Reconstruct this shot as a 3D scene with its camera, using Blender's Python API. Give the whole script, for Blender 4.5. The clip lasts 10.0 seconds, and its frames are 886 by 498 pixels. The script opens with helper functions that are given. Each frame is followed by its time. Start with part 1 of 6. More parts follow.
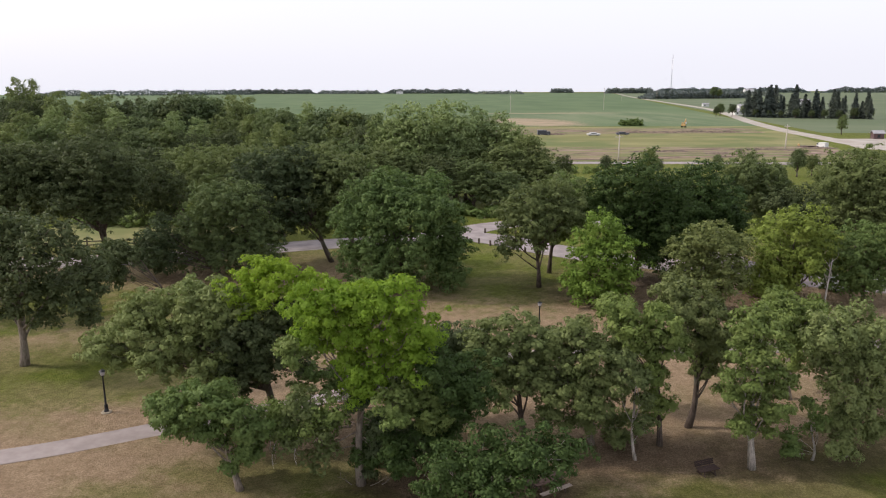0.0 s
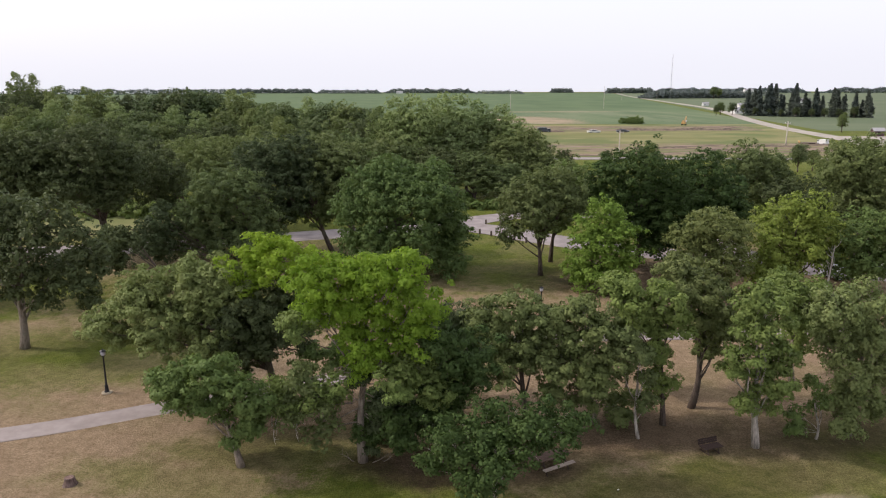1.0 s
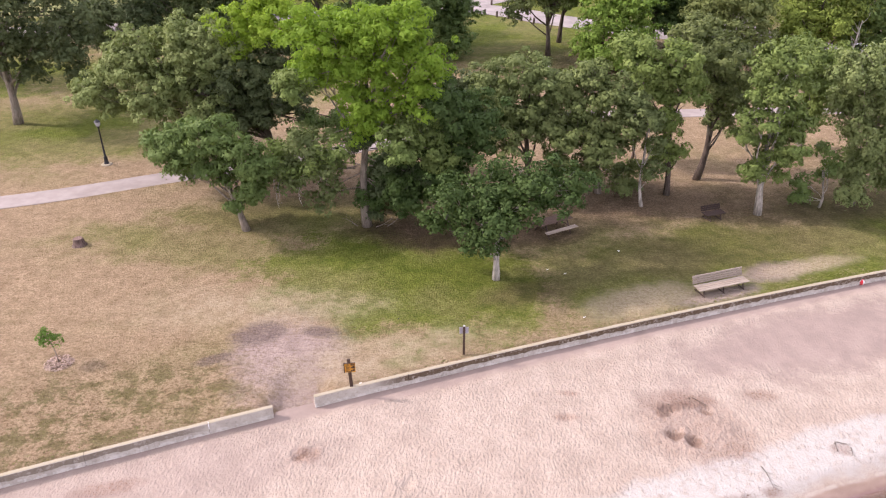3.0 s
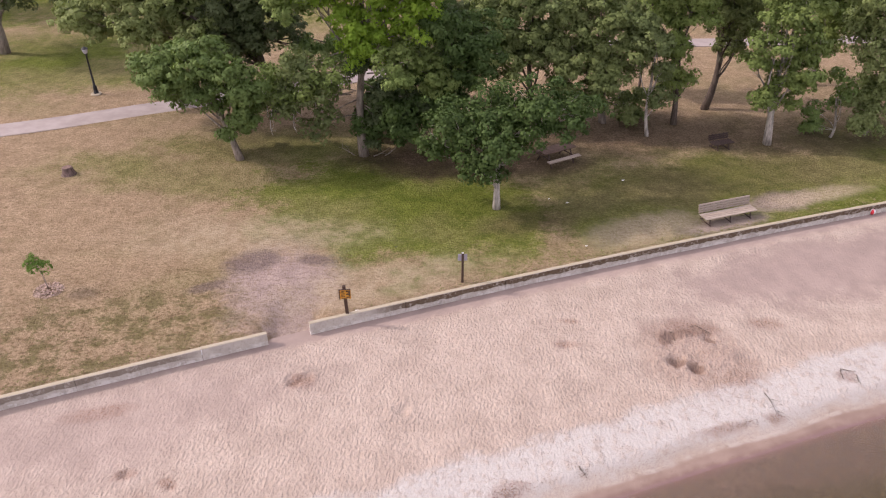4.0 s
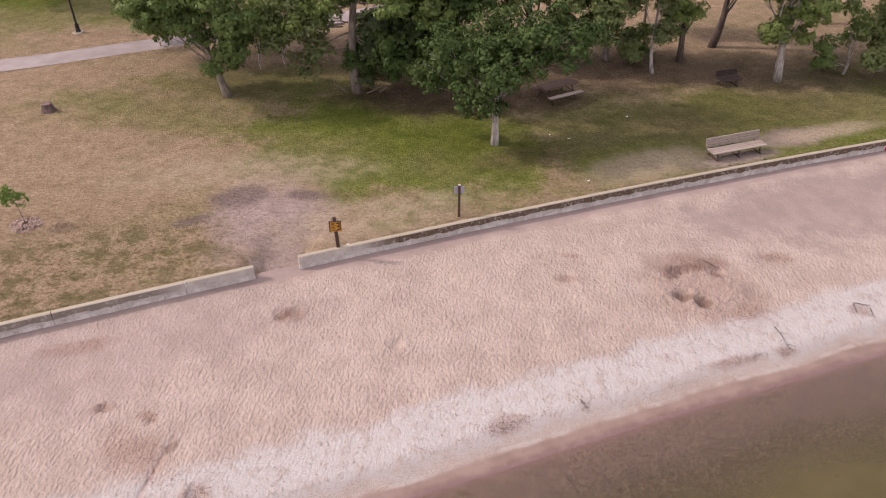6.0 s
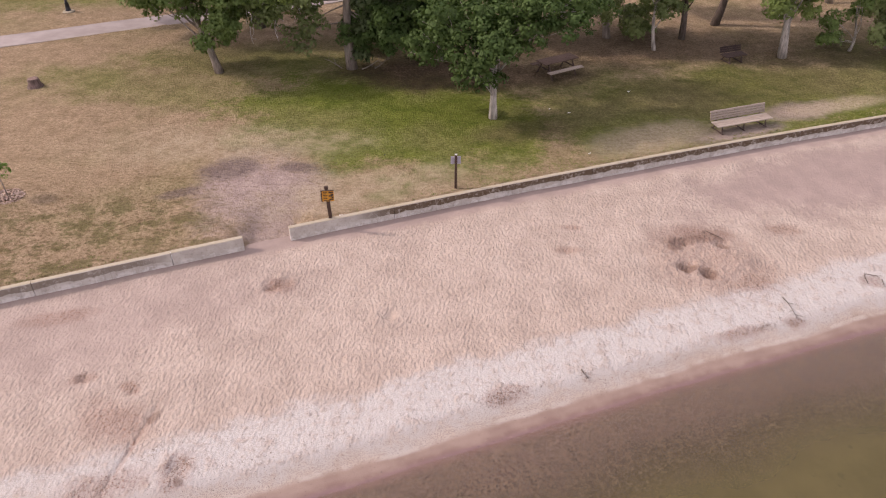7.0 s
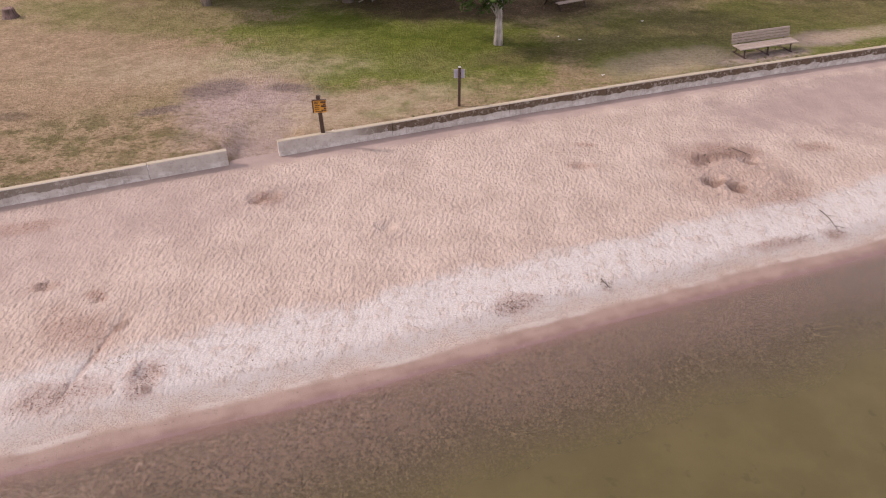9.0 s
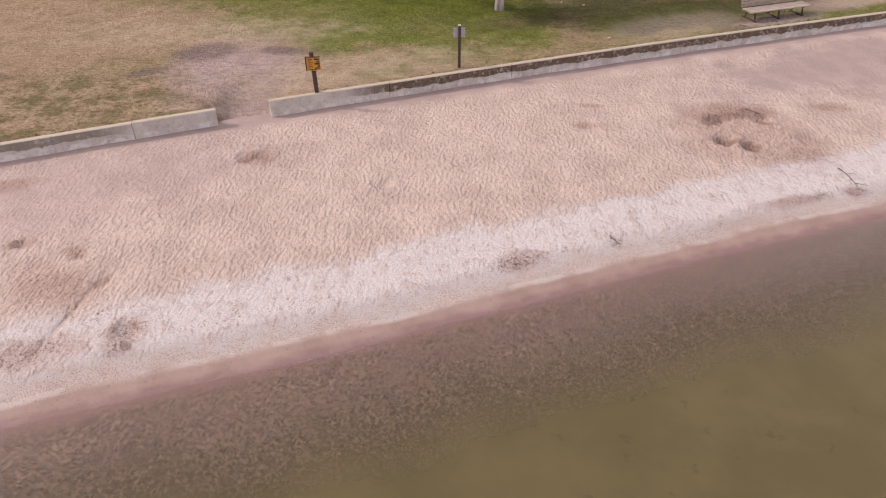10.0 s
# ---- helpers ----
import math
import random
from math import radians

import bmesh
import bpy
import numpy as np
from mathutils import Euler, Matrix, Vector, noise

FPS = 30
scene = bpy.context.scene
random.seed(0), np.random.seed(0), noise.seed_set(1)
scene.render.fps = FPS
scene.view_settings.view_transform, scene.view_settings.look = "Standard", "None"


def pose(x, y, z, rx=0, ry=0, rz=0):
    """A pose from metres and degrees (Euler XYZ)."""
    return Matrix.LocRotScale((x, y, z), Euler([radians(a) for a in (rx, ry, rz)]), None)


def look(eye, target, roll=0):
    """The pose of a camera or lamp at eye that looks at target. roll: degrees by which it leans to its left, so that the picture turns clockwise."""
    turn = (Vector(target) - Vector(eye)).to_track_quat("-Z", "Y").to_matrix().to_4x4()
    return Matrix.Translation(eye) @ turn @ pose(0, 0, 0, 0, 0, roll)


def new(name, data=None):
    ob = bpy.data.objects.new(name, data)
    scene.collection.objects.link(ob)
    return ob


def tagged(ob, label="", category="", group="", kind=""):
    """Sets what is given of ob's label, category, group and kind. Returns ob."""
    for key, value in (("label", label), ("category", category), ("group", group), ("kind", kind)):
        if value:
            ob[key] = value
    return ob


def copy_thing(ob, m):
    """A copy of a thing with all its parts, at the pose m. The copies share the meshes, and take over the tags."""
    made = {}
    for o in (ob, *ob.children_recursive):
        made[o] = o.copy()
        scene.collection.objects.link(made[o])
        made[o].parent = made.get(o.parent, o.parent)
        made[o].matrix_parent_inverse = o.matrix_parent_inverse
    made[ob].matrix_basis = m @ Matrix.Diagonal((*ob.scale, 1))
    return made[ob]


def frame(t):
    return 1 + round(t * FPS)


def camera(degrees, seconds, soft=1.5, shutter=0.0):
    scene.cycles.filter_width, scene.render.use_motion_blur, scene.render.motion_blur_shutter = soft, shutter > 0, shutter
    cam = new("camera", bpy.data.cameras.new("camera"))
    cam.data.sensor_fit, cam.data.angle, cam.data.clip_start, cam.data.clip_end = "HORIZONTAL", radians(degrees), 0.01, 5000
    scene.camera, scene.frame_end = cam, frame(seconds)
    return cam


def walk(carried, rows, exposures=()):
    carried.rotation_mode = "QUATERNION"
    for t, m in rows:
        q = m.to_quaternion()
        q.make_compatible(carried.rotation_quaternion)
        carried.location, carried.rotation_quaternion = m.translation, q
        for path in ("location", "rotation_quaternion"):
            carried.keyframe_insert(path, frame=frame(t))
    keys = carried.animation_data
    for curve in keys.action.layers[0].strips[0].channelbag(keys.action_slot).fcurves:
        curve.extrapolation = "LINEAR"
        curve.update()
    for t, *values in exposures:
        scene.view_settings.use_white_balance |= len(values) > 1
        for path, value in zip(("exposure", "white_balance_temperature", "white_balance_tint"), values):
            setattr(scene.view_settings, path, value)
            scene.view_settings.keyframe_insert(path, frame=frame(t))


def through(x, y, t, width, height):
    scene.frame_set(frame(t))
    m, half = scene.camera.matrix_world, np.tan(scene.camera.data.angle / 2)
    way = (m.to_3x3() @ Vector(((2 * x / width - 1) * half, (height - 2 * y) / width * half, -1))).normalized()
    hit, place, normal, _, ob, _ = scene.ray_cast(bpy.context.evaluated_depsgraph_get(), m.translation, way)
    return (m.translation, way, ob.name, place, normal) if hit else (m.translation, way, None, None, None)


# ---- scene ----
cam = camera(63.3, 10.0, 1.15)
PATH = [
    (0, (0.136, -0.739, 20.799), (0.114, 1.214, 20.365), -0.2),
    (0.5, (0.015, -0.795, 20.198), (-0.005, 1.157, 19.764), -0.1),
    (1, (-0.03, -0.835, 19.5), (-0.051, 1.117, 19.066), -0.1),
    (1.5, (-0.086, -0.871, 18.816), (-0.108, 1.081, 18.38), -0.1),
    (2, (-0.135, -0.892, 18.127), (-0.157, 0.998, 17.474), 0.1),
    (2.5, (-0.208, -0.761, 17.615), (-0.228, 1.069, 16.809), -0.0),
    (2.7, (-0.195, -0.684, 17.501), (-0.216, 1.103, 16.604), 0.0),
    (3.8, (0.07, -0.225, 16.382), (0.037, 1.508, 15.384), -0.2),
    (4, (0.035, -0.167, 16.176), (0.005, 1.519, 15.101), -0.1),
    (4.5, (-0.046, -0.001, 15.515), (-0.071, 1.632, 14.362), -0.0),
    (5, (-0.039, 0.068, 15.067), (-0.065, 1.699, 13.91), -0.1),
    (6.5, (0.235, 0.296, 14.021), (0.209, 1.928, 12.865), -0.1),
    (7, (0.263, 0.352, 13.251), (0.238, 1.982, 12.093), -0.1),
    (7.5, (0.271, 0.36, 12.491), (0.247, 1.989, 11.33), -0.1),
    (8, (0.226, 0.372, 11.683), (0.203, 2.001, 10.523), -0.1),
    (8.5, (0.176, 0.458, 10.896), (0.151, 2.085, 9.733), -0.1),
    (9, (0.15, 0.541, 10.055), (0.127, 2.168, 8.892), -0.1),
    (9.5, (0.099, 0.667, 9.296), (0.075, 2.293, 8.132), -0.1),
    (10, (0.143, 0.747, 8.695), (0.121, 2.371, 7.528), -0.2),
]
walk(cam, [(t, look(eye, target, roll)) for t, eye, target, roll in PATH],
     [(0, -0.32, 6350, 13), (1.5, -0.32, 6350, 13), (2.0, -0.2, 6350, 21), (2.5, 0.5, 6200, 22), (2.8, 0.5, 6250, 22), (3.8, 0.22, 6400, 23), (4.5, -0.11, 6450, 25), (5.0, -0.19, 6500, 27), (5.2, -0.2, 6500, 27), (6.5, -0.02, 6600, 24), (8.5, -0.06, 6600, 24), (10, -0.05, 6600, 24)])
# ---------------------------------------------------------------- light
world = bpy.data.worlds.new("hazy_sky")
scene.world = world
world.use_nodes = True
wn, wl = world.node_tree.nodes, world.node_tree.links
wn.clear()
SUN_EL, SUN_AZ = 38.0, -84.0      # degrees; azimuth from +y towards +x
sky = wn.new("ShaderNodeTexSky")
sky.sky_type = "NISHITA"
sky.sun_disc = False
sky.sun_elevation, sky.sun_rotation = radians(SUN_EL), radians(SUN_AZ)
sky.air_density, sky.dust_density, sky.ozone_density = 1.2, 6.0, 1.0
haze = wn.new("ShaderNodeMix")
haze.data_type = "RGBA"
haze.inputs[0].default_value = 0.58
haze.inputs[7].default_value = (12.6, 12.6, 13.4, 1)   # bright overcast veil, evenly over the whole dome
wbg = wn.new("ShaderNodeBackground")
wbg.inputs[1].default_value = 0.15
wout = wn.new("ShaderNodeOutputWorld")
wl.new(sky.outputs[0], haze.inputs[6])
wl.new(haze.outputs[2], wbg.inputs[0])
wl.new(wbg.outputs[0], wout.inputs[0])
sun_data = bpy.data.lights.new("sun", "SUN")
sun_data.energy, sun_data.angle, sun_data.color = 3.5, radians(3.0), (1.0, 0.93, 0.83)
sun = new("sun", sun_data)
el, az = radians(SUN_EL), radians(SUN_AZ)
sun_dir = Vector((math.cos(el) * math.sin(az), math.cos(el) * math.cos(az), math.sin(el)))
sun.matrix_world = look(sun_dir * 100, (0, 0, 0))


# ---------------------------------------------------------------- material helpers
class Mat:
    """A node material under construction: short calls for the nodes that are used here."""

    def __init__(self, name, rough=0.9, spec=0.25):
        self.m = bpy.data.materials.new(name)
        self.m.use_nodes = True
        self.n, self.l = self.m.node_tree.nodes, self.m.node_tree.links
        self.b = self.n["Principled BSDF"]
        self.out = self.n["Material Output"]
        self.b.inputs["Roughness"].default_value = rough
        self.b.inputs["Specular IOR Level"].default_value = spec
        self.geo = None

    def put(self, socket, v):
        if isinstance(v, bpy.types.NodeSocket):
            self.l.new(v, socket)
        else:
            socket.default_value = (*v, 1) if isinstance(v, tuple) and len(v) == 3 and len(socket.default_value) == 4 else v

    def pos(self):
        if self.geo is None:
            self.geo = self.n.new("ShaderNodeNewGeometry")
        return self.geo.outputs["Position"]

    def island(self):
        self.pos()
        return self.geo.outputs["Random Per Island"]

    def obrand(self):
        return self.n.new("ShaderNodeObjectInfo").outputs["Random"]

    def scaled(self, sx, sy, sz, turn=0.0):
        k = self.n.new("ShaderNodeMapping")
        k.vector_type = "POINT"
        k.inputs["Scale"].default_value = (sx, sy, sz)
        k.inputs["Rotation"].default_value = (0, 0, radians(turn))
        self.l.new(self.pos(), k.inputs["Vector"])
        return k.outputs[0]

    def noise(self, scale, detail=4.0, rough=0.55, vec=None, dist=0.0):
        k = self.n.new("ShaderNodeTexNoise")
        k.inputs["Scale"].default_value, k.inputs["Detail"].default_value = scale, detail
        k.inputs["Roughness"].default_value, k.inputs["Distortion"].default_value = rough, dist
        self.l.new(vec if vec is not None else self.pos(), k.inputs["Vector"])
        return k.outputs[0]

    def voronoi(self, scale, vec=None, out="Distance", rnd=1.0):
        k = self.n.new("ShaderNodeTexVoronoi")
        k.inputs["Scale"].default_value, k.inputs["Randomness"].default_value = scale, rnd
        self.l.new(vec if vec is not None else self.pos(), k.inputs["Vector"])
        return k.outputs[out]

    def ramp(self, v, lo, hi, a=0.0, b=1.0, smooth=True):
        k = self.n.new("ShaderNodeMapRange")
        k.interpolation_type = "SMOOTHSTEP" if smooth else "LINEAR"
        self.l.new(v, k.inputs[0])
        for i, x in enumerate((lo, hi, a, b)):
            k.inputs[1 + i].default_value = x
        return k.outputs[0]

    def math(self, op, a, b=0.0):
        k = self.n.new("ShaderNodeMath")
        k.operation = op
        self.put(k.inputs[0], a)
        self.put(k.inputs[1], b)
        return k.outputs[0]

    def mix(self, f, a, b, mode="MIX"):
        k = self.n.new("ShaderNodeMix")
        k.data_type, k.blend_type = "RGBA", mode
        self.put(k.inputs[0], f)
        self.put(k.inputs[6], a)
        self.put(k.inputs[7], b)
        return k.outputs[2]

    def axis(self, i):
        k = self.n.new("ShaderNodeSeparateXYZ")
        self.l.new(self.pos(), k.inputs[0])
        return k.outputs[i]

    def blob(self, cx, cy, rx, ry, soft=0.6, turn=0.0):
        """1 inside an ellipse on the plan, fading to 0 outside it, with a ragged edge."""
        k = self.n.new("ShaderNodeMapping")
        k.vector_type = "TEXTURE"
        k.inputs["Location"].default_value = (cx, cy, 0)
        k.inputs["Rotation"].default_value = (0, 0, radians(turn))
        k.inputs["Scale"].default_value = (rx, ry, 1e4)
        self.l.new(self.pos(), k.inputs["Vector"])
        ln = self.n.new("ShaderNodeVectorMath")
        ln.operation = "LENGTH"
        self.l.new(k.outputs[0], ln.inputs[0])
        wob = self.math("ADD", ln.outputs["Value"], self.ramp(self.noise(0.55, 4), 0.25, 0.75, -0.35, 0.35, False))
        wob = self.math("ADD", wob, self.ramp(self.noise(4.0, 4, 0.65), 0.25, 0.75, -0.2, 0.2, False))
        return self.ramp(wob, 1.0 - soft * 0.5, 1.0 + soft * 0.5, 1.0, 0.0)

    def bump(self, h, strength=0.5, dist=0.02):
        k = self.n.new("ShaderNodeBump")
        k.inputs["Strength"].default_value, k.inputs["Distance"].default_value = strength, dist
        self.l.new(h, k.inputs["Height"])
        self.l.new(k.outputs[0], self.b.inputs["Normal"])
        return k

    def color(self, c):
        self.put(self.b.inputs["Base Color"], c)
        return self


def plain(name, c, rough=0.7, spec=0.3, var=0.25, scale=6.0, metal=0.0, bump=0.0):
    """Paint, metal, wood and the like: one colour with two scales of wear."""
    k = Mat(name, rough, spec)
    dark = tuple(x * (1 - var) for x in c)
    light = tuple(min(1, x * (1 + var)) for x in c)
    f = k.math("ADD", k.math("MULTIPLY", k.noise(scale, 5), 0.6), k.math("MULTIPLY", k.noise(scale * 7, 3), 0.4))
    k.color(k.mix(k.ramp(f, 0.3, 0.7), dark, light))
    k.b.inputs["Metallic"].default_value = metal
    if bump:
        k.bump(k.noise(scale * 9, 4), bump, 0.01)
    return k.m


def leaf_material(name, c, tint, var=0.35, through=0.22):
    """Leaves: colour that differs leaf by leaf and bough by bough; part of the light passes through."""
    k = Mat(name, 0.6, 0.12)
    d = tuple(x * (1 - var) for x in c)
    l = tuple(x * (1 + var) for x in c)
    a = k.mix(k.island(), d, l)
    a = k.mix(k.ramp(k.noise(0.55, 3), 0.35, 0.68, 0.0, 0.75), a, tint)
    a = k.mix(k.ramp(k.noise(2.3, 2), 0.40, 0.62, 0.55, 0.0), a, tuple(x * 0.55 for x in c))
    own = k.obrand()
    a = k.mix(k.math("MULTIPLY", own, 0.35), a, (c[0] * 1.32, c[1] * 1.25, c[2] * 0.9))
    a = k.mix(k.ramp(own, 0.0, 0.45, 0.45, 0.0), a, (c[0] * 0.62, c[1] * 0.74, c[2] * 0.72))
    k.color(a)
    tr = k.n.new("ShaderNodeBsdfTranslucent")
    k.l.new(k.mix(0.5, a, (c[0] * 1.5, c[1] * 1.55, c[2] * 0.75)), tr.inputs[0])
    mx = k.n.new("ShaderNodeMixShader")
    mx.inputs[0].default_value = through
    k.l.new(k.b.outputs[0], mx.inputs[1])
    k.l.new(tr.outputs[0], mx.inputs[2])
    k.l.new(mx.outputs[0], k.out.inputs[0])
    return k.m


def bark_material(name, c):
    k = Mat(name, 0.95, 0.1)
    v = k.scaled(9, 9, 1.6)
    f = k.noise(1.0, 6, 0.65, v)
    col = k.mix(k.ramp(f, 0.3, 0.7), tuple(x * 0.5 for x in c), tuple(x * 1.3 for x in c))
    k.color(k.mix(k.ramp(k.noise(1.2, 3), 0.5, 0.75, 0, 0.5), col, (0.16, 0.17, 0.12)))
    k.bump(f, 0.9, 0.04)
    return k.m


# ---------------------------------------------------------------- mesh helpers
def mesh_from(name, verts, faces, mat, smooth=False):
    me = bpy.data.meshes.new(name)
    me.from_pydata([tuple(v) for v in verts], [], faces)
    me.materials.append(mat)
    if smooth:
        me.shade_smooth()
    me.update()
    return me


def np_mesh(name, verts, corners, per, mat, smooth=False):
    """A mesh of many faces with the same number of corners, straight from arrays."""
    me = bpy.data.meshes.new(name)
    nf = len(corners) // per
    me.vertices.add(len(verts))
    me.vertices.foreach_set("co", np.ascontiguousarray(verts, np.float32).ravel())
    me.loops.add(len(corners))
    me.loops.foreach_set("vertex_index", np.ascontiguousarray(corners, np.int32))
    me.polygons.add(nf)
    me.polygons.foreach_set("loop_start", np.arange(0, nf * per, per, dtype=np.int32))
    me.materials.append(mat)
    me.update(calc_edges=True)
    if smooth:
        me.shade_smooth()
    return me


def thing(name, x=0, y=0, z=0, turn=0, label="", category="", group="", kind=""):
    ob = new(name)
    ob.empty_display_size = 0.2
    ob.matrix_world = pose(x, y, z, 0, 0, turn)
    return tagged(ob, label, category, group, kind)


def child(name, me, parent, label="", m=None):
    ob = new(name, me)
    ob.parent = parent
    if m is not None:
        ob.matrix_local = m
    if label:
        ob["label"] = label
    return ob


def part(name, bm, material, parent, label="", smooth=False):
    me = bpy.data.meshes.new(name)
    bm.to_mesh(me)
    bm.free()
    me.materials.append(material)
    if smooth:
        me.shade_smooth()
    return child(name, me, parent, label)


def box_bm(boxes, bevel=0.0):
    """Boxes (cx, cy, cz, sx, sy, sz[, turn about z]) in one bmesh."""
    bm = bmesh.new()
    for b in boxes:
        m = pose(b[0], b[1], b[2], 0, b[7] if len(b) > 7 else 0, b[6] if len(b) > 6 else 0) @ Matrix.Diagonal((b[3], b[4], b[5], 1))
        bmesh.ops.create_cube(bm, size=1, matrix=m)
    if bevel:
        bmesh.ops.bevel(bm, geom=list(bm.edges), offset=bevel, segments=2, affect="EDGES", profile=0.5)
    return bm


def tube_data(path, radii, sides=7, cap=True):
    """A bent tapered tube along a path: vertices and faces."""
    vs, fs = [], []
    n = len(path)
    for i, (p, r) in enumerate(zip(path, radii)):
        d = (path[min(i + 1, n - 1)] - path[max(i - 1, 0)]).normalized()
        u = d.cross(Vector((0.31, 0.95, 0.05))).normalized()
        w = d.cross(u)
        for k in range(sides):
            a = 2 * math.pi * k / sides
            vs.append(p + (u * math.cos(a) + w * math.sin(a)) * r)
    for i in range(n - 1):
        for k in range(sides):
            k2 = (k + 1) % sides
            fs.append((i * sides + k, i * sides + k2, (i + 1) * sides + k2, (i + 1) * sides + k))
    if cap:
        fs.append(tuple(reversed(range(sides))))
        fs.append(tuple(range((n - 1) * sides, n * sides)))
    return vs, fs


def tubes_mesh(name, tubes, mat):
    vs, fs = [], []
    for path, radii, sides in tubes:
        v, f = tube_data(path, radii, sides)
        o = len(vs)
        vs += v
        fs += [tuple(i + o for i in q) for q in f]
    return mesh_from(name, vs, fs, mat, True)


def lathe(profile, sides=16):
    """A turned shape from (radius, z) pairs, closed at both ends."""
    vs, fs = [], []
    for r, z in profile:
        for k in range(sides):
            a = 2 * math.pi * k / sides
            vs.append((r * math.cos(a), r * math.sin(a), z))
    for i in range(len(profile) - 1):
        for k in range(sides):
            k2 = (k + 1) % sides
            fs.append((i * sides + k, i * sides + k2, (i + 1) * sides + k2, (i + 1) * sides + k))
    fs.append(tuple(reversed(range(sides))))
    fs.append(tuple(range((len(profile) - 1) * sides, len(profile) * sides)))
    return vs, fs


def ribbon(pts, width, z, steps=6):
    """A flat slab along a smooth line on the plan: top, and sides 0.3 m down."""
    P = [Vector((*p, 0)) for p in pts]
    line = []
    for i in range(len(P) - 1):
        p0, p1, p2, p3 = P[max(i - 1, 0)], P[i], P[i + 1], P[min(i + 2, len(P) - 1)]
        for s in range(steps):
            t = s / steps
            line.append(0.5 * (2 * p1 + (p2 - p0) * t + (2 * p0 - 5 * p1 + 4 * p2 - p3) * t * t + (3 * p1 - p0 - 3 * p2 + p3) * t ** 3))
    line.append(P[-1])
    vs, fs = [], []
    for i, p in enumerate(line):
        d = (line[min(i + 1, len(line) - 1)] - line[max(i - 1, 0)]).normalized()
        nrm = Vector((-d.y, d.x, 0)) * width / 2
        for q, zz in ((p + nrm, z - 0.3), (p + nrm, z), (p - nrm, z), (p - nrm, z - 0.3)):
            vs.append((q.x, q.y, zz))
    for i in range(len(line) - 1):
        a, b = 4 * i, 4 * i + 4
        for k in range(3):
            fs.append((a + k, a + k + 1, b + k + 1, b + k))
    return vs, fs


# ---------------------------------------------------------------- the lie of the land
WATER = -0.95
GAP = (-6.52, -5.13)          # the opening in the seawall


def wall_y(x):
    """The seaward face of the seawall on the plan."""
    if x < -45:
        return 22.107 - 0.395 * 45 - 0.0016 * 2025 + 0.539 * (x + 45)
    if x > 60:
        return 22.107 + 0.395 * 60 - 0.0016 * 3600 + 0.203 * (x - 60)
    return 22.107 + 0.395 * x - 0.0016 * x * x


def shore(x, y):
    """Metres seaward of the wall's face (landward: minus)."""
    return (wall_y(x) - y) * 0.93


def bay(x):
    """How far the lake reaches up the beach in the west."""
    return 0.34 * min(1.0, max(0.0, (-2.0 - x) / 6.0))


def beach_z(s):
    if s < 9.8:
        return -0.43 - 0.31 * (max(s, 0) / 8.6) if s < 8.6 else -0.74 - 0.21 * (s - 8.6) / 1.2
    return max(-0.95 - 0.085 * (s - 9.8), -3.5)


def land_z(x, y):
    s = -shore(x, y)
    z = 0.0
    mid = (GAP[0] + GAP[1]) / 2 + 0.4 * max(0, s - 0.3) * 0.3
    w = max(0.0, 1 - (abs(x - mid) / 1.05) ** 8)
    if s < 2.2:
        z -= 0.53 * w * max(0.0, (2.2 - s) / 2.2)
    return z


def grid_mesh(name, xs, rows, place, mat):
    """A sheet over columns xs and rows, each vertex from place(x, row)."""
    vs = [place(x, r) for r in rows for x in xs]
    w, h = len(xs), len(rows)
    i = np.arange((w * (h - 1))).reshape(h - 1, w)[:, :-1].ravel()
    corners = np.stack([i, i + 1, i + 1 + w, i + w], 1).ravel()
    return np_mesh(name, np.array(vs), corners, 4, mat, True)


def spread(lo, hi, step, far_lo, far_hi, grow=1.35):
    mid = list(np.arange(lo, hi + step / 2, step))
    a, d = [], step
    x = lo
    while x > far_lo:
        d *= grow
        x -= d
        a.append(max(x, far_lo))
    b, d = [], step
    x = hi
    while x < far_hi:
        d *= grow
        x += d
        b.append(min(x, far_hi))
    return [float(v) for v in a[::-1] + mid + b]


# ---------------------------------------------------------------- ground materials
k = Mat("park_grass", 0.95, 0.1)
n1, n2, n3 = k.noise(0.16, 5, 0.6), k.noise(1.3, 5, 0.65), k.noise(9.0, 5, 0.7)
blades = k.noise(30.0, 3, 0.7, k.scaled(1, 0.6, 1))
dry = k.mix(k.ramp(n2, 0.3, 0.7), (0.262, 0.186, 0.120), (0.375, 0.278, 0.190))
dry = k.mix(k.ramp(n3, 0.42, 0.62, 0, 0.6), dry, (0.150, 0.115, 0.060))
green = k.mix(k.ramp(n2, 0.3, 0.7), (0.082, 0.112, 0.013), (0.150, 0.172, 0.032))
green = k.mix(k.ramp(n3, 0.4, 0.65, 0, 0.5), green, (0.062, 0.072, 0.015))
wet = k.math("MAXIMUM", k.blob(-2.2, 28.9, 7.8, 4.9, 0.6, -18), k.math("MULTIPLY", k.blob(-13.0, 31.9, 7.0, 2.3, 0.9, -10), 0.5))
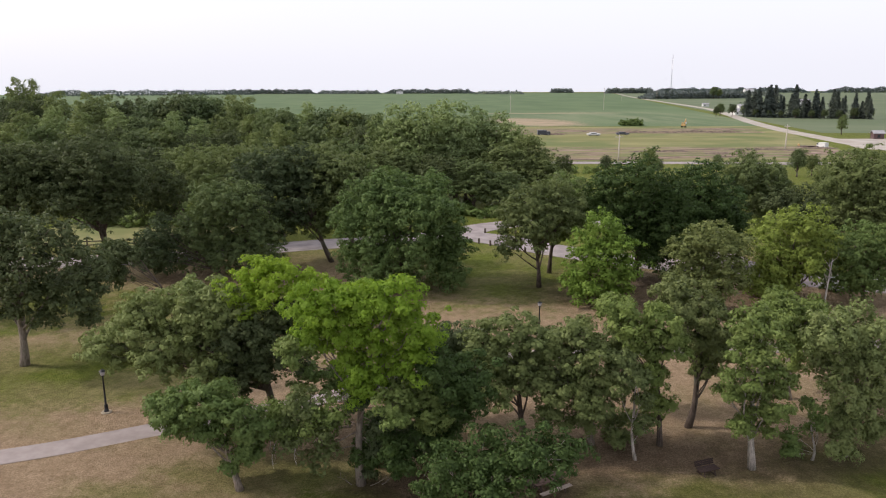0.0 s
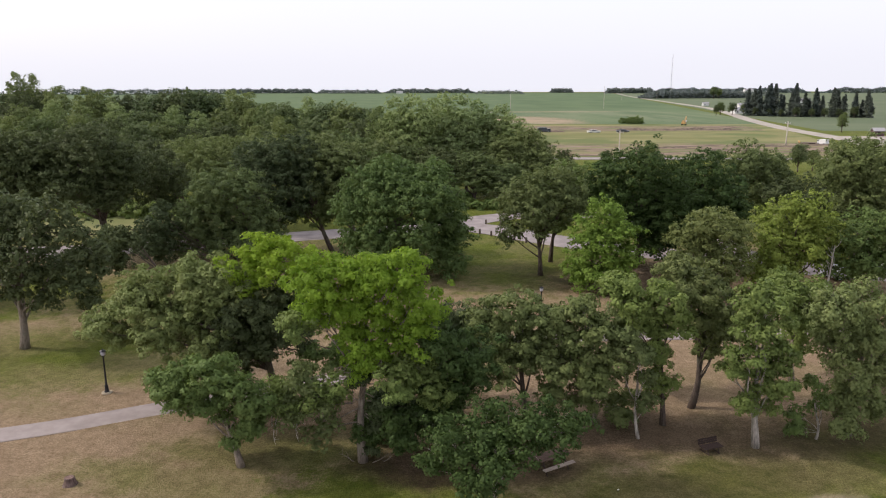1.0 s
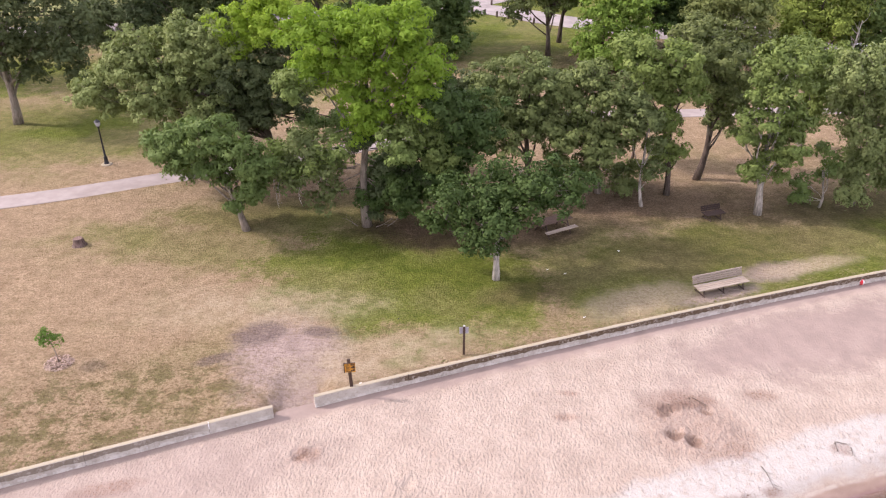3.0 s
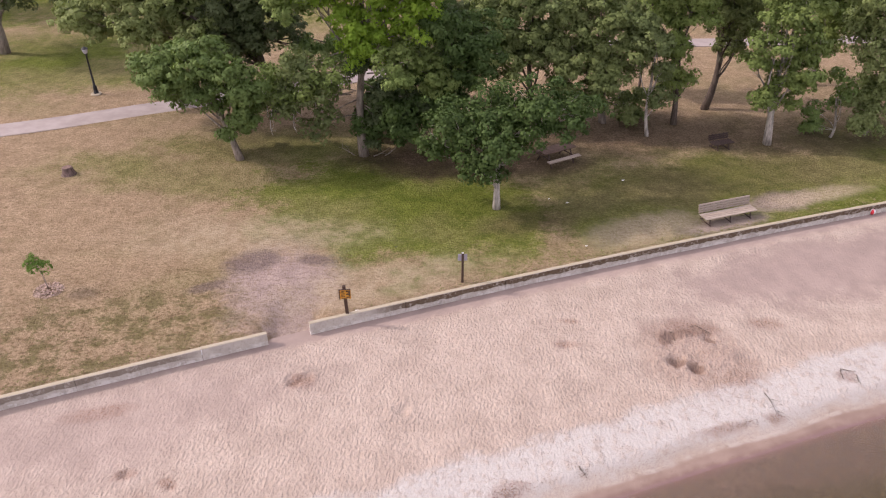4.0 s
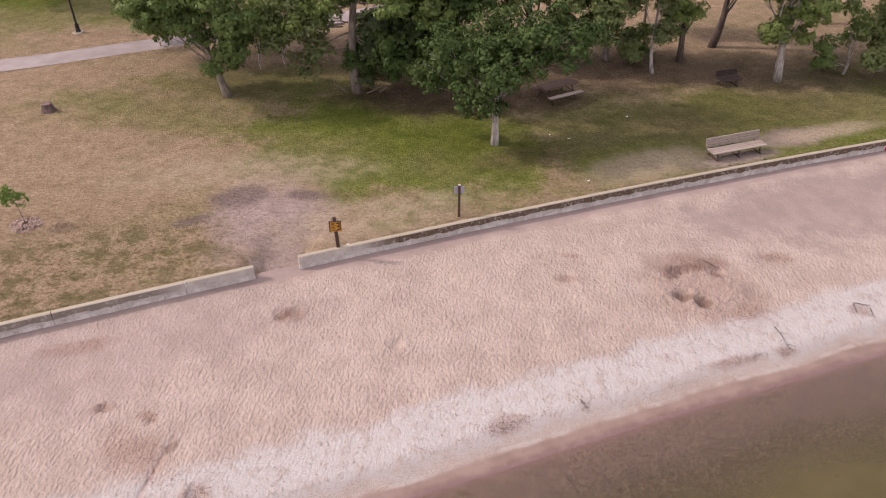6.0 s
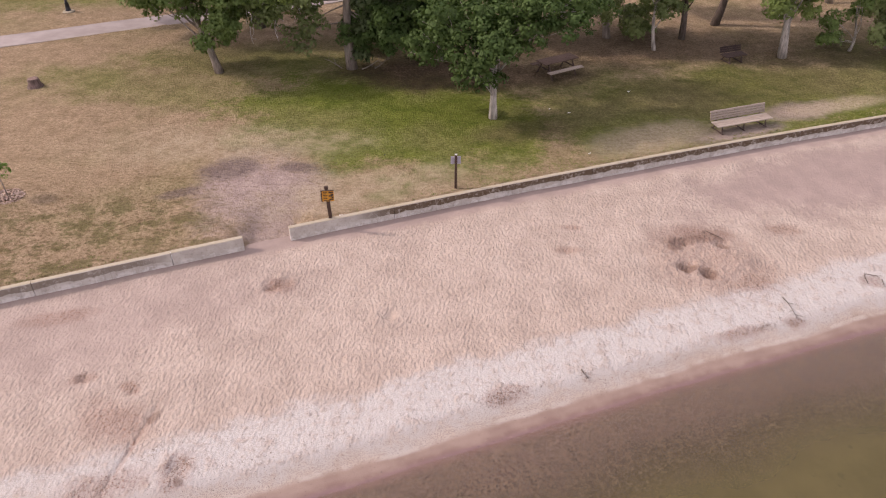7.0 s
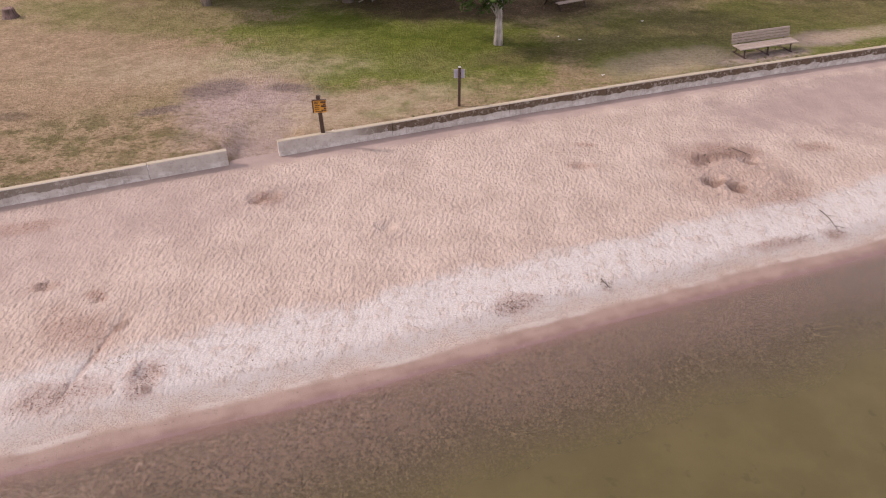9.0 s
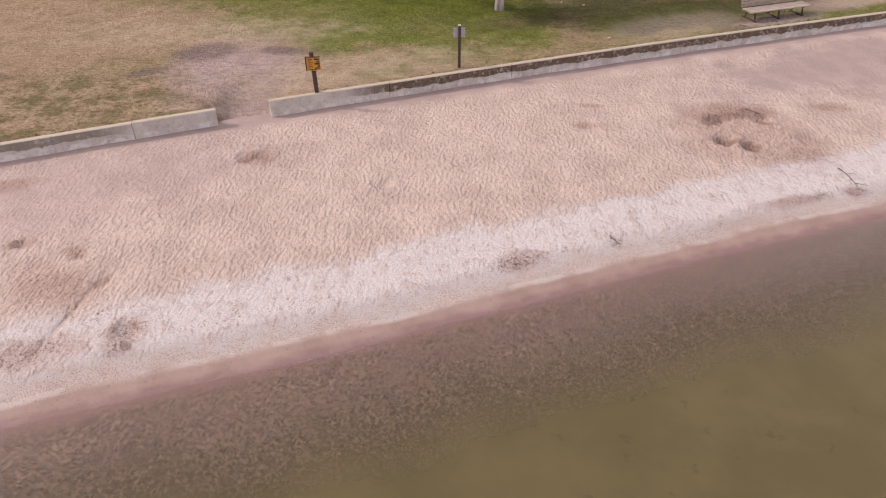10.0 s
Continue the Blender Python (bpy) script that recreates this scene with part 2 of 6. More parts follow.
for args, w_ in (((13, 30.4, 12, 4.4, 0.9, 8), 0.8), ((25, 33.5, 9, 6, 1.0, 10), 0.85), ((4.5, 25.4, 6.5, 1.2, 1.0, 21), 0.25), ((-2.1, 22.3, 0.9, 0.45, 0.8, 20), 0.55), ((-34, 49, 14, 7, 1.2, 15), 0.9), ((-26, 47.5, 8, 4, 1.0, 15), 0.75), ((-9, 35.4, 7, 2.6, 1.0, 5), 0.65), ((-25, 45.5, 8, 1.6, 1.0, 20), 0.6), ((6, 82, 12, 15, 0.8, 0), 0.9), ((-22, 63, 12, 10, 1.2, 0), 0.8), ((-46, 67, 16, 10, 1.0, 0), 0.9)):
    wet = k.math("MAXIMUM", wet, k.math("MULTIPLY", k.blob(*args), w_))
far_green = k.ramp(k.axis(1), 74, 100, 0, 0.95)
tufts = k.math("MULTIPLY", k.ramp(k.noise(1.1, 6, 0.68), 0.46, 0.58, 0, 0.85), k.blob(-13.5, 18.9, 8, 2.6, 1.0, 22))
amt = k.math("MAXIMUM", k.math("MULTIPLY", wet, k.ramp(n1, 0.2, 0.6, 0.7, 1.0)), far_green)
amt = k.math("ADD", amt, k.ramp(n1, 0.42, 0.7, -0.04, 0.22))
amt = k.math("MULTIPLY", amt, k.ramp(n3, 0.25, 0.6, 0.8, 1.08))
field = k.mix(k.math("MINIMUM", amt, 1.0), dry, green)
field = k.mix(k.math("MULTIPLY", tufts, 0.8), field, k.mix(k.ramp(n3, 0.35, 0.65), (0.060, 0.062, 0.020), (0.115, 0.112, 0.035)))
soil = k.mix(k.ramp(n2, 0.3, 0.7), (0.285, 0.220, 0.202), (0.372, 0.292, 0.266))
bare = k.blob(-6.7, 22.7, 2.0, 2.6, 0.9, 12)
for args in ((-5.9, 20.6, 1.0, 1.6, 0.5, 0), (12.0, 27.4, 2.2, 0.5, 1.0, 22), (15.4, 29.6, 2.2, 0.7, 1.0, 20)):
    bare = k.math("MAXIMUM", bare, k.math("MULTIPLY", k.blob(*args), 0.85))
scuff = k.math("MULTIPLY", k.math("MAXIMUM", k.blob(-8.1, 24.2, 1.2, 0.75, 0.9, 20), k.math("MAXIMUM", k.blob(-5.7, 24.3, 0.85, 0.4, 0.9, 0), k.blob(-9.6, 22.3, 0.7, 0.3, 1.0, 30))), k.ramp(n3, 0.25, 0.6, 0.55, 1.0))
field = k.mix(k.math("MULTIPLY", bare, k.ramp(n3, 0.25, 0.55, 0.6, 1.0)), field, soil)
duff_and_shade = k.blob(0.2, 33.6, 5.2, 2.0, 0.8, 0)                    # leaf litter and worn soil under the trees, with tree shade painted in
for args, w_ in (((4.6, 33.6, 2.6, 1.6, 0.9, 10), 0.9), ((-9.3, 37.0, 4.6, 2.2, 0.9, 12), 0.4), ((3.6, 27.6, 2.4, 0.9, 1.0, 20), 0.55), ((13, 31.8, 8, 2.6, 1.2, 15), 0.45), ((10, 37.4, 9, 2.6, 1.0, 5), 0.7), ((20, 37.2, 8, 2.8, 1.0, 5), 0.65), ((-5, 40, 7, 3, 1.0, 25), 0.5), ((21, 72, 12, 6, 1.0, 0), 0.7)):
    duff_and_shade = k.math("MAXIMUM", duff_and_shade, k.math("MULTIPLY", k.blob(*args), w_))
field = k.mix(k.math("MULTIPLY", duff_and_shade, k.ramp(n3, 0.25, 0.6, 0.55, 0.95)), field, k.mix(k.ramp(n2, 0.3, 0.7), (0.062, 0.043, 0.027), (0.098, 0.068, 0.041)))
straw = k.math("MULTIPLY", k.math("MAXIMUM", k.blob(8.6, 27.0, 2.6, 1.1, 1.0, 24), k.blob(17.5, 30.3, 2.6, 0.6, 1.0, 20)), k.ramp(n3, 0.3, 0.6, 0.3, 0.9))
pale = k.math("MULTIPLY", k.math("MAXIMUM", k.blob(-8.8, 26.2, 5.0, 1.5, 1.2, 2), k.blob(-2.8, 22.7, 4.2, 1.3, 1.0, 21)), k.ramp(n2, 0.35, 0.65, 0.25, 0.7))
field = k.mix(k.math("MAXIMUM", straw, pale), field, (0.37, 0.302, 0.214))
field = k.mix(k.math("MULTIPLY", scuff, 0.8), field, (0.140, 0.106, 0.096))
clod = k.noise(4.2, 5, 0.7, k.scaled(0.8, 1.3, 1))
field = k.mix(k.ramp(clod, 0.48, 0.62, 0, 0.4), field, (0.55, 0.52, 0.42), "MULTIPLY")
rough_ = k.math("MULTIPLY", k.blob(-12.5, 19.6, 8, 3.2, 1.2, 22), k.ramp(k.noise(6.0, 4, 0.7, k.scaled(1, 1.2, 1)), 0.50, 0.60))
field = k.mix(k.math("MULTIPLY", rough_, 0.6), field, (0.50, 0.46, 0.40), "MULTIPLY")
field = k.mix(k.ramp(blades, 0.35, 0.65, 0, 0.27), field, (0.62, 0.50, 0.36), "MULTIPLY")
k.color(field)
k.bump(k.math("ADD", k.math("ADD", k.math("MULTIPLY", n3, 1.2), k.math("MULTIPLY", blades, 0.8)), k.noise(3.2, 4, 0.6)), 0.9, 0.09)
GRASS = k.m

# shore distance again, inside the sand's and the water's nodes


def shore_nodes(k):
    x, y = k.axis(0), k.axis(1)
    wy = k.math("ADD", k.math("ADD", k.math("MULTIPLY", x, 0.395), 22.107), k.math("MULTIPLY", k.math("MULTIPLY", x, x), -0.0016))
    return k.math("ADD", k.math("MULTIPLY", k.math("SUBTRACT", wy, y), 0.93), k.ramp(x, -8.0, -2.0, 0.34, 0.0, False))


k = Mat("beach_sand", 0.95, 0.15)
s = shore_nodes(k)
edge = k.math("ADD", s, k.ramp(k.noise(0.5, 6, 0.72), 0.2, 0.8, -0.55, 0.55, False))
n2, n3, n4 = k.noise(1.1, 5), k.noise(6.5, 4, 0.6), k.noise(38, 4, 0.7)
sand = k.mix(k.ramp(n2, 0.3, 0.7), (0.300, 0.238, 0.197), (0.360, 0.291, 0.243))
sand = k.mix(k.ramp(n3, 0.42, 0.62, 0, 0.22), sand, (0.225, 0.168, 0.136))
white = k.math("MULTIPLY", k.ramp(edge, 6.95, 7.5), k.ramp(edge, 8.8, 9.45, 1, 0))
white = k.math("MULTIPLY", white, k.math("SUBTRACT", 1.0, k.math("MULTIPLY", k.blob(-9.2, 9.6, 2.6, 1.0, 1.2, 22), 0.3)))
white = k.math("MULTIPLY", white, k.ramp(k.noise(3.0, 5, 0.7), 0.3, 0.55, 0.35, 1.0))
sand = k.mix(white, sand, k.mix(k.ramp(n4, 0.35, 0.6), (0.285, 0.256, 0.234), (0.412, 0.384, 0.360)))
smear = k.math("ADD", s, k.ramp(k.noise(0.5, 4), 0.25, 0.75, -0.09, 0.09, False))
grit = k.math("MULTIPLY", k.math("MULTIPLY", k.ramp(smear, 8.5, 9.0), k.ramp(smear, 9.3, 9.52, 1, 0)), k.ramp(n4, 0.45, 0.6))
sand = k.mix(k.math("MULTIPLY", grit, 0.7), sand, (0.150, 0.112, 0.090))
damp = k.ramp(smear, 9.24, 9.46)
sand = k.mix(damp, sand, k.mix(k.ramp(n2, 0.3, 0.7), (0.190, 0.130, 0.106), (0.235, 0.168, 0.138)))
line = k.math("MULTIPLY", k.ramp(smear, 9.22, 9.28), k.ramp(smear, 9.33, 9.42, 1, 0))
sand = k.mix(k.math("MULTIPLY", k.math("MULTIPLY", line, k.ramp(k.noise(1.7, 4), 0.4, 0.6)), 0.5), sand, (0.36, 0.32, 0.285))
lap = k.math("ADD", s, k.ramp(k.noise(0.6, 3), 0.25, 0.75, -0.07, 0.07, False))
rim = k.math("MULTIPLY", k.ramp(lap, 9.55, 9.72), k.ramp(lap, 9.76, 9.95, 1, 0))
sand = k.mix(k.math("MULTIPLY", k.math("MULTIPLY", rim, k.ramp(k.noise(2.1, 4), 0.35, 0.6, 0.2, 1.0)), 0.45), sand, (0.115, 0.062, 0.050))
sand = k.mix(k.ramp(lap, 9.66, 9.84, 0, 0.85), sand, (0.162, 0.100, 0.100))
peb = k.mix(k.ramp(k.voronoi(31, None, "Color"), 0.1, 0.9), (0.042, 0.028, 0.024), (0.280, 0.202, 0.164))
peb = k.mix(k.ramp(k.noise(5, 4), 0.3, 0.7, 0.0, 0.4), peb, (0.100, 0.072, 0.055))
peb = k.mix(k.ramp(k.noise(13, 3, 0.7), 0.42, 0.58, 0.75, 0.0), peb, (0.060, 0.043, 0.037))
sand = k.mix(k.math("MULTIPLY", k.ramp(lap, 9.78, 10.15, 0, 0.95), k.ramp(k.noise(2.2, 5, 0.6), 0.25, 0.55, 0.75, 1.0)), sand, peb)
strip = k.ramp(k.math("ADD", s, k.ramp(k.noise(1.2, 4), 0.25, 0.75, -0.2, 0.2, False)), 0.35, 0.8, 0.9, 0)
smooth_ = k.math("MAXIMUM", strip, k.math("MAXIMUM", k.blob(15.8, 24.9, 7.0, 1.9, 0.9, 20), k.math("MULTIPLY", k.blob(-11.5, 15.3, 6.5, 2.0, 1.2, 23), 0.6)))
sand = k.mix(k.math("MULTIPLY", smooth_, 0.8), sand, k.mix(k.ramp(n2, 0.3, 0.7), (0.212, 0.158, 0.142), (0.255, 0.192, 0.170)))
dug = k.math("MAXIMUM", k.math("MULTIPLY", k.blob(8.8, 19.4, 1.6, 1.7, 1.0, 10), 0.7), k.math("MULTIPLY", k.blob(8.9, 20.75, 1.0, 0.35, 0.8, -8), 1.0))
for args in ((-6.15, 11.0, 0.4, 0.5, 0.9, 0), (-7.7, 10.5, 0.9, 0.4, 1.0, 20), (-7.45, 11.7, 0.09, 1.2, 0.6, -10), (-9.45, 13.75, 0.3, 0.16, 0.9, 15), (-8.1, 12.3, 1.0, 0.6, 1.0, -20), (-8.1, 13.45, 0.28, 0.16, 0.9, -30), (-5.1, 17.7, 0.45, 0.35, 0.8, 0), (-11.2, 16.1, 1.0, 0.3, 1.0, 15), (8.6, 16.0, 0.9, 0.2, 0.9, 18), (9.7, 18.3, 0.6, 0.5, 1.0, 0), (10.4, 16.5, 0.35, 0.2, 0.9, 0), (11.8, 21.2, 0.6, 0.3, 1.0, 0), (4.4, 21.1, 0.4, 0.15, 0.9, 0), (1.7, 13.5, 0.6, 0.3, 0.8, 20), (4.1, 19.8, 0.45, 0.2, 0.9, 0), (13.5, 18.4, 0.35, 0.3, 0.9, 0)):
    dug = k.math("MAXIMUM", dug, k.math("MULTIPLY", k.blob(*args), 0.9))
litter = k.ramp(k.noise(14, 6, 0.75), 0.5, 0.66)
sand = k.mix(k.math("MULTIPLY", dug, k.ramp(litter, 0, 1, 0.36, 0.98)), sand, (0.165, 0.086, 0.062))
pit = k.blob(7.85, 19.0, 0.3, 0.2, 0.7, -15)                 # dug holes, coloured a darker brown
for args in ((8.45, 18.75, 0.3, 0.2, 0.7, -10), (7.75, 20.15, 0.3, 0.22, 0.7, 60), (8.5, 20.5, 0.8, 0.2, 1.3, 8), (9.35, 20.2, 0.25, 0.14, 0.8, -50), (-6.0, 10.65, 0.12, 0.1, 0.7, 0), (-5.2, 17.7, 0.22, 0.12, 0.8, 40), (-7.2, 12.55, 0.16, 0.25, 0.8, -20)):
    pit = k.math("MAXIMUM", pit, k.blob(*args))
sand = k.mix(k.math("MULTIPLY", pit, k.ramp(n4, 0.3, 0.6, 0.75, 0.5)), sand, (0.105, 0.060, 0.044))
sand = k.mix(k.math("MULTIPLY", k.ramp(k.noise(50, 3, 0.6), 0.68, 0.76), k.ramp(s, 6.0, 8.6, 0.25, 0.9)), sand, (0.070, 0.052, 0.041))
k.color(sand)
k.put(k.b.inputs["Roughness"], k.ramp(smear, 9.0, 9.7, 0.95, 0.55))
warp = k.n.new("ShaderNodeTexNoise")
warp.inputs["Scale"].default_value, warp.inputs["Detail"].default_value = 3.0, 2.0
k.l.new(k.pos(), warp.inputs["Vector"])
off = k.n.new("ShaderNodeVectorMath")
off.operation = "MULTIPLY_ADD"
k.l.new(warp.outputs["Color"], off.inputs[0])
off.inputs[1].default_value = (0.16, 0.16, 0.0)
k.l.new(k.pos(), off.inputs[2])
prints = k.math("ADD", k.math("MULTIPLY", k.voronoi(8.5, off.outputs[0]), 0.55), k.math("MULTIPLY", k.noise(13.0, 2, 0.5, k.scaled(1.0, 0.5, 1.0, 22)), 1.5))    # trodden dimples
firm = k.math("MULTIPLY", k.math("MULTIPLY", k.ramp(smear, 8.6, 9.1, 1, 0), k.ramp(white, 0, 1, 1, 0.45)), k.math("MULTIPLY", k.ramp(s, 0.35, 0.8), k.ramp(smooth_, 0, 1, 1.0, 0.35)))
h_ = k.math("ADD", k.math("MULTIPLY", k.math("MULTIPLY", prints, firm), 1.0), k.math("MULTIPLY", n4, 0.22))
k.bump(h_, 0.8, 0.06)
SAND = k.m

k = Mat("lake_water", 0.05, 0.5)
s = shore_nodes(k)
murk = k.ramp(k.math("ADD", s, k.ramp(k.noise(0.35, 4), 0.2, 0.8, -0.5, 0.5, False)), 10.1, 13.4, 0.05, 0.95)
dif = k.n.new("ShaderNodeBsdfDiffuse")
silt = k.mix(k.ramp(k.noise(0.8, 5, 0.6), 0.35, 0.7), (0.069, 0.055, 0.019), (0.084, 0.066, 0.024))
silt = k.mix(k.ramp(s, 10.4, 13.4, 0.85, 0.0), silt, (0.082, 0.058, 0.036))
k.put(dif.inputs[0], k.mix(k.ramp(k.noise(2.6, 3, 0.55), 0.64, 0.72, 0, 0.45), silt, (0.040, 0.036, 0.012)))
tra = k.n.new("ShaderNodeBsdfTransparent")
tra.inputs[0].default_value = (0.95, 0.92, 0.84, 1)
mx = k.n.new("ShaderNodeMixShader")
k.l.new(murk, mx.inputs[0])
k.l.new(tra.outputs[0], mx.inputs[1])
k.l.new(dif.outputs[0], mx.inputs[2])
gl = k.n.new("ShaderNodeBsdfGlossy")
gl.inputs["Roughness"].default_value = 0.08
rip = k.n.new("ShaderNodeBump")
rip.inputs["Strength"].default_value, rip.inputs["Distance"].default_value = 0.06, 0.02
k.l.new(k.noise(3.5, 3, 0.5), rip.inputs["Height"])
k.l.new(rip.outputs[0], gl.inputs["Normal"])
fr = k.n.new("ShaderNodeLayerWeight")
fr.inputs[0].default_value = 0.5
gloss = k.math("ADD", k.math("MULTIPLY", k.math("POWER", fr.outputs["Facing"], 4.5), 0.85), 0.022)
m2 = k.n.new("ShaderNodeMixShader")
k.l.new(gloss, m2.inputs[0])
k.l.new(mx.outputs[0], m2.inputs[1])
k.l.new(gl.outputs[0], m2.inputs[2])
k.l.new(m2.outputs[0], k.out.inputs[0])
WATER_MAT = k.m

k = Mat("seawall_concrete", 0.9, 0.2)
z = k.axis(2)
crack = k.ramp(k.noise(1.0, 2, 0.5, k.scaled(3.2, 3.2, 0.05)), 0.485, 0.5)
crack = k.math("MULTIPLY", crack, k.ramp(k.noise(1.0, 2, 0.5, k.scaled(3.2, 3.2, 0.05)), 0.5, 0.515, 1, 0))
n2, n3 = k.noise(1.4, 6, 0.65), k.noise(11, 5, 0.65)
con = k.mix(k.ramp(n2, 0.3, 0.7), (0.335, 0.298, 0.258), (0.450, 0.408, 0.360))
con = k.mix(k.ramp(n3, 0.5, 0.72, 0, 0.4), con, (0.174, 0.151, 0.128))
drip = k.noise(1.0, 5, 0.7, k.scaled(4.5, 4.5, 0.7))
old = k.math("MAXIMUM", k.ramp(k.axis(0), -3.6, -1.6), k.math("MULTIPLY", k.ramp(k.axis(0), -9.6, -8.4, 1, 0), 0.7))
flake = k.ramp(k.noise(5.5, 6, 0.75), 0.52, 0.60)
stain = k.math("MULTIPLY", k.math("MULTIPLY", k.ramp(drip, 0.12, 0.32), old), k.math("MULTIPLY", k.ramp(k.math("ADD", z, k.ramp(k.noise(2.5, 4), 0.3, 0.7, -0.05, 0.05, False)), -0.215, -0.185), k.ramp(z, 0.015, 0.035, 1, 0)))
stain = k.math("MULTIPLY", stain, k.math("SUBTRACT", 1.0, k.math("MULTIPLY", flake, 0.5)))
con = k.mix(k.math("MULTIPLY", stain, k.ramp(n3, 0.3, 0.7, 1.0, 0.85)), con, (0.085, 0.054, 0.030))
con = k.mix(k.math("MULTIPLY", k.math("MULTIPLY", k.ramp(k.noise(3.2, 6, 0.7), 0.45, 0.6), k.ramp(z, -0.34, -0.22, 1.0, 0.0)), 0.7), con, (0.58, 0.54, 0.50))
con = k.mix(k.math("MULTIPLY", k.math("MULTIPLY", crack, old), 0.25), con, (0.06, 0.05, 0.042))
con = k.mix(k.math("MULTIPLY", k.ramp(z, 0.03, 0.045), k.ramp(n2, 0.3, 0.6, 0.5, 0.9)), con, (0.300, 0.252, 0.172))
k.color(con)
k.bump(n3, 0.5, 0.015)
CONCRETE = k.m

k = Mat("path_concrete", 0.9, 0.2)
k.color(k.mix(k.ramp(k.noise(0.9, 6), 0.3, 0.7), (0.232, 0.194, 0.182), (0.298, 0.254, 0.238)))
k.bump(k.noise(20, 4), 0.3, 0.01)
PATH_MAT = k.m
k = Mat("park_road_asphalt", 0.9, 0.2)
k.color(k.mix(k.ramp(k.noise(0.5, 6), 0.3, 0.7), (0.209, 0.180, 0.174), (0.302, 0.264, 0.255)))
k.bump(k.noise(18, 4), 0.3, 0.01)
ROAD_MAT = k.m
k = Mat("gravel_road", 0.95, 0.1)
k.color(k.mix(k.ramp(k.noise(0.15, 6), 0.3, 0.7), (0.290, 0.255, 0.220), (0.383, 0.348, 0.307)))
GRAVEL = k.m

# ---------------------------------------------------------------- ground, beach, water
near_cols = spread(-32, 34, 0.3, -4300, 4300, 1.3)
in_rows = [0.15, 0.3, 0.5] + [float(v) for v in np.arange(0.8, 26, 0.45)] + [float(v) for v in np.geomspace(26.5, 4700, 60)]


def land_vertex(x, d):
    y = wall_y(x) + d / 0.93
    z = land_z(x, y)
    if d > 1.0 and d < 70:
        z += 0.05 * noise.noise(Vector((x * 0.22, y * 0.22, 0.3))) + 0.015 * noise.noise(Vector((x * 1.4, y * 1.4, 7.1)))
    return (x, y, z)


ground = tagged(new("ground", grid_mesh("ground", near_cols, in_rows, land_vertex, GRASS)), "sparse lawn, dry tan and green, running out to far fields", "ground", kind="structure")

holes = [(-1.58, 16.46, 0.22, -0.14), (7.85, 19.0, 0.26, -0.20), (8.45, 18.7, 0.26, -0.20), (8.0, 20.25, 0.28, -0.14), (9.3, 20.3, 0.22, -0.12), (9.3, 19.4, 0.5, 0.10), (7.2, 19.4, 0.4, 0.07),
         (-9.5, 13.75, 0.14, -0.09), (-5.3, 17.7, 0.24, -0.13), (-4.9, 17.85, 0.2, -0.12), (-8.0, 13.35, 0.13, -0.05), (-6.15, 11.1, 0.22, -0.1), (9.9, 19.4, 0.4, 0.09), (4.1, 19.8, 0.25, -0.06)]


def worn(x, y):
    """Less relief where the sand lies smooth: by the wall, east and west."""
    a = ((x - 15.5) / 7.0) ** 2 + ((y - 24.8 - 0.36 * (x - 15.5)) / 2.0) ** 2
    b = ((x + 12.0) / 6.0) ** 2 + ((y - 15.0 - 0.42 * (x + 12.0)) / 1.7) ** 2
    return 1 - 0.75 * math.exp(-a) - 0.5 * math.exp(-b)


def beach_vertex(x, s):
    y = wall_y(x) - s / 0.93
    z = beach_z(s + (bay(x) if s > 6 else 0.0) * min(1.0, max(0.0, (s - 6) / 2)))
    if -0.05 < s < 10.5 and -30 < x < 40:
        soft = min(1, max(0.12, s - 0.1)) * (1.0 if s < 7.5 else max(0.18, 1 - (s - 7.5) / 1.6))
        p = Vector((x, y, 0))
        w_ = Vector((noise.noise(p * 1.3), noise.noise(p * 1.3 + Vector((9, 4, 0))), 0)) * 0.14
        lump = 0.5 - 1.3 * abs(noise.noise((p + w_) * 8.2)) + 0.35 * noise.noise((p + w_) * 5.5 + Vector((3, 1, 0))) - 0.5 * abs(noise.noise(p * 11.0))
        z += soft * worn(x, y) * (0.020 * lump + 0.03 * noise.noise(p * 0.6))
        if s < 9.2:
            for hx, hy, hr, hd in holes:
                q = ((x - hx) ** 2 + (y - hy) ** 2) / (hr * hr) * (1 + 0.9 * noise.noise(Vector((x * 5.0, y * 5.0, 4.0))))
                if q < 6:
                    z += 0.85 * hd * math.exp(-q) - hd * 0.25 * math.exp(-(math.sqrt(max(q, 0.0)) - 1.6) ** 2 * 3)
        q = (x + 7.46 - 0.18 * (y - 11.7)) ** 2 / 0.006 + max(0.0, abs(y - 11.65) - 1.1) ** 2 / 0.03
        z -= 0.05 * math.exp(-q)                   # a dragged groove
        if s < 0.6:                                # drift against the wall
            z += 0.05 * noise.noise(Vector((x * 0.5, 2.0, 0))) * (0.6 - max(s, 0))
    return (x, y, z)


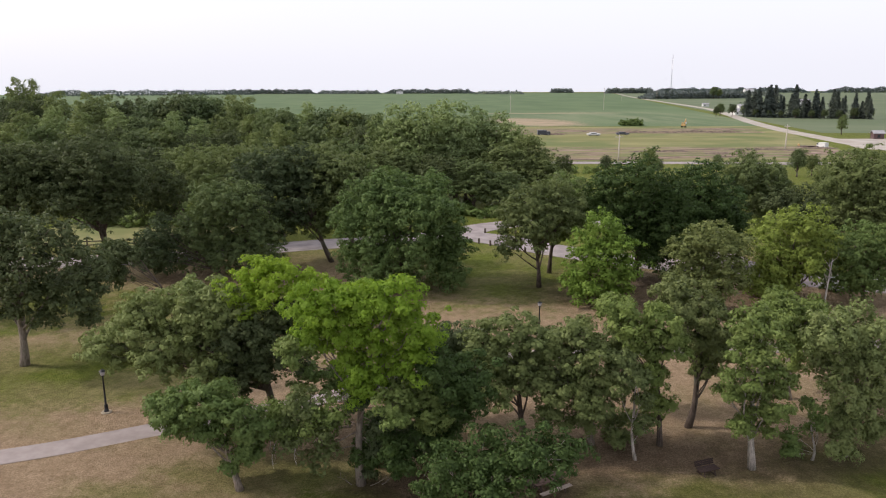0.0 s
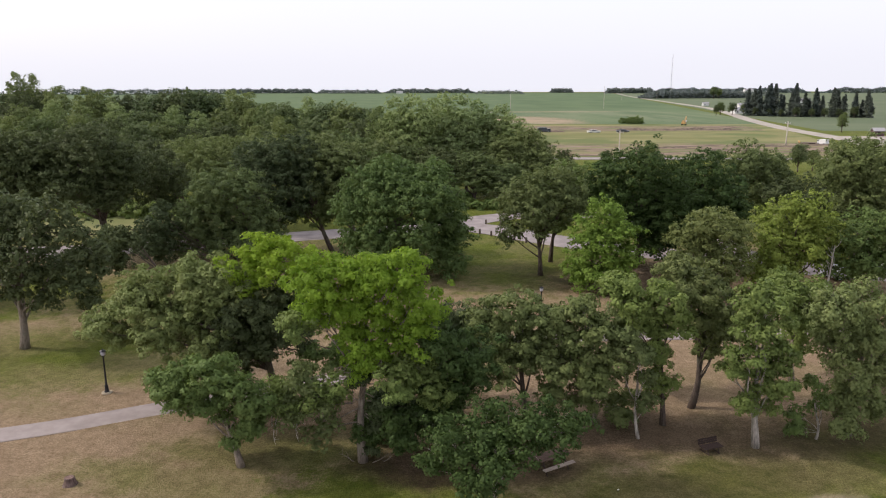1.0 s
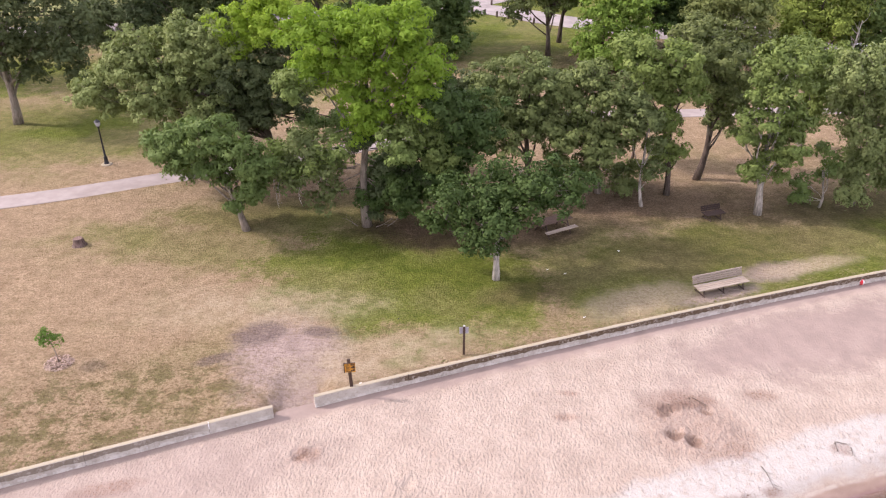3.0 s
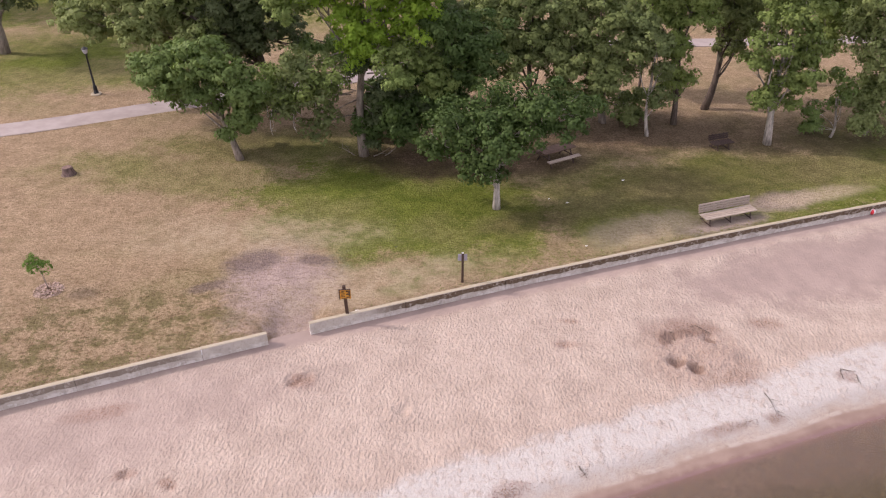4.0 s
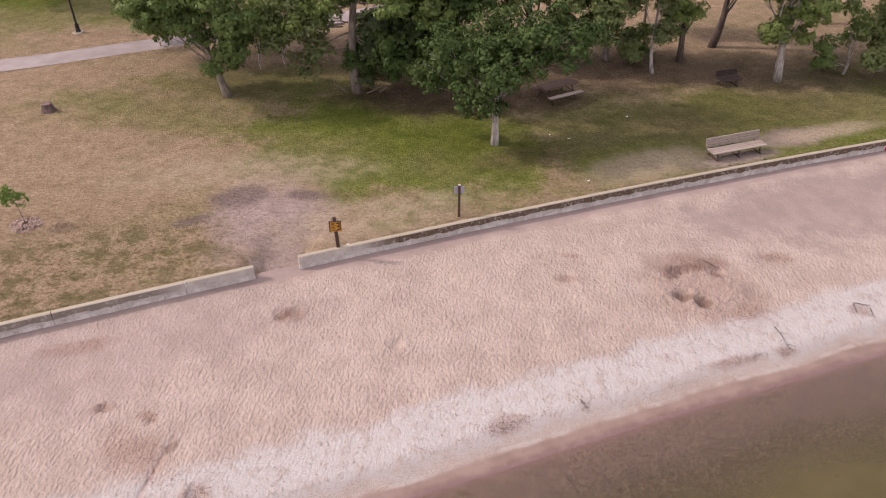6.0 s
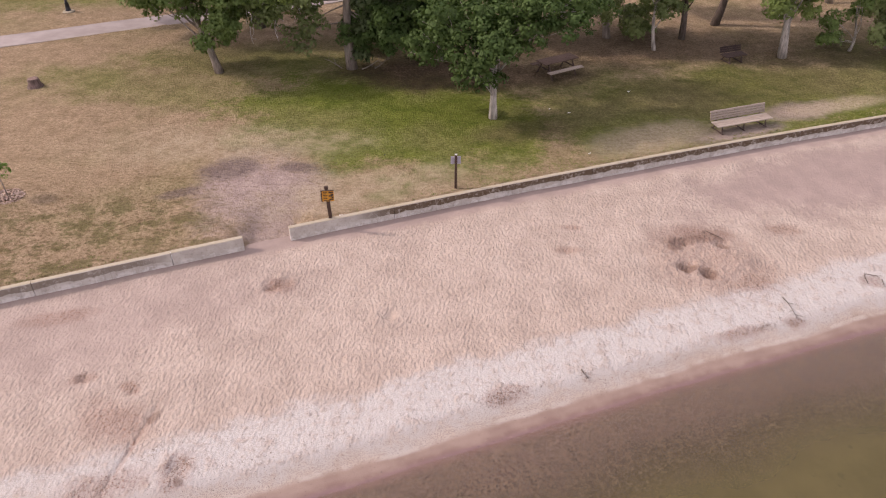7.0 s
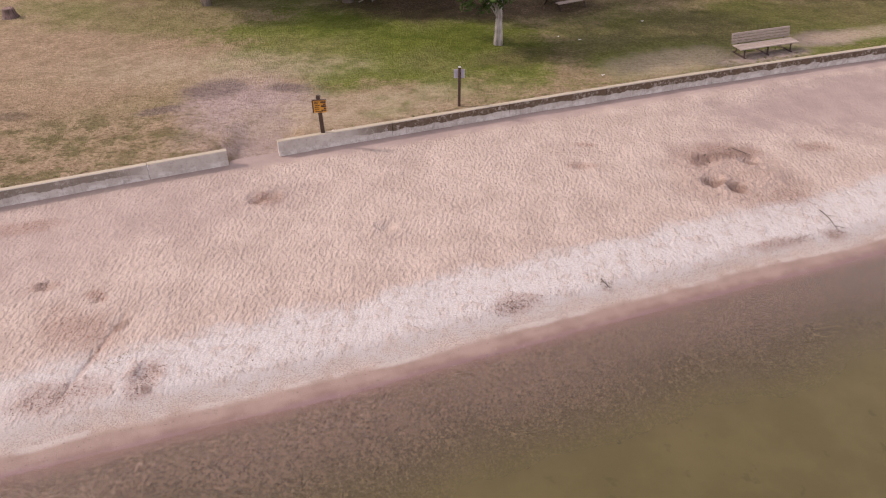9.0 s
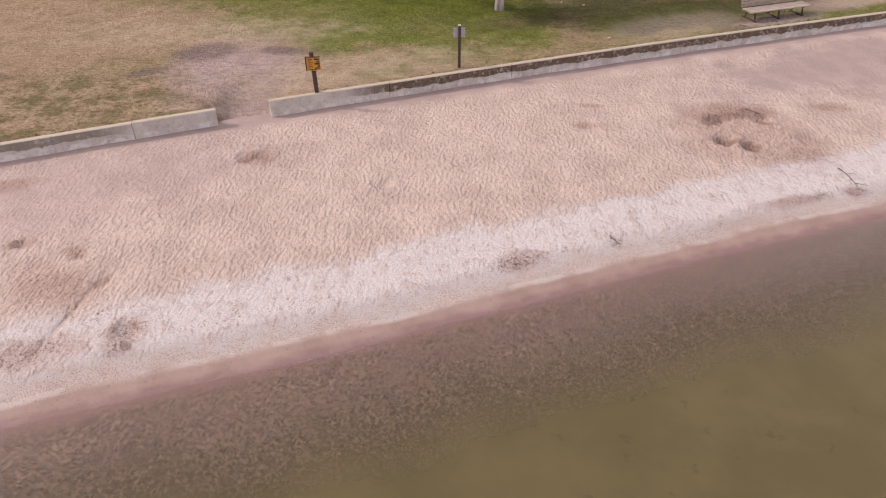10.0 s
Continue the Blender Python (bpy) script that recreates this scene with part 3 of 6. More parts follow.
sand_cols = spread(-15, 18, 0.06, -4000, 4000, 1.35)
sand_rows = [-0.3, -0.1] + [float(v) for v in np.arange(0.0, 10.2, 0.062)] + [10.5, 11, 11.7, 12.6, 14, 16, 20, 30, 45, 80, 4000]
beach = tagged(new("beach", grid_mesh("beach", sand_cols, sand_rows[::-1], beach_vertex, SAND)), "pinkish trampled beach sand with a pale dry band", "beach", kind="structure")
lake_rows = [8.9, 10, 11, 12, 14, 17, 22, 30, 60, 200, 1000, 4600]
lake_cols = spread(-40, 50, 3.0, -4200, 4200, 1.4)
water = tagged(new("water", grid_mesh("water", lake_cols, lake_rows[::-1], lambda x, s: (x, wall_y(x) - s / 0.93, WATER), WATER_MAT)), "calm shallow olive-brown lake water", "lake", kind="structure")

rg = np.random.default_rng(31)
k = Mat("pebble_stone", 0.6, 0.4)
k.color(k.mix(k.ramp(k.island(), 0.15, 1.0), (0.030, 0.021, 0.018), (0.300, 0.225, 0.180)))
PEBBLE = k.m


def pebbles(name, n, x0, x1, s0, s1, size, label):
    """Loose stones strewn over the bed and the water's edge."""
    oct_v = np.array([(1, 0, -0.1), (0, 1, -0.1), (-1, 0, -0.1), (0, -1, -0.1), (0.1, 0.1, 0.6)])
    oct_f = np.array([(0, 1, 4), (1, 2, 4), (2, 3, 4), (3, 0, 4)])
    xs, ss = rg.uniform(x0, x1, n), s0 + (s1 - s0) * rg.random(n) ** 1.15 + np.abs(rg.normal(0, 0.3, n))
    V, F = [], []
    for i in range(n):
        x, y, z = beach_vertex(float(xs[i]), float(ss[i]))
        r = size * rg.uniform(0.5, 1.3)
        a = rg.uniform(0, 6.283)
        ca, sa = math.cos(a) * r, math.sin(a) * r
        v = oct_v * np.array([1.0, rg.uniform(0.6, 1.0), 1.0])
        V.append(np.stack([x + v[:, 0] * ca - v[:, 1] * sa, y + v[:, 0] * sa + v[:, 1] * ca, z + v[:, 2] * r], 1))
        F.append(oct_f + 5 * i)
    return tagged(new(name, np_mesh(name, np.concatenate(V), np.concatenate(F).ravel(), 3, PEBBLE)), label, "pebbles", kind="stuff")


pebbles("lakebed_pebbles", 34000, -12, 16, 9.75, 13.0, 0.019, "small mixed pebbles on the shallow lake bed")
pebbles("beach_grit", 4500, -13, 17, 8.2, 9.35, 0.011, "fine gravel along the wave line")


# ---------------------------------------------------------------- seawall
def wall_segment(x0, x1, top, lip):
    """One cast length of the seawall: battered face, rounded cap edge, following the wall's line."""
    xs = np.linspace(x0 + 0.008, x1 - 0.008, max(3, int((x1 - x0) / 0.45) + 1))
    prof = [(0.02, -0.8), (0.0, -0.2), (-0.005, top - 0.02), (-0.02, top), (-0.155, top + 0.004), (-0.17, top - 0.015), (-0.18, -0.8)]
    vs, fs = [], []
    for x in xs:
        for s_, z_ in prof:
            wob = 0.006 * noise.noise(Vector((x * 2.1, s_ * 9, z_ * 4)))
            vs.append((x + s_ * 0.36, wall_y(x) - s_ * 0.93 + wob, z_ + (lip + wob if z_ > -0.1 else 0)))
    n = len(prof)
    for i in range(len(xs) - 1):
        for j in range(n - 1):
            fs.append((i * n + j, (i + 1) * n + j, (i + 1) * n + j + 1, i * n + j + 1))
    fs.append(tuple(range(n)))
    fs.append(tuple(reversed(range((len(xs) - 1) * n, len(xs) * n))))
    return mesh_from("segment", vs, fs, CONCRETE)


rng = random.Random(5)
for nm, ends in (("wall_west", [GAP[0], -8.6]), ("wall_east", [GAP[1], -1.75])):
    w = thing(nm, label="low weathered concrete seawall along the sand", category="wall", kind="structure")
    step = -1 if nm == "wall_west" else 1
    while abs(ends[-1]) < 62:
        ends.append(ends[-1] + step * rng.uniform(3.3, 3.9))
    for a, b in zip(ends, ends[1:]):
        child("segment", wall_segment(min(a, b), max(a, b), 0.05, rng.uniform(-0.008, 0.008)), w)

# ---------------------------------------------------------------- paths and roads


def lane(name, pts, width, z, mat, label, category):
    vs, fs = ribbon(pts, width, z)
    return tagged(new(name, mesh_from(name, vs, fs, mat)), label, category, kind="structure")


lane("footpath", [(-95, 14), (-60, 25.5), (-40, 32.6), (-25.6, 37.3), (-18.1, 40.8), (-11.4, 43.8), (-6.5, 46.6), (0.5, 51.2), (6, 53.5), (13, 54.3), (24, 55), (45, 57), (70, 61)], 1.95, 0.035, PATH_MAT, "pale concrete footpath across the lawn", "path")
lane("road_park", [(-130, 72), (-75, 80.5), (-41, 87), (-29, 91.6), (-12, 97.8), (0, 101.5), (6.5, 99), (12.5, 93.2), (20, 87.5), (30, 82), (42, 76), (60, 70), (95, 62)], 6.4, 0.04, ROAD_MAT, "pale worn asphalt park road", "road")
lane("road_loop", [(0.5, 101.5), (5, 108), (14, 112.0), (26, 110), (34, 100), (34, 88), (36, 78)], 5.5, 0.05, ROAD_MAT, "pale asphalt loop of the park road", "road")
lane("road_county", [(-700, 214), (-200, 208), (35, 207), (120, 202.5), (400, 190), (900, 168)], 6.5, 0.06, ROAD_MAT, "pale two-lane county road", "road")
lane("road_gravel", [(330, 192), (230, 200), (172, 226), (150, 252), (153, 272), (156, 294), (161, 326), (169, 374), (191, 467), (226, 596), (263, 743), (296, 923), (365, 1332), (493, 2047), (837, 3782)], 8.5, 0.10, GRAVEL, "wide pale gravel road running to the horizon", "road")


# ---------------------------------------------------------------- trees
LEAF_OAK = leaf_material("oak_leaves", (0.126, 0.160, 0.062), (0.182, 0.212, 0.086))
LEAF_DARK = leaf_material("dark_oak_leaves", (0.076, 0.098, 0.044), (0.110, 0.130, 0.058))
LEAF_LIME = leaf_material("lime_leaves", (0.215, 0.315, 0.036), (0.270, 0.375, 0.050), 0.3, 0.42)
LEAF_ASH = leaf_material("ash_leaves", (0.162, 0.202, 0.078), (0.225, 0.257, 0.106))
LEAF_MAPLE = leaf_material("maple_leaves", (0.135, 0.185, 0.055), (0.191, 0.234, 0.074))
LEAF_PALE = leaf_material("pale_leaves", (0.126, 0.154, 0.058), (0.170, 0.194, 0.074))
LEAF_GOLD = leaf_material("yellowing_leaves", (0.165, 0.218, 0.048), (0.225, 0.282, 0.064))
LEAF_WOOD = leaf_material("woodland_leaves", (0.104, 0.138, 0.062), (0.152, 0.185, 0.084))
LEAF_POPLAR = leaf_material("cottonwood_leaves", (0.205, 0.262, 0.112), (0.268, 0.325, 0.145))
# bluish grey: distance haze mixed into the belt's leaf colour
LEAF_HAZED = leaf_material("hazed_belt_leaves", (0.120, 0.142, 0.145), (0.150, 0.172, 0.172))
LEAF_ROUND = leaf_material("round_maple_leaves", (0.112, 0.162, 0.051), (0.157, 0.205, 0.068))
LEAF_BRIGHT = leaf_material("bright_maple_leaves", (0.122, 0.198, 0.036), (0.165, 0.241, 0.049))
LEAF_FRESH = leaf_material("fresh_oak_leaves", (0.052, 0.086, 0.026), (0.080, 0.120, 0.036))
# needles lightened towards blue, so their colour holds the distance haze
NEEDLES_HAZED = leaf_material("hazed_spruce_needles", (0.060, 0.074, 0.066), (0.082, 0.096, 0.084), 0.3, 0.08)
BARK = bark_material("grey_bark", (0.23, 0.19, 0.155))
BARK_PALE = bark_material("pale_bark", (0.36, 0.32, 0.28))
BARK_DARK = bark_material("dark_bark", (0.11, 0.085, 0.07))
DEADWOOD = bark_material("dead_wood", (0.42, 0.38, 0.34))


def leaf_mesh(name, P, N, size, mat, rg, kind=4):
    """Leaves at P facing N: folded diamonds (kind 4) or plain triangles (kind 3), each turned at random."""
    n = len(P)
    N = N / np.linalg.norm(N, axis=1, keepdims=True)
    R = rg.normal(size=(n, 3))
    U = R - N * (R * N).sum(1, keepdims=True)
    U /= np.linalg.norm(U, axis=1, keepdims=True)
    W = np.cross(N, U)
    L = np.reshape(np.broadcast_to(size, n), (n, 1)) * rg.uniform(0.65, 1.3, (n, 1))
    if kind == 4:
        droop = -0.22 * L * N
        V = np.stack([P - U * L * 0.5 + droop * 0.3, P - W * L * 0.33, P + U * L * 0.5 + droop, P + W * L * 0.33], 1).reshape(-1, 3)
    else:
        V = np.stack([P - U * L * 0.5 - W * L * 0.42, P + U * L * 0.58, P - U * L * 0.35 + W * L * 0.5], 1).reshape(-1, 3)
    return np_mesh(name, V, np.arange(n * kind, dtype=np.int32), kind, mat)


def crown_points(masses, rg, clump, leaf, cover, droop=0.0, under=0.6, core=24):
    """Leaf places and facings. Each bough's mass carries small domed clumps over its outer shell, none inside another mass;
    leaves lie over the upper side of each dome, with gaps below it."""
    C = np.array([m[:3] for m in masses], float)
    R = np.array([m[3] for m in masses], float)
    flat = np.array([1.0, 1.0, 0.88])
    Ps, Ns, Ls = [], [], []
    for i in range(len(masses)):
        n = max(6, int(5.2 * (R[i] / clump) ** 2))
        D = rg.normal(size=(n, 3))
        D /= np.linalg.norm(D, axis=1, keepdims=True)
        D = D[(D[:, 2] > -0.35) | (rg.random(n) < under)]
        S = C[i] + D * (R[i] * (1.0 - 0.45 * rg.random(len(D)) ** 1.6 + 0.19 * rg.normal(size=len(D))))[:, None] * flat
        keep = np.ones(len(S), bool)
        for j in range(len(masses)):
            if j != i:
                keep &= (((S - C[j]) / flat) ** 2).sum(1) > (0.62 * R[j]) ** 2
        S, D = S[keep], D[keep]
        m = int(core * R[i] ** 2)                                   # inner foliage, in the dark of the bough
        O = rg.normal(size=(m, 3))
        O /= np.linalg.norm(O, axis=1, keepdims=True)
        Ps.append(C[i] + O * (R[i] * 0.62 * rg.random((m, 1)) ** 0.4) * flat)
        Ns.append(O * 0.6 + np.array([0, 0, 0.8]) + rg.normal(size=(m, 3)) * 0.3)
        Ls.append(np.full(m, 0.30 + 0.06 * R[i]))
        for p, d in zip(S, D):
            rc = clump * rg.uniform(0.55, 1.2)
            m = max(6, int(cover * rg.uniform(0.75, 1.15) * 6.283 * rc * rc / (leaf * leaf * 0.36)))
            up = d * 0.55 + np.array([0, 0, 0.75])
            up /= np.linalg.norm(up)
            O = rg.normal(size=(m, 3))
            O /= np.linalg.norm(O, axis=1, keepdims=True)
            side = (O * up).sum(1, keepdims=True)
            O = np.where(side < -0.45, O - 2 * side * up, O)
            q = rc * (1.0 - 0.5 * rg.random((m, 1)) ** 2) * (1 + 0.22 * np.sin(O[:, :1] * 7 + p[0] * 9) * np.cos(O[:, 1:2] * 6 + p[1] * 7))
            P = p + O * q * np.array([1.0, 1.0, 0.72])
            P[:, 2] -= droop * rg.random(m) * rc
            Ps.append(P)
            Ns.append(O + up * 0.35 + rg.normal(size=(m, 3)) * 0.33)
            Ls.append(np.full(m, leaf))
    return np.concatenate(Ps), np.concatenate(Ns), np.concatenate(Ls)


def bend(a, b, rnd, amount, n=6, sag=0.0):
    """A wandering line from a to b."""
    a, b = Vector(a), Vector(b)
    L = (b - a).length
    out = []
    o = Vector((rnd.uniform(-1, 1), rnd.uniform(-1, 1), rnd.uniform(-0.4, 0.4))) * amount * L
    o2 = Vector((rnd.uniform(-1, 1), rnd.uniform(-1, 1), 0)) * amount * L * 0.4
    for i in range(n):
        t = i / (n - 1)
        out.append(a.lerp(b, t) + o * math.sin(math.pi * t) + o2 * math.sin(2 * math.pi * t) + Vector((0, 0, sag * L * math.sin(math.pi * t))))
    return out


def tree(x, y, masses, trunk_r, leaf_mat, bark, seed, label, leaf=0.165, clump=0.50, cover=0.9, top=None, kind=3,
         group="park trees", name="tree", twigs=True, extra=(), droop=0.0, lean=(0, 0), fork=0.45, full=1.3, under=0.6):
    rg, rnd = np.random.default_rng(seed), random.Random(seed)
    masses = [(*m[:3], m[3] * full) for m in masses]
    t = thing(name, x, y, 0, 0, label, "tree", group)
    zs = [m[2] for m in masses]
    w = sum(m[3] ** 3 for m in masses)
    cx, cy = (sum(m[k_] * m[3] ** 3 for m in masses) / w for k_ in (0, 1))
    top_z = top or (0.35 * min(zs) + 0.65 * max(zs))
    tip = (cx * 0.55 + lean[0], cy * 0.55 + lean[1], top_z)
    axis = bend((0, 0, -0.1), tip, rnd, 0.05, 9)
    radii = [trunk_r * (1.16 if i == 0 else 1.03 if i == 1 else 1 - 0.085 * i) for i in range(9)]
    vs, fs = tube_data(axis, radii, 10)
    for i in range(10):                                     # root flare
        vs[i] += Vector((vs[i].x, vs[i].y, 0)) * rnd.uniform(0.0, 0.10)
    child("trunk", mesh_from("trunk", vs, fs, bark, True), t)
    thin = []
    for m in sorted(masses, key=lambda q: -q[3])[:12]:
        h = min(max(m[2] * fork, top_z * 0.22), top_z * 0.85)
        at = axis[min(8, max(1, round(8 * h / top_z)))]
        rr = trunk_r * min(0.55, 0.2 + 0.12 * m[3])
        limb = bend(at, (m[0], m[1], m[2] + 0.1 * m[3]), rnd, 0.10, 7, 0.04)
        child("limb", tubes_mesh("limb", [(limb, [rr * (1 - 0.13 * i) for i in range(7)], 6)], bark), t)
        if twigs:
            for q in range(5):
                d = Vector((rnd.gauss(0, 1), rnd.gauss(0, 1), rnd.gauss(0.2, 0.7))).normalized() * m[3] * rnd.uniform(0.6, 0.95)
                thin.append((bend(limb[rnd.choice((3, 4, 5))], Vector(m[:3]) + d, rnd, 0.14, 4), [rr * 0.35, rr * 0.25, rr * 0.16, rr * 0.07], 4))
    for q in thin:
        child("branch", tubes_mesh("branch", [q], bark), t)
    P, N, L = crown_points(masses, rg, clump, leaf, cover, droop, under)
    child("crown", leaf_mesh("crown", P, N, L, leaf_mat, rg, kind), t)
    for mat2, ms, lab in extra:                             # leaves of another tone, on boughs of their own
        P, N, L = crown_points([(*m[:3], m[3] * full) for m in ms], rg, clump, leaf, cover * (0.5 if "sparse" in lab else 1.0), droop, under)
        child("crown", leaf_mesh("crown", P, N, L, mat2, rg, kind), t, lab)
        for m in ms:
            limb = bend((m[0] * 0.1, m[1] * 0.1, m[2] + 0.6), m[:3], rnd, 0.12, 6, 0.06)
            child("limb", tubes_mesh("limb", [(limb, [trunk_r * 0.17 * (1 - 0.15 * i) for i in range(6)], 5)], bark), t)
    return t


def round_masses(seed, rx, z0, z1, n, cx=0.0, cy=0.0, lump=0.42):
    """Bough masses for a broad crown between two heights: a ring of lower ones, higher ones within."""
    rnd = random.Random(seed)
    hz = (z1 - z0) / 2
    out = [(cx, cy, z0 + hz * 1.05, min(rx, hz) * 0.75)]
    for i in range(n):
        u = (i + 0.5) / n
        elev = math.asin(max(-0.75, 1 - 1.62 * u))
        a = i * 2.39996 + rnd.uniform(-0.35, 0.35)
        r = min(rx, hz) * lump * rnd.uniform(0.62, 1.25)
        e = rnd.uniform(0.80, 1.12)
        out.append((cx + math.cos(a) * math.cos(elev) * (rx - r) * e, cy + math.sin(a) * math.cos(elev) * (rx - r) * e, z0 + hz + math.sin(elev) * (hz - r * 0.85) * e, r))
    return out


# the trees round the near lawn
near = dict(full=1.0, leaf=0.15, clump=0.40, cover=0.68, under=0.8)
tree(1.98, 28.78, [(-2.0, 0, 3.9, 1.3), (-0.2, 1, 4.2, 1.4), (1.5, .5, 4.6, 1.25), (2.8, .3, 4.6, .95), (-2.8, .3, 3.1, .9), (-.5, -1, 3.6, 1.2), (.9, -.8, 4.1, 1.2), (-.5, -.7, 3.0, .85), (3.7, .9, 4.2, .8), (.2, .6, 3.2, 1.0), (-1.0, -.9, 2.3, .75), (-.4, -.6, 1.9, .5)],
     0.17, LEAF_FRESH, BARK_PALE, 11, "spreading young oak with a pale trunk on the lawn", kind=4, leaf=0.16, clump=0.42, cover=0.62, full=1.06)
tree(-4.72, 34.34, [(-2.4, -0.9, 10.4, 1.14), (-1.2, -0.5, 10.3, 1.16), (0.6, -0.9, 10.6, 1.24), (0.4, 1, 10, 1.21), (2.2, -1.3, 10.7, 1.33), (3.3, -0.9, 9.4, 1.15), (1.3, -0.5, 8.9, 1.48), (-0.2, -0.6, 9.1, 1.06), (-0.7, -0.4, 7.4, 0.97), (1.5, -0.4, 7, 1.4), (0.5, -0.9, 6, 1.02), (3.4, -1.1, 7.7, 1.05), (-2, -0.3, 8.7, 1.07), (-2.4, 1.5, 8.1, 1.03)],
     0.24, LEAF_LIME, BARK, 12, "tall tree with bright lime-green leaves and forked trunk", fork=0.55, **near,
     extra=[(LEAF_MAPLE, [(3, -0.4, 5.5, 1.19), (2.1, -2, 5.4, 1), (3.8, -0.7, 4.4, 1.08), (3.8, 0.6, 3.8, 1.03), (-2.8, -0.9, 8, 0.88)], "mid-green lower leaves"),
            (LEAF_PALE, [(-2.8, -0.9, 5, 0.99), (-3.1, 0.4, 4.4, 0.94), (-2, -0.9, 3.7, 0.91), (-2.3, 0.6, 2.9, 0.87), (-3.4, -0.7, 2.9, 0.96), (-2.3, -0.5, 1.7, 0.71), (-4.1, -0.7, 3.6, 0.74), (-4.5, 0.9, 2.7, 0.71), (-1.6, -0.7, 2.5, 0.66)], "sparse grey-green low leaves"),
            (LEAF_MAPLE, [(-3.6, -0.6, 3.4, 0.78), (-2.2, -0.9, 4, 0.82), (-4.3, -0.4, 4.2, 0.77), (-4.6, 0.6, 3.8, 0.73), (-1.1, -0.9, 4.7, 0.81)], "sparse mid-green hanging leaves"),
            # darker leaf colour paints in the shade close to the trunk
            (LEAF_DARK, [(1.2, -0.2, 3.4, 0.88), (0.7, -0.6, 2.2, 0.48), (1.9, -0.4, 2.2, 0.57), (0.2, -0.5, 5, 0.69), (2.9, -0.2, 2.9, 0.88), (0.6, -0.3, 0.6, 0.32)], "trunk-side leaves coloured dark for shade")])
tree(-10.6, 40.4, [(-10.2, -1.1, 6, 1.04), (-11.4, 1.2, 5.2, 1.01), (-8.8, -0.7, 5, 1), (-7.2, -0.7, 8, 1.53), (-8, 1.1, 7.4, 1.47), (-8.3, -0.6, 6.7, 1.37), (-6.3, -0.8, 6.4, 1.86), (-4, -1.2, 8.6, 1.75), (-5.1, 2, 7.6, 1.74), (-5.4, -0.4, 5.4, 1.76), (-3.4, -0.6, 6.3, 1.87), (-4.3, 1.9, 5.4, 1.83), (-2.2, -1.3, 8.4, 1.46), (-6.6, -2, 5.2, 1.02), (-3.4, -1.8, 4.9, 1.22)],
     0.27, LEAF_ASH, BARK_DARK, 13, "wide ash tree with grey-green leaves beside the path", fork=0.5, lean=(2.0, 0), **near,
     extra=[(LEAF_LIME, [(-1.3, -1, 9.2, 1.34), (0.6, -1.3, 9.9, 1.57), (2, -0.8, 9.8, 1.22), (-0.7, -0.7, 10.3, 0.93), (2.9, -0.3, 9.9, 0.59)], "bright lime-green topmost leaves"),
            # crown's inner shade painted in with the dark leaf material
            (LEAF_DARK, [(-1.4, -1.2, 6.6, 1.72), (0.3, -1.1, 7.2, 1.6), (-1.9, -1.1, 4.7, 1.44), (-0.4, -1.1, 5.1, 1.14), (-1, 0.9, 4.3, 1.1), (1, -0.4, 5.2, 1.16), (1.1, -0.4, 7.5, 1.37), (-2.9, -0.8, 3.6, 1.01), (-1.4, -0.4, 3.6, 0.86)], "inner leaves with shade put into their colour"),
            (LEAF_MAPLE, [(3.9, -0.5, 3.7, 1.09), (2, -0.4, 3.7, 1.03), (5.9, -0.2, 3.7, 1.03)], "mid-green low inner leaves")])
tree(-11.12, 33.75, [(-3, -1, 5.2, 1.01), (-3.9, 1.1, 4.2, 0.99), (-2, -0.7, 5.3, 1.17), (-0.5, -1.5, 5.8, 0.99), (-1.5, 1.5, 4.5, 1), (-2.2, -1.2, 4.3, 0.95), (-3.1, 1, 3.2, 0.93), (-1, -0.5, 3.9, 1.08), (0.6, -1.6, 4.9, 0.94), (-0.2, 1, 3.7, 0.93), (1.3, -1.2, 3.9, 0.89), (0.6, 1, 2.7, 0.87), (0.7, -1, 2.7, 0.73), (-0, 1.3, 1.5, 0.71), (-0, -1.3, 2.2, 0.43), (-0.7, 0.7, 1, 0.42)],
     0.19, LEAF_MAPLE, BARK, 14, "small leaning tree with mid-green leaves", **near)
tree(-0.38, 35.39, [(-3.1, -0.3, 2.9, 1.27), (-1.2, -0.6, 3.5, 1.39), (0.3, -0.3, 4.2, 1.48), (1.3, -1.2, 5.6, 1.27), (-2.1, -2, 2.5, 1.35), (-3.5, -0.7, 1.9, 1.14), (-3.7, 1.2, 1.1, 1.1), (-0.5, -0.8, 2.5, 1.26), (-0.5, 1, 1.7, 1.22), (-0, -1.9, 6.8, 1.24), (1.6, -0.5, 6.3, 1.09)],
     0.17, LEAF_FRESH, BARK_DARK, 15, "low dark-trunked oak under taller trees", **near)
tree(4.57, 39.48, [(-2.8, -0.8, 6.5, 1.34), (-0.9, -0.9, 7.2, 1.33), (0.6, -0.9, 6.3, 1.34), (-1.3, -1.2, 5.2, 1.34), (-1.2, 0.5, 4.6, 1.29), (-3, -0.6, 4.3, 1.11), (0.1, -1.1, 4.7, 1.22), (0.4, 0.8, 4, 1.18), (-1.8, -1.6, 3.8, 1.09)],
     0.2, LEAF_OAK, BARK_DARK, 16, "dark-leaved oak behind the picnic table", **near)
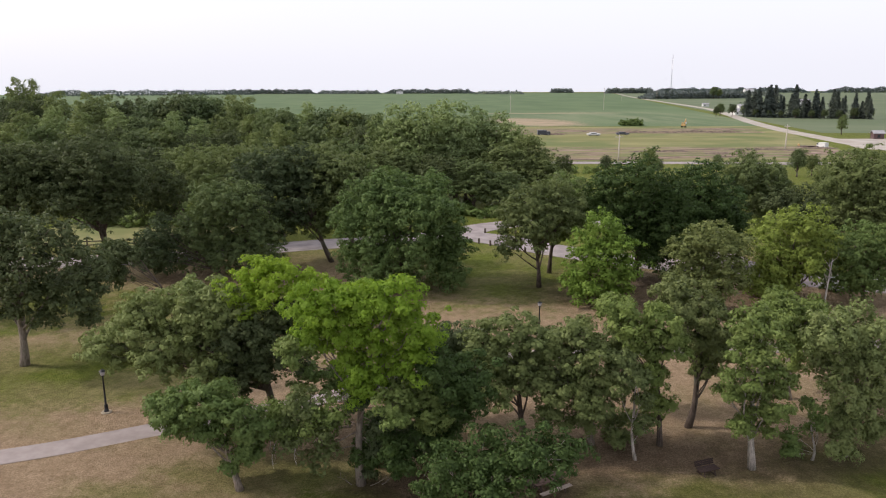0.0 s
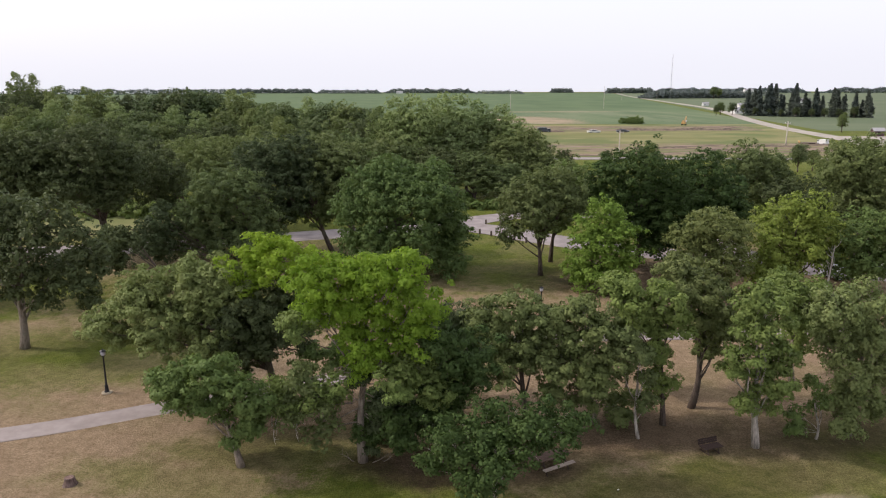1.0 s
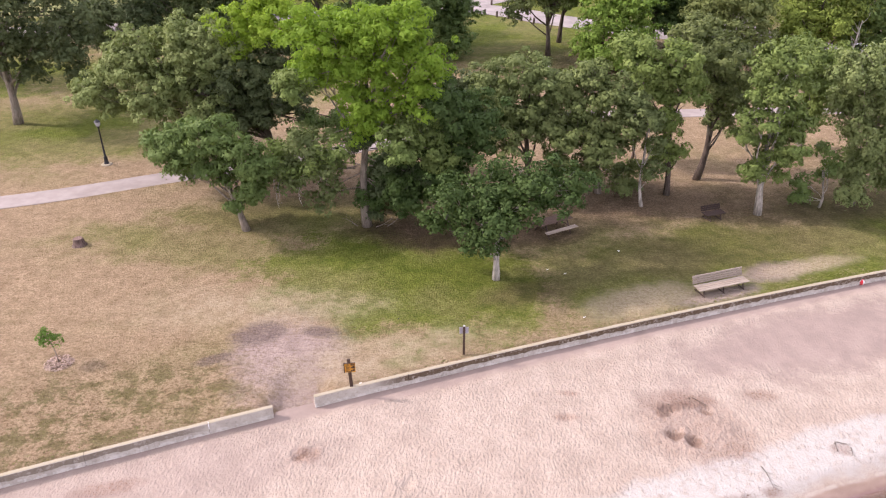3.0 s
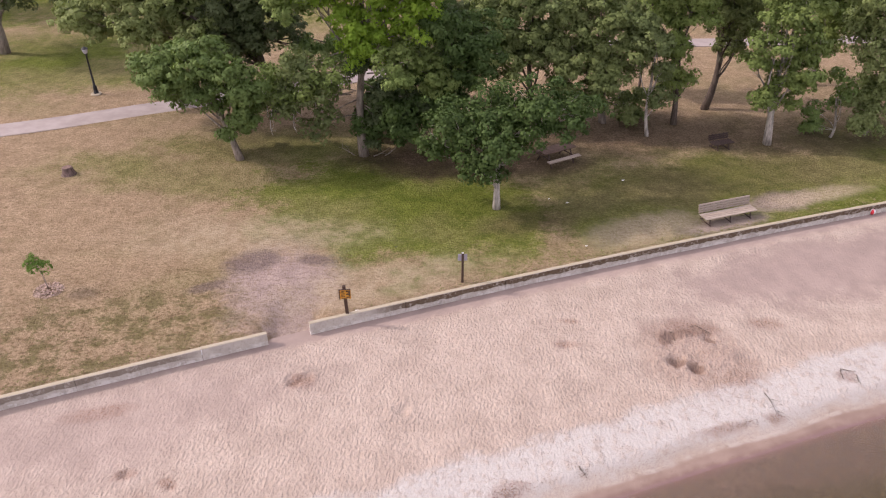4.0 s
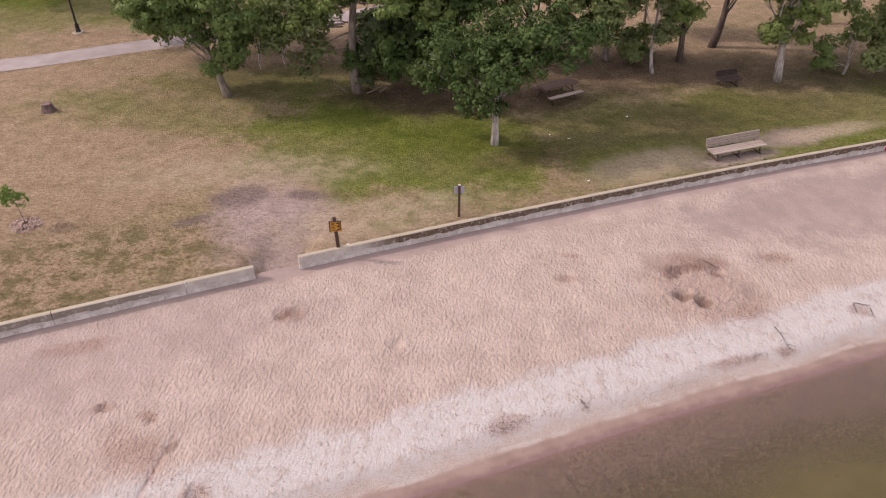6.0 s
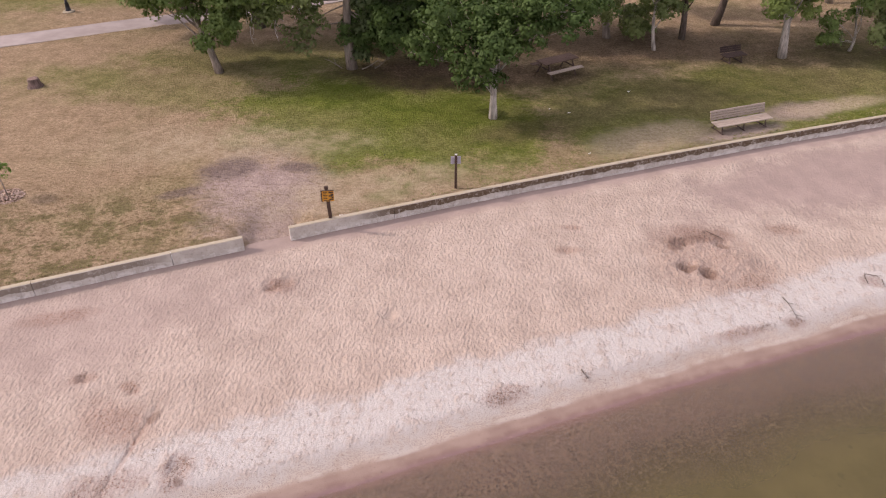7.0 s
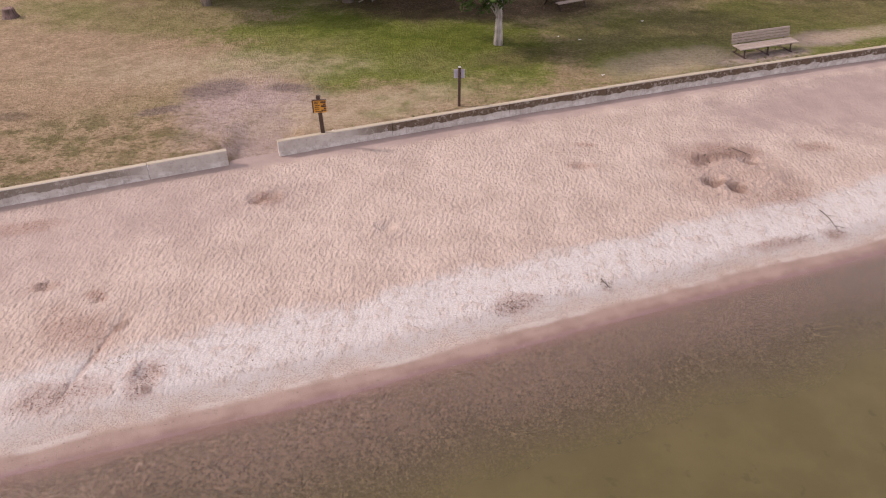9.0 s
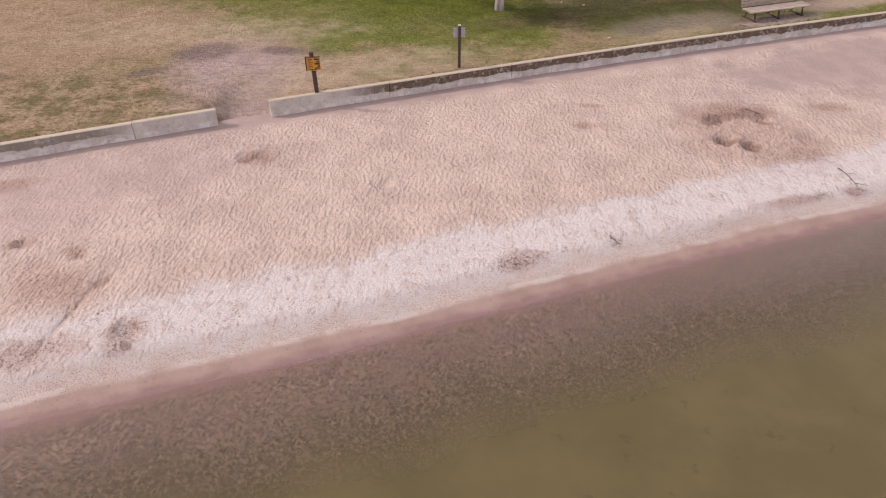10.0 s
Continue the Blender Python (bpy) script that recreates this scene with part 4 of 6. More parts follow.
tree(8.56, 38.86, [(-0.6, -1.5, 6, 1.4), (-2.1, -0.6, 6.6, 1.32), (0.4, -1.3, 4.3, 1.27), (-0.6, -0.4, 2, 1.19), (1.4, -0.6, 0.9, 0.83), (1.8, 1.1, 0.9, 0.8), (-2.3, -0.9, 4.3, 1.44), (-2, 0.8, 3.7, 1.38), (-2.7, -1.3, 2.2, 0.91), (-0.5, -1.8, 3.6, 1.2), (-1.4, -1.5, 7.6, 0.92), (-0.8, 1.6, 6.8, 0.91)],
     0.19, LEAF_OAK, BARK, 17, "dark-leaved oak with low hanging boughs", **near)
tree(10.71, 36.99, [(-0.6, -0.7, 5.5, 0.83), (-0.2, 0.6, 4.9, 0.79), (-1.2, -0.5, 6.1, 0.73), (-0.9, 0.6, 5.7, 0.69), (0.2, -0.5, 3.9, 0.59), (0.3, -0.3, 2.3, 0.51), (0.7, 0.7, 1.8, 0.49)],
     0.1, LEAF_OAK, BARK_PALE, 18, "thin leaning tree with a pale trunk", **near)
tree(12.57, 38.68, [(-0.8, -1.3, 8, 1.27), (0, -0.8, 6.5, 0.97), (-2.8, -1.5, 8.3, 1.09), (-0.9, -0.5, 4.8, 0.99), (-0.6, 0.8, 4.2, 0.94), (-3.2, -0.6, 8.7, 0.9), (-2.9, 0.6, 8.3, 0.85), (-0.9, -0.7, 3, 0.79), (-0.4, 0.9, 2.3, 0.76), (0.4, -0.4, 2.9, 0.4), (-1.4, -0.5, 6.6, 0.97), (-0.9, 1.2, 6, 0.94)],
     0.16, LEAF_MAPLE, BARK_DARK, 19, "slender tree with mid-green leaves", **near)
tree(15.05, 41.18, [(-1, -1, 8.2, 1.48), (0.4, -1.2, 7.3, 1.36), (1.1, -0.8, 5.5, 1.13), (1.9, 1.1, 4.8, 1.09), (-0.3, -0.9, 6, 1.2), (-1.6, -0.6, 8.9, 1.12), (-1, 1.2, 8.4, 1.07), (0.6, -0.6, 4.2, 0.76), (1.3, 1.3, 3.5, 0.74)],
     0.21, LEAF_PALE, BARK_DARK, 20, "straight tree with thin grey-green leaves", **near)
tree(16.99, 36.08, [(-0.9, -1.1, 8.8, 1.19), (0.1, 1.1, 8, 1.17), (-1.1, -0.5, 7.4, 1.07), (-0.3, -1.2, 6.9, 1.09), (-1.3, -0.8, 5.7, 0.94), (0.7, -0.2, 5.3, 0.95), (1.1, 0.8, 4.8, 0.9), (-0.1, -0.3, 3.7, 1.03), (-1.9, -0.4, 4.7, 0.68), (-0.8, -0.3, 2.7, 0.73), (-0, 1.5, 1.9, 0.71), (0.7, -1.1, 4.1, 0.71), (0.8, -0.2, 2.6, 0.6)],
     0.2, LEAF_MAPLE, BARK_PALE, 21, "tree with a pale trunk beside the bench", **near)
tree(20.75, 37.0, [(-1.1, -0.2, 1.5, 0.52), (-0.5, -0.9, 2.7, 0.46), (0.1, 0.4, 2.1, 0.44), (-1.5, -0.6, 0.7, 0.33), (-0.9, 0.5, 0.5, 0.31), (-0.6, -0.3, 3.6, 0.51)],
     0.08, LEAF_MAPLE, BARK_PALE, 22, "spindly pale sapling tree with few leaves", **near)
tree(22.88, 37.52, [(-2.5, -1.3, 8.4, 1.12), (-0.6, -0.4, 8.3, 1.26), (0.4, -0.8, 7.8, 1.14), (-1.1, -0.4, 6.8, 1.27), (0.2, -0.9, 6.1, 1.26), (1.2, 0.8, 5.4, 1.21), (-1.9, -0.2, 5.8, 0.94), (0.9, -1.1, 4.4, 1.11), (2.2, 0.9, 3.5, 1.07), (-1.1, -1.3, 4.7, 1.1), (-1, -0.3, 2.6, 1), (-0.1, -1.1, 2.8, 0.98), (-1, -1.2, 1.6, 0.75), (1.5, -0.6, 2.1, 0.8)],
     0.18, LEAF_ASH, BARK, 23, "bushy tree with drooping grey-green leaves", droop=1.2, **near)
tree(11.6, 43.84, [(-1.2, 0, 4.6, .9), (-.1, .3, 5.1, 1.0), (-.5, 0, 3.8, .6)], 0.09, LEAF_OAK, BARK_DARK, 24, "thin twisted dark-trunked tree", fork=0.7)
tree(23.24, 45.26, [(-1.2, -1.2, 6.2, 1.36), (-0.1, 1.1, 5.5, 1.31), (-0.2, -1.1, 4.8, 1.23), (0.8, 0.9, 4.1, 1.18), (0.3, -1, 6.6, 1.03), (1.1, 0.5, 6.1, 0.98), (-1.7, -0.5, 7.1, 0.96), (-1.1, 0.8, 6.7, 0.91), (-0.4, -0.9, 3.3, 0.83), (0.6, 1.1, 2.5, 0.8)],
     0.2, LEAF_MAPLE, BARK, 25, "mid-green tree at the lawn's far side", **near)
tree(28.5, 38.5, round_masses(26, 3.4, 2.6, 8.8, 9), 0.2, LEAF_ASH, BARK, 26, "bushy grey-green tree on the lawn", **near)
tree(0.4, 42.5, [(-0.5, -1, 3.2, 1.23), (-1.6, -0.4, 2.2, 1.18), (0.9, -1, 5.3, 1.28), (0.9, 0.6, 4.9, 1.22), (-0.9, -1.1, 5, 1.36), (-0.9, 0.6, 4.5, 1.3)],
     0.16, LEAF_DARK, BARK_DARK, 27, "dark-leaved oak beside the path", **near)

# the trees of the middle distance, as far as the park road
mid = dict(leaf=0.22, clump=0.48, cover=0.38, under=0.85, twigs=False, kind=3, full=1.0, fork=0.45)
tree(-4.9, 75, [(-1.7, -1.2, 11.1, 2.14), (-2.1, 2.8, 10.6, 2.08), (-3.9, -1.1, 9.5, 2.39), (0.5, -1.7, 10, 2.37), (0.1, 4.2, 9.1, 2.35), (-5.5, -2.1, 7.3, 2), (-6.1, 2, 6.5, 1.94), (-1.4, -3, 8.1, 2.81), (-1.9, 3, 7.1, 2.8), (2.2, -4.8, 8.5, 2.51), (1.9, 1.8, 7.3, 2.52), (4.1, -3.8, 9.2, 1.85), (4, 2.3, 8.2, 1.85), (4.4, -1.6, 6.4, 2.16), (4.4, 2.1, 5.6, 2.08), (-5.3, -1, 4.2, 2.05), (-2.3, -3, 4.5, 2.84), (-2.9, 3.2, 3.1, 2.84), (1.4, -4.3, 4.8, 2.56), (4, -1.3, 3.4, 2.18), (4, 3.5, 2.3, 2.14), (-5.6, -0.5, 1.6, 1.58), (-2.6, -4, 2, 2.12), (-0, -1.7, 1.9, 1.7), (4.9, -2.7, 1.8, 1.92), (5.6, -1.8, 4.5, 1.44), (5.7, 1.2, 3.8, 1.38), (3.3, -1.9, 11.3, 1.41), (3.2, 2.3, 10.8, 1.37)],
     0.35, LEAF_ROUND, BARK_DARK, 31, "broad round maple with a dense green crown", **mid)
tree(9.6, 74, [(-2.8, -0.8, 8.3, 2.04), (-2.6, 1.3, 7.9, 1.94), (-1, -1.8, 9.6, 2.22), (1.5, -0.7, 10.4, 2.25), (-1.4, -2.7, 7.3, 1.89), (-3.2, -2.2, 5.8, 1.6), (1.5, -1.3, 7.9, 2.41), (-0.2, -2.5, 6.1, 1.59), (0.3, 1.2, 5.3, 1.54), (2.8, -1.6, 8.5, 1.92), (3.4, 1.8, 7.9, 1.84), (-3.6, -2, 4.5, 1.18)],
     0.24, LEAF_PALE, BARK_DARK, 32, "spreading grey-green tree on the far lawn", **mid)
tree(13.6, 68.3, [(1.1, -1.7, 8.2, 1.57), (0.5, -0.9, 6.2, 2.25), (2, -2.1, 6.5, 1.96), (-0.3, -0.7, 3.9, 2.12), (1.5, -1.6, 3.7, 2.74), (3.2, -1.7, 3.9, 1.59), (0.2, -1.3, 1.9, 2.02), (2, -1.6, 1.8, 1.91), (-1.2, -0.7, 2.2, 1.42), (-0.8, 1.2, 1.7, 1.34)],
     0.22, LEAF_BRIGHT, BARK_DARK, 33, "dense bright green tree on the far lawn", **mid)
tree(11.5, 80, [(1.8, -0.7, 9.8, 2.31), (0.6, -0.7, 7.6, 2.62), (2.6, -1.5, 7.3, 2.59), (-0.7, -0.7, 7.4, 1.75), (-0.4, 1.2, 7, 1.65), (0.7, -0.6, 5.5, 2.05), (1, 1.8, 5.1, 1.94)],
     0.24, LEAF_ROUND, BARK_DARK, 50, "green tree with a dark trunk on the far lawn", **mid)
tree(20.8, 78, [(-3.3, -2.5, 11.1, 2.31), (-1, -4.3, 11.8, 2.57), (2.5, -2, 10.2, 2.49), (-2, -2.2, 8.9, 3.05), (1.7, -1.1, 8, 2.82), (2.8, 3.1, 7.3, 2.73), (4, -1.5, 8.1, 2.35), (5.4, 2.8, 7.4, 2.29), (-4.7, -2.1, 10.4, 1.88), (0.2, -0.9, 5.9, 2.55), (1, 2.2, 5.3, 2.45), (2.2, -3.7, 6.3, 1.97), (-4.8, -2.4, 8.8, 1.88), (-2.3, -3, 5.3, 2.11), (1.1, -2, 4.1, 2.03), (2.2, 2.1, 3.2, 1.96), (3.9, -2.5, 5.3, 1.9), (3.3, -2, 3.7, 2.03), (5.9, -0.9, 4.3, 2.05), (7, 2.2, 3.6, 1.96), (1.3, -3.6, 3.3, 1.66)],
     0.34, LEAF_FRESH, BARK_DARK, 34, "large oak beside the park road", **mid)
tree(29.0, 83, [(0, -2, 10.5, 2.47), (1.8, -2.4, 8.3, 2.65), (-0.3, -2.4, 7.9, 2.65), (1.1, 1.7, 7.2, 2.56), (-1.2, -1.5, 5.6, 2.16), (2.1, -1, 5.5, 2.41), (3.6, -1.6, 6.1, 1.91), (4.8, 1.5, 5.6, 1.83), (-0.8, -0.9, 9.5, 2.03), (1.6, -0.4, 3.4, 2.2), (4.3, -0.9, 4, 1.94)],
     0.28, LEAF_FRESH, BARK_DARK, 35, "oak beside the park road", **mid)
tree(24.6, 66, [(-0.9, -2.3, 7.3, 1.98), (0.8, 2.3, 6.3, 1.95), (-2.6, -1.4, 6.2, 1.73), (2, -0.3, 6.3, 1.75), (-0.2, -0.8, 4.3, 2.67), (-2.3, -1, 3.6, 2.19), (1.6, -1.1, 3.5, 2.04), (-1.1, -2, 2.3, 2.17)],
     0.18, LEAF_PALE, BARK_DARK, 36, "grey-green tree near the parking road", **mid)
tree(34.0, 68.4, [(-2.3, -0.6, 7.4, 2.1), (-0.8, -2.6, 8.5, 1.94), (1.4, -1.4, 6.5, 1.78), (-3, -1.2, 4.9, 2), (-0.7, -0.7, 5.4, 2.41), (-2.8, -1.8, 3.1, 1.99), (-3.8, -0.9, 2.2, 1.62), (-2.6, 1.6, 1.5, 1.54), (-0.1, -2.7, 4.6, 1.57), (2.7, 2.7, 3.2, 1.56), (2.5, -0.5, 4.2, 1.62), (-1.3, -1.2, 2.3, 1.51), (0.1, 1.7, 1.5, 1.45)],
     0.22, LEAF_GOLD, BARK_DARK, 37, "yellowing tree near the parking road", **mid)
tree(41.2, 68.5, [(-3.2, -1.5, 5.7, 2.08), (-0.6, -0.7, 6.2, 2.25), (0.4, -1.3, 4.1, 2.25), (-3.2, -0.8, 3.2, 2.02), (-1.2, -1.2, 2.9, 2.26), (0.5, 1.7, 2.2, 2.17), (-4.6, -1.1, 4.2, 1.4), (1.7, -1.3, 5.6, 2.24)],
     0.2, LEAF_MAPLE, BARK_DARK, 38, "green tree near the parking road", **mid)
tree(47.0, 81, [(-2.9, -1.3, 11.4, 2.76), (-1.5, 1.2, 11.1, 2.62), (-1, -2.3, 11.9, 2.84), (1.9, 2.7, 11.4, 2.78), (1, -1.6, 9.3, 3.17), (2.9, 1.5, 8.8, 3.03), (-1.7, -1.3, 8.4, 2.9), (-3.1, -0.5, 9.8, 1.99), (0.3, -1.9, 6.9, 2.43), (2.7, 2.2, 6.2, 2.35), (2.4, -2.6, 10.2, 3.41), (4.4, -0.9, 6.2, 2.93)],
     0.26, LEAF_OAK, BARK_DARK, 39, "grey-green oak beyond the parking road", **mid)
tree(33.5, 92, [(3.2, -2.3, 11.1, 2.33), (6.7, -1, 9.8, 2.37), (8.3, 2.5, 9.4, 2.26), (4.6, -0.7, 7.7, 2.79), (7.6, -1.7, 7.9, 2.36), (8.9, 1.2, 7.5, 2.24), (2.2, -1.7, 9, 1.96), (3.2, 0.7, 8.6, 1.86), (5.8, -1.8, 5.7, 2.37)],
     0.26, LEAF_OAK, BARK_DARK, 40, "tall grey-green oak beyond the parking road", **mid)
tree(42.0, 88, [(-1.3, -1.9, 7.2, 2.01), (0.2, 1.4, 6.7, 1.92), (1.7, -1.3, 7.5, 2.15), (2.7, -3.3, 6, 2.35), (-0.6, -3.7, 5.6, 2.1), (2.7, 3.1, 4.4, 2.09), (-2.6, -1.6, 7.7, 1.26), (5.9, -1, 4.7, 1.91)],
     0.22, LEAF_DARK, BARK_DARK, 51, "dark low oak beyond the parking road", **mid)
tree(-32.95, 51.43, [(2.1, -1.3, 11.2, 1.43), (0.3, 1.6, 10.6, 1.39), (4.7, -2.5, 11.1, 1.49), (5.9, -2.1, 9.7, 1.41), (6.9, -2.3, 8, 1.32), (4.7, 2.1, 6.9, 1.32), (3.5, -2.8, 9.2, 1.71), (1.1, -1.9, 9.6, 1.58), (3.9, -1.1, 6.8, 1.68), (1.6, 3.1, 5.6, 1.68), (2, -2.6, 6.9, 1.57), (-1.3, 2.7, 5.4, 1.6), (6.4, -2.7, 6.4, 1.26), (4.4, 1.1, 5.3, 1.25), (7.5, -2, 6.9, 0.83), (0.2, -2.2, 11, 1.71), (-2.9, 2.4, 10.1, 1.72), (-0.9, -1.7, 7.8, 1.92), (-2.7, 0.9, 7.1, 1.85), (0.9, -2.4, 5.2, 1.15), (2.6, -0.8, 4.4, 1.32), (6.5, -2.1, 4.6, 0.9), (4.1, 2.3, 3.1, 0.9)],
     0.32, LEAF_DARK, BARK, 41, "big oak on the shaded lawn", **mid)
tree(-27.3, 68, [(-5.8, -0.3, 3.7, 1.53), (-5.5, -0.5, 5.5, 1.42), (-6.4, 1.3, 5.1, 1.34), (-5.9, -1.4, 4.8, 1.3), (-4.6, -0.7, 4.8, 1.21), (-5.2, 0.4, 4.6, 1.13), (-5.2, -0.9, 3, 1.01), (-5.8, 0.5, 2.6, 0.95), (-6.6, -0.9, 3.4, 1.01), (-7.5, 0.9, 2.9, 0.96)],
     0.13, LEAF_DARK, BARK_DARK, 42, "small dark oak near the park road", **mid)
tree(-25.0, 77, [(-7.4, -1.8, 3.1, 1.69), (-8.5, 0.7, 2.5, 1.61), (-7.1, -1.6, 5.2, 1.57), (-8.6, -0.7, 4, 1.48), (-6.3, -1.3, 2.5, 1.36), (-7.5, 1.7, 1.7, 1.3), (-6.6, -1.1, 6.5, 1.24), (-8.9, -0.7, 2.4, 1.14), (-9.8, 1.2, 1.9, 1.08), (-6, -0.9, 4.5, 1.36), (-6.8, 1.1, 4.1, 1.29)],
     0.14, LEAF_DARK, BARK_DARK, 55, "small oak near the park road", **mid)
tree(-20.5, 80, [(-5.3, -3.3, 8.8, 2.71), (-7, 1.8, 8, 2.66), (-2.7, -3.1, 8.8, 2.55), (-7.6, -2.1, 6.1, 2.6), (-4.7, -0.7, 4.8, 3.24), (-1, -1.6, 5.1, 2.62), (-2.2, 3, 4.2, 2.55), (0.1, -2, 3.1, 1.98), (-7.2, -1.3, 3.3, 2.35), (-9, 3.8, 2.2, 2.3), (-10, -1.2, 4.3, 1.53), (-2.6, -2.5, 2.8, 1.97), (-4.1, 2.7, 1.8, 1.93), (-9.8, -1.7, 2, 1.41), (-5.3, -2.9, 2.3, 1.5)],
     0.3, LEAF_OAK, BARK_DARK, 43, "low spreading oak beside the park road", **mid)
tree(-14.6, 85.6, [(-9, -1.4, 10.9, 2.58), (-9.9, 2, 10.5, 2.47), (-6.3, -1.1, 11.2, 2.95), (-6.8, 1.1, 11, 2.78), (-3.7, -0.5, 11.6, 3.09), (-4.1, 1.2, 11.4, 2.9), (-6.9, -3.1, 8.3, 2.91), (-3.7, -1.4, 8.1, 2.78), (-4.5, -2.4, 5.9, 2.21), (-5.4, 1.7, 5.1, 2.13), (-9, -1.8, 8.8, 2.21), (-9.9, 1.6, 8.3, 2.12), (-2.4, -0.4, 9.9, 2.61), (-2.7, 0.8, 9.7, 2.44)],
     0.28, LEAF_DARK, BARK_DARK, 44, "dark high-crowned oak beside the park road", **mid)
tree(-12.2, 86.5, [(-3.5, -0.4, 12.1, 2.81), (-0.6, -1.5, 11.5, 2.78), (1.6, -0.9, 10.8, 2.24), (-3.2, -0.6, 7.9, 2.64), (-3.7, -0.9, 4.8, 2.02), (-0.8, -1.2, 7.6, 2.38), (-1.3, 2, 7.1, 2.27), (0.2, -1.2, 9.2, 2.37), (-0.1, 0.8, 9, 2.23), (-1.8, -0.8, 5.3, 1.77), (-2.2, 1.2, 5, 1.67), (-1.9, -2.1, 10.4, 2.58), (-2.5, 1.6, 10, 2.48)],
     0.28, LEAF_OAK, BARK_DARK, 52, "dark high-crowned oak with two trunks near", **mid)
tree(-24, 101, [(-10.9, -2.5, 9.7, 3.23), (-12.4, 1.6, 9.2, 3.09), (-7.6, -1.1, 10.1, 3.48), (-8.5, 1.6, 9.9, 3.29), (-4.4, -1.1, 10.4, 2.9), (-5.3, 2.2, 10.1, 2.76), (-13.9, -0.5, 8, 2.64), (-9.4, -1.3, 7.5, 3.06), (-5.4, -3.8, 7.8, 2.98), (-1.9, -2.3, 11, 2.15), (-3.1, 2.1, 10.5, 2.06)],
     0.32, LEAF_OAK, BARK_DARK, 45, "oak at the edge of the woods", **mid)
tree(-42, 84, [(-0.9, -2.2, 13.5, 2.85), (2.7, -3.9, 13.1, 2.91), (4.5, -1.9, 11.6, 2.52), (2.6, 2.3, 11.1, 2.43), (-4.2, -0.6, 11.5, 3.04), (-0.1, -1.9, 9.8, 3.61), (-3.1, 4, 9, 3.56), (2.9, -1, 8.7, 3.05), (-5, -1.5, 8.1, 2.55), (5.4, -2.4, 9.8, 1.56), (-1.4, -4, 8.7, 2.47), (-4.9, 2.6, 7.8, 2.46), (1.6, -2.4, 7.1, 2.05), (-0.4, 1.6, 6.4, 1.98)],
     0.36, LEAF_DARK, BARK_DARK, 46, "wide old oak with bare limbs below", **mid)
tree(-54, 82, [(4.2, -1.4, 12, 2.94), (2.2, 1.7, 11.7, 2.81), (6.7, -1.2, 12.5, 2.59), (5.3, 1.1, 12.3, 2.45), (4.2, -1.4, 9, 3.09), (2.8, 0.9, 8.6, 2.92), (1.3, -0.7, 10.2, 2.98), (-0.4, 1.9, 9.9, 2.83), (6.8, -1.2, 9.9, 2.49), (1.9, -1.7, 13.5, 2.34)],
     0.34, LEAF_DARK, BARK_DARK, 47, "wide old oak beside the road", **mid)
tree(-33.5, 92, [(-3.4, -1.7, 10, 2.64), (-2.4, -1.1, 7.7, 2.4), (-4.9, -1.1, 8, 2.27), (-5.5, -1.2, 6.3, 1.87), (-3.4, -0.3, 5.2, 1.76)],
     0.24, LEAF_DARK, BARK_DARK, 53, "dark oak behind the rail fence", **mid)
tree(-48, 64, [(4.7, -0.8, 6.2, 2.61), (3.7, 0.6, 5.9, 2.46), (3.3, -1, 8, 2.82), (1.9, -0.3, 3.8, 2.89), (0.8, 1.2, 3.4, 2.72), (5.3, -1.1, 9.2, 1.87), (3.8, 1.1, 8.8, 1.78)],
     0.24, LEAF_DARK, BARK_DARK, 49, "oak on the shaded lawn", **mid)

# the woods beyond: a few grown kinds, repeated
far = dict(leaf=0.40, clump=0.72, cover=0.26, under=0.3, twigs=False, kind=3, full=1.0, group="woodland trees")
rnd = random.Random(77)
protos, tall = [], []
for i, (mat_, rx, z0, z1, n) in enumerate(((LEAF_WOOD, 5.6, 1.0, 17.2, 17), (LEAF_OAK, 5.4, 0.8, 15.0, 15), (LEAF_ASH, 4.6, 1.0, 18.0, 18), (LEAF_POPLAR, 4.4, 0.8, 18.6, 20), (LEAF_DARK, 5.8, 0.8, 15.4, 15))):
    lab = ("tall dull-green tree in the woods", "broad green oak in the woods", "tall narrow tree in the woods", "tall grey-green cottonwood in the woods", "dark oak in the woods")[i]
    protos.append(tree(-150 - 16 * i, 215, round_masses(60 + i, rx, z0, z1, n, lump=0.44), 0.4, mat_, BARK_DARK, 60 + i, lab, **far))
    tall.append(z1 + 0.3)


def plant(i, x, y, scale, wide=1.0):
    copy_thing(protos[i], pose(x, y, 0, 0, 0, rnd.uniform(0, 360)) @ Matrix.Diagonal((scale * wide * rnd.uniform(0.9, 1.12), scale * wide * rnd.uniform(0.9, 1.12), scale, 1)))


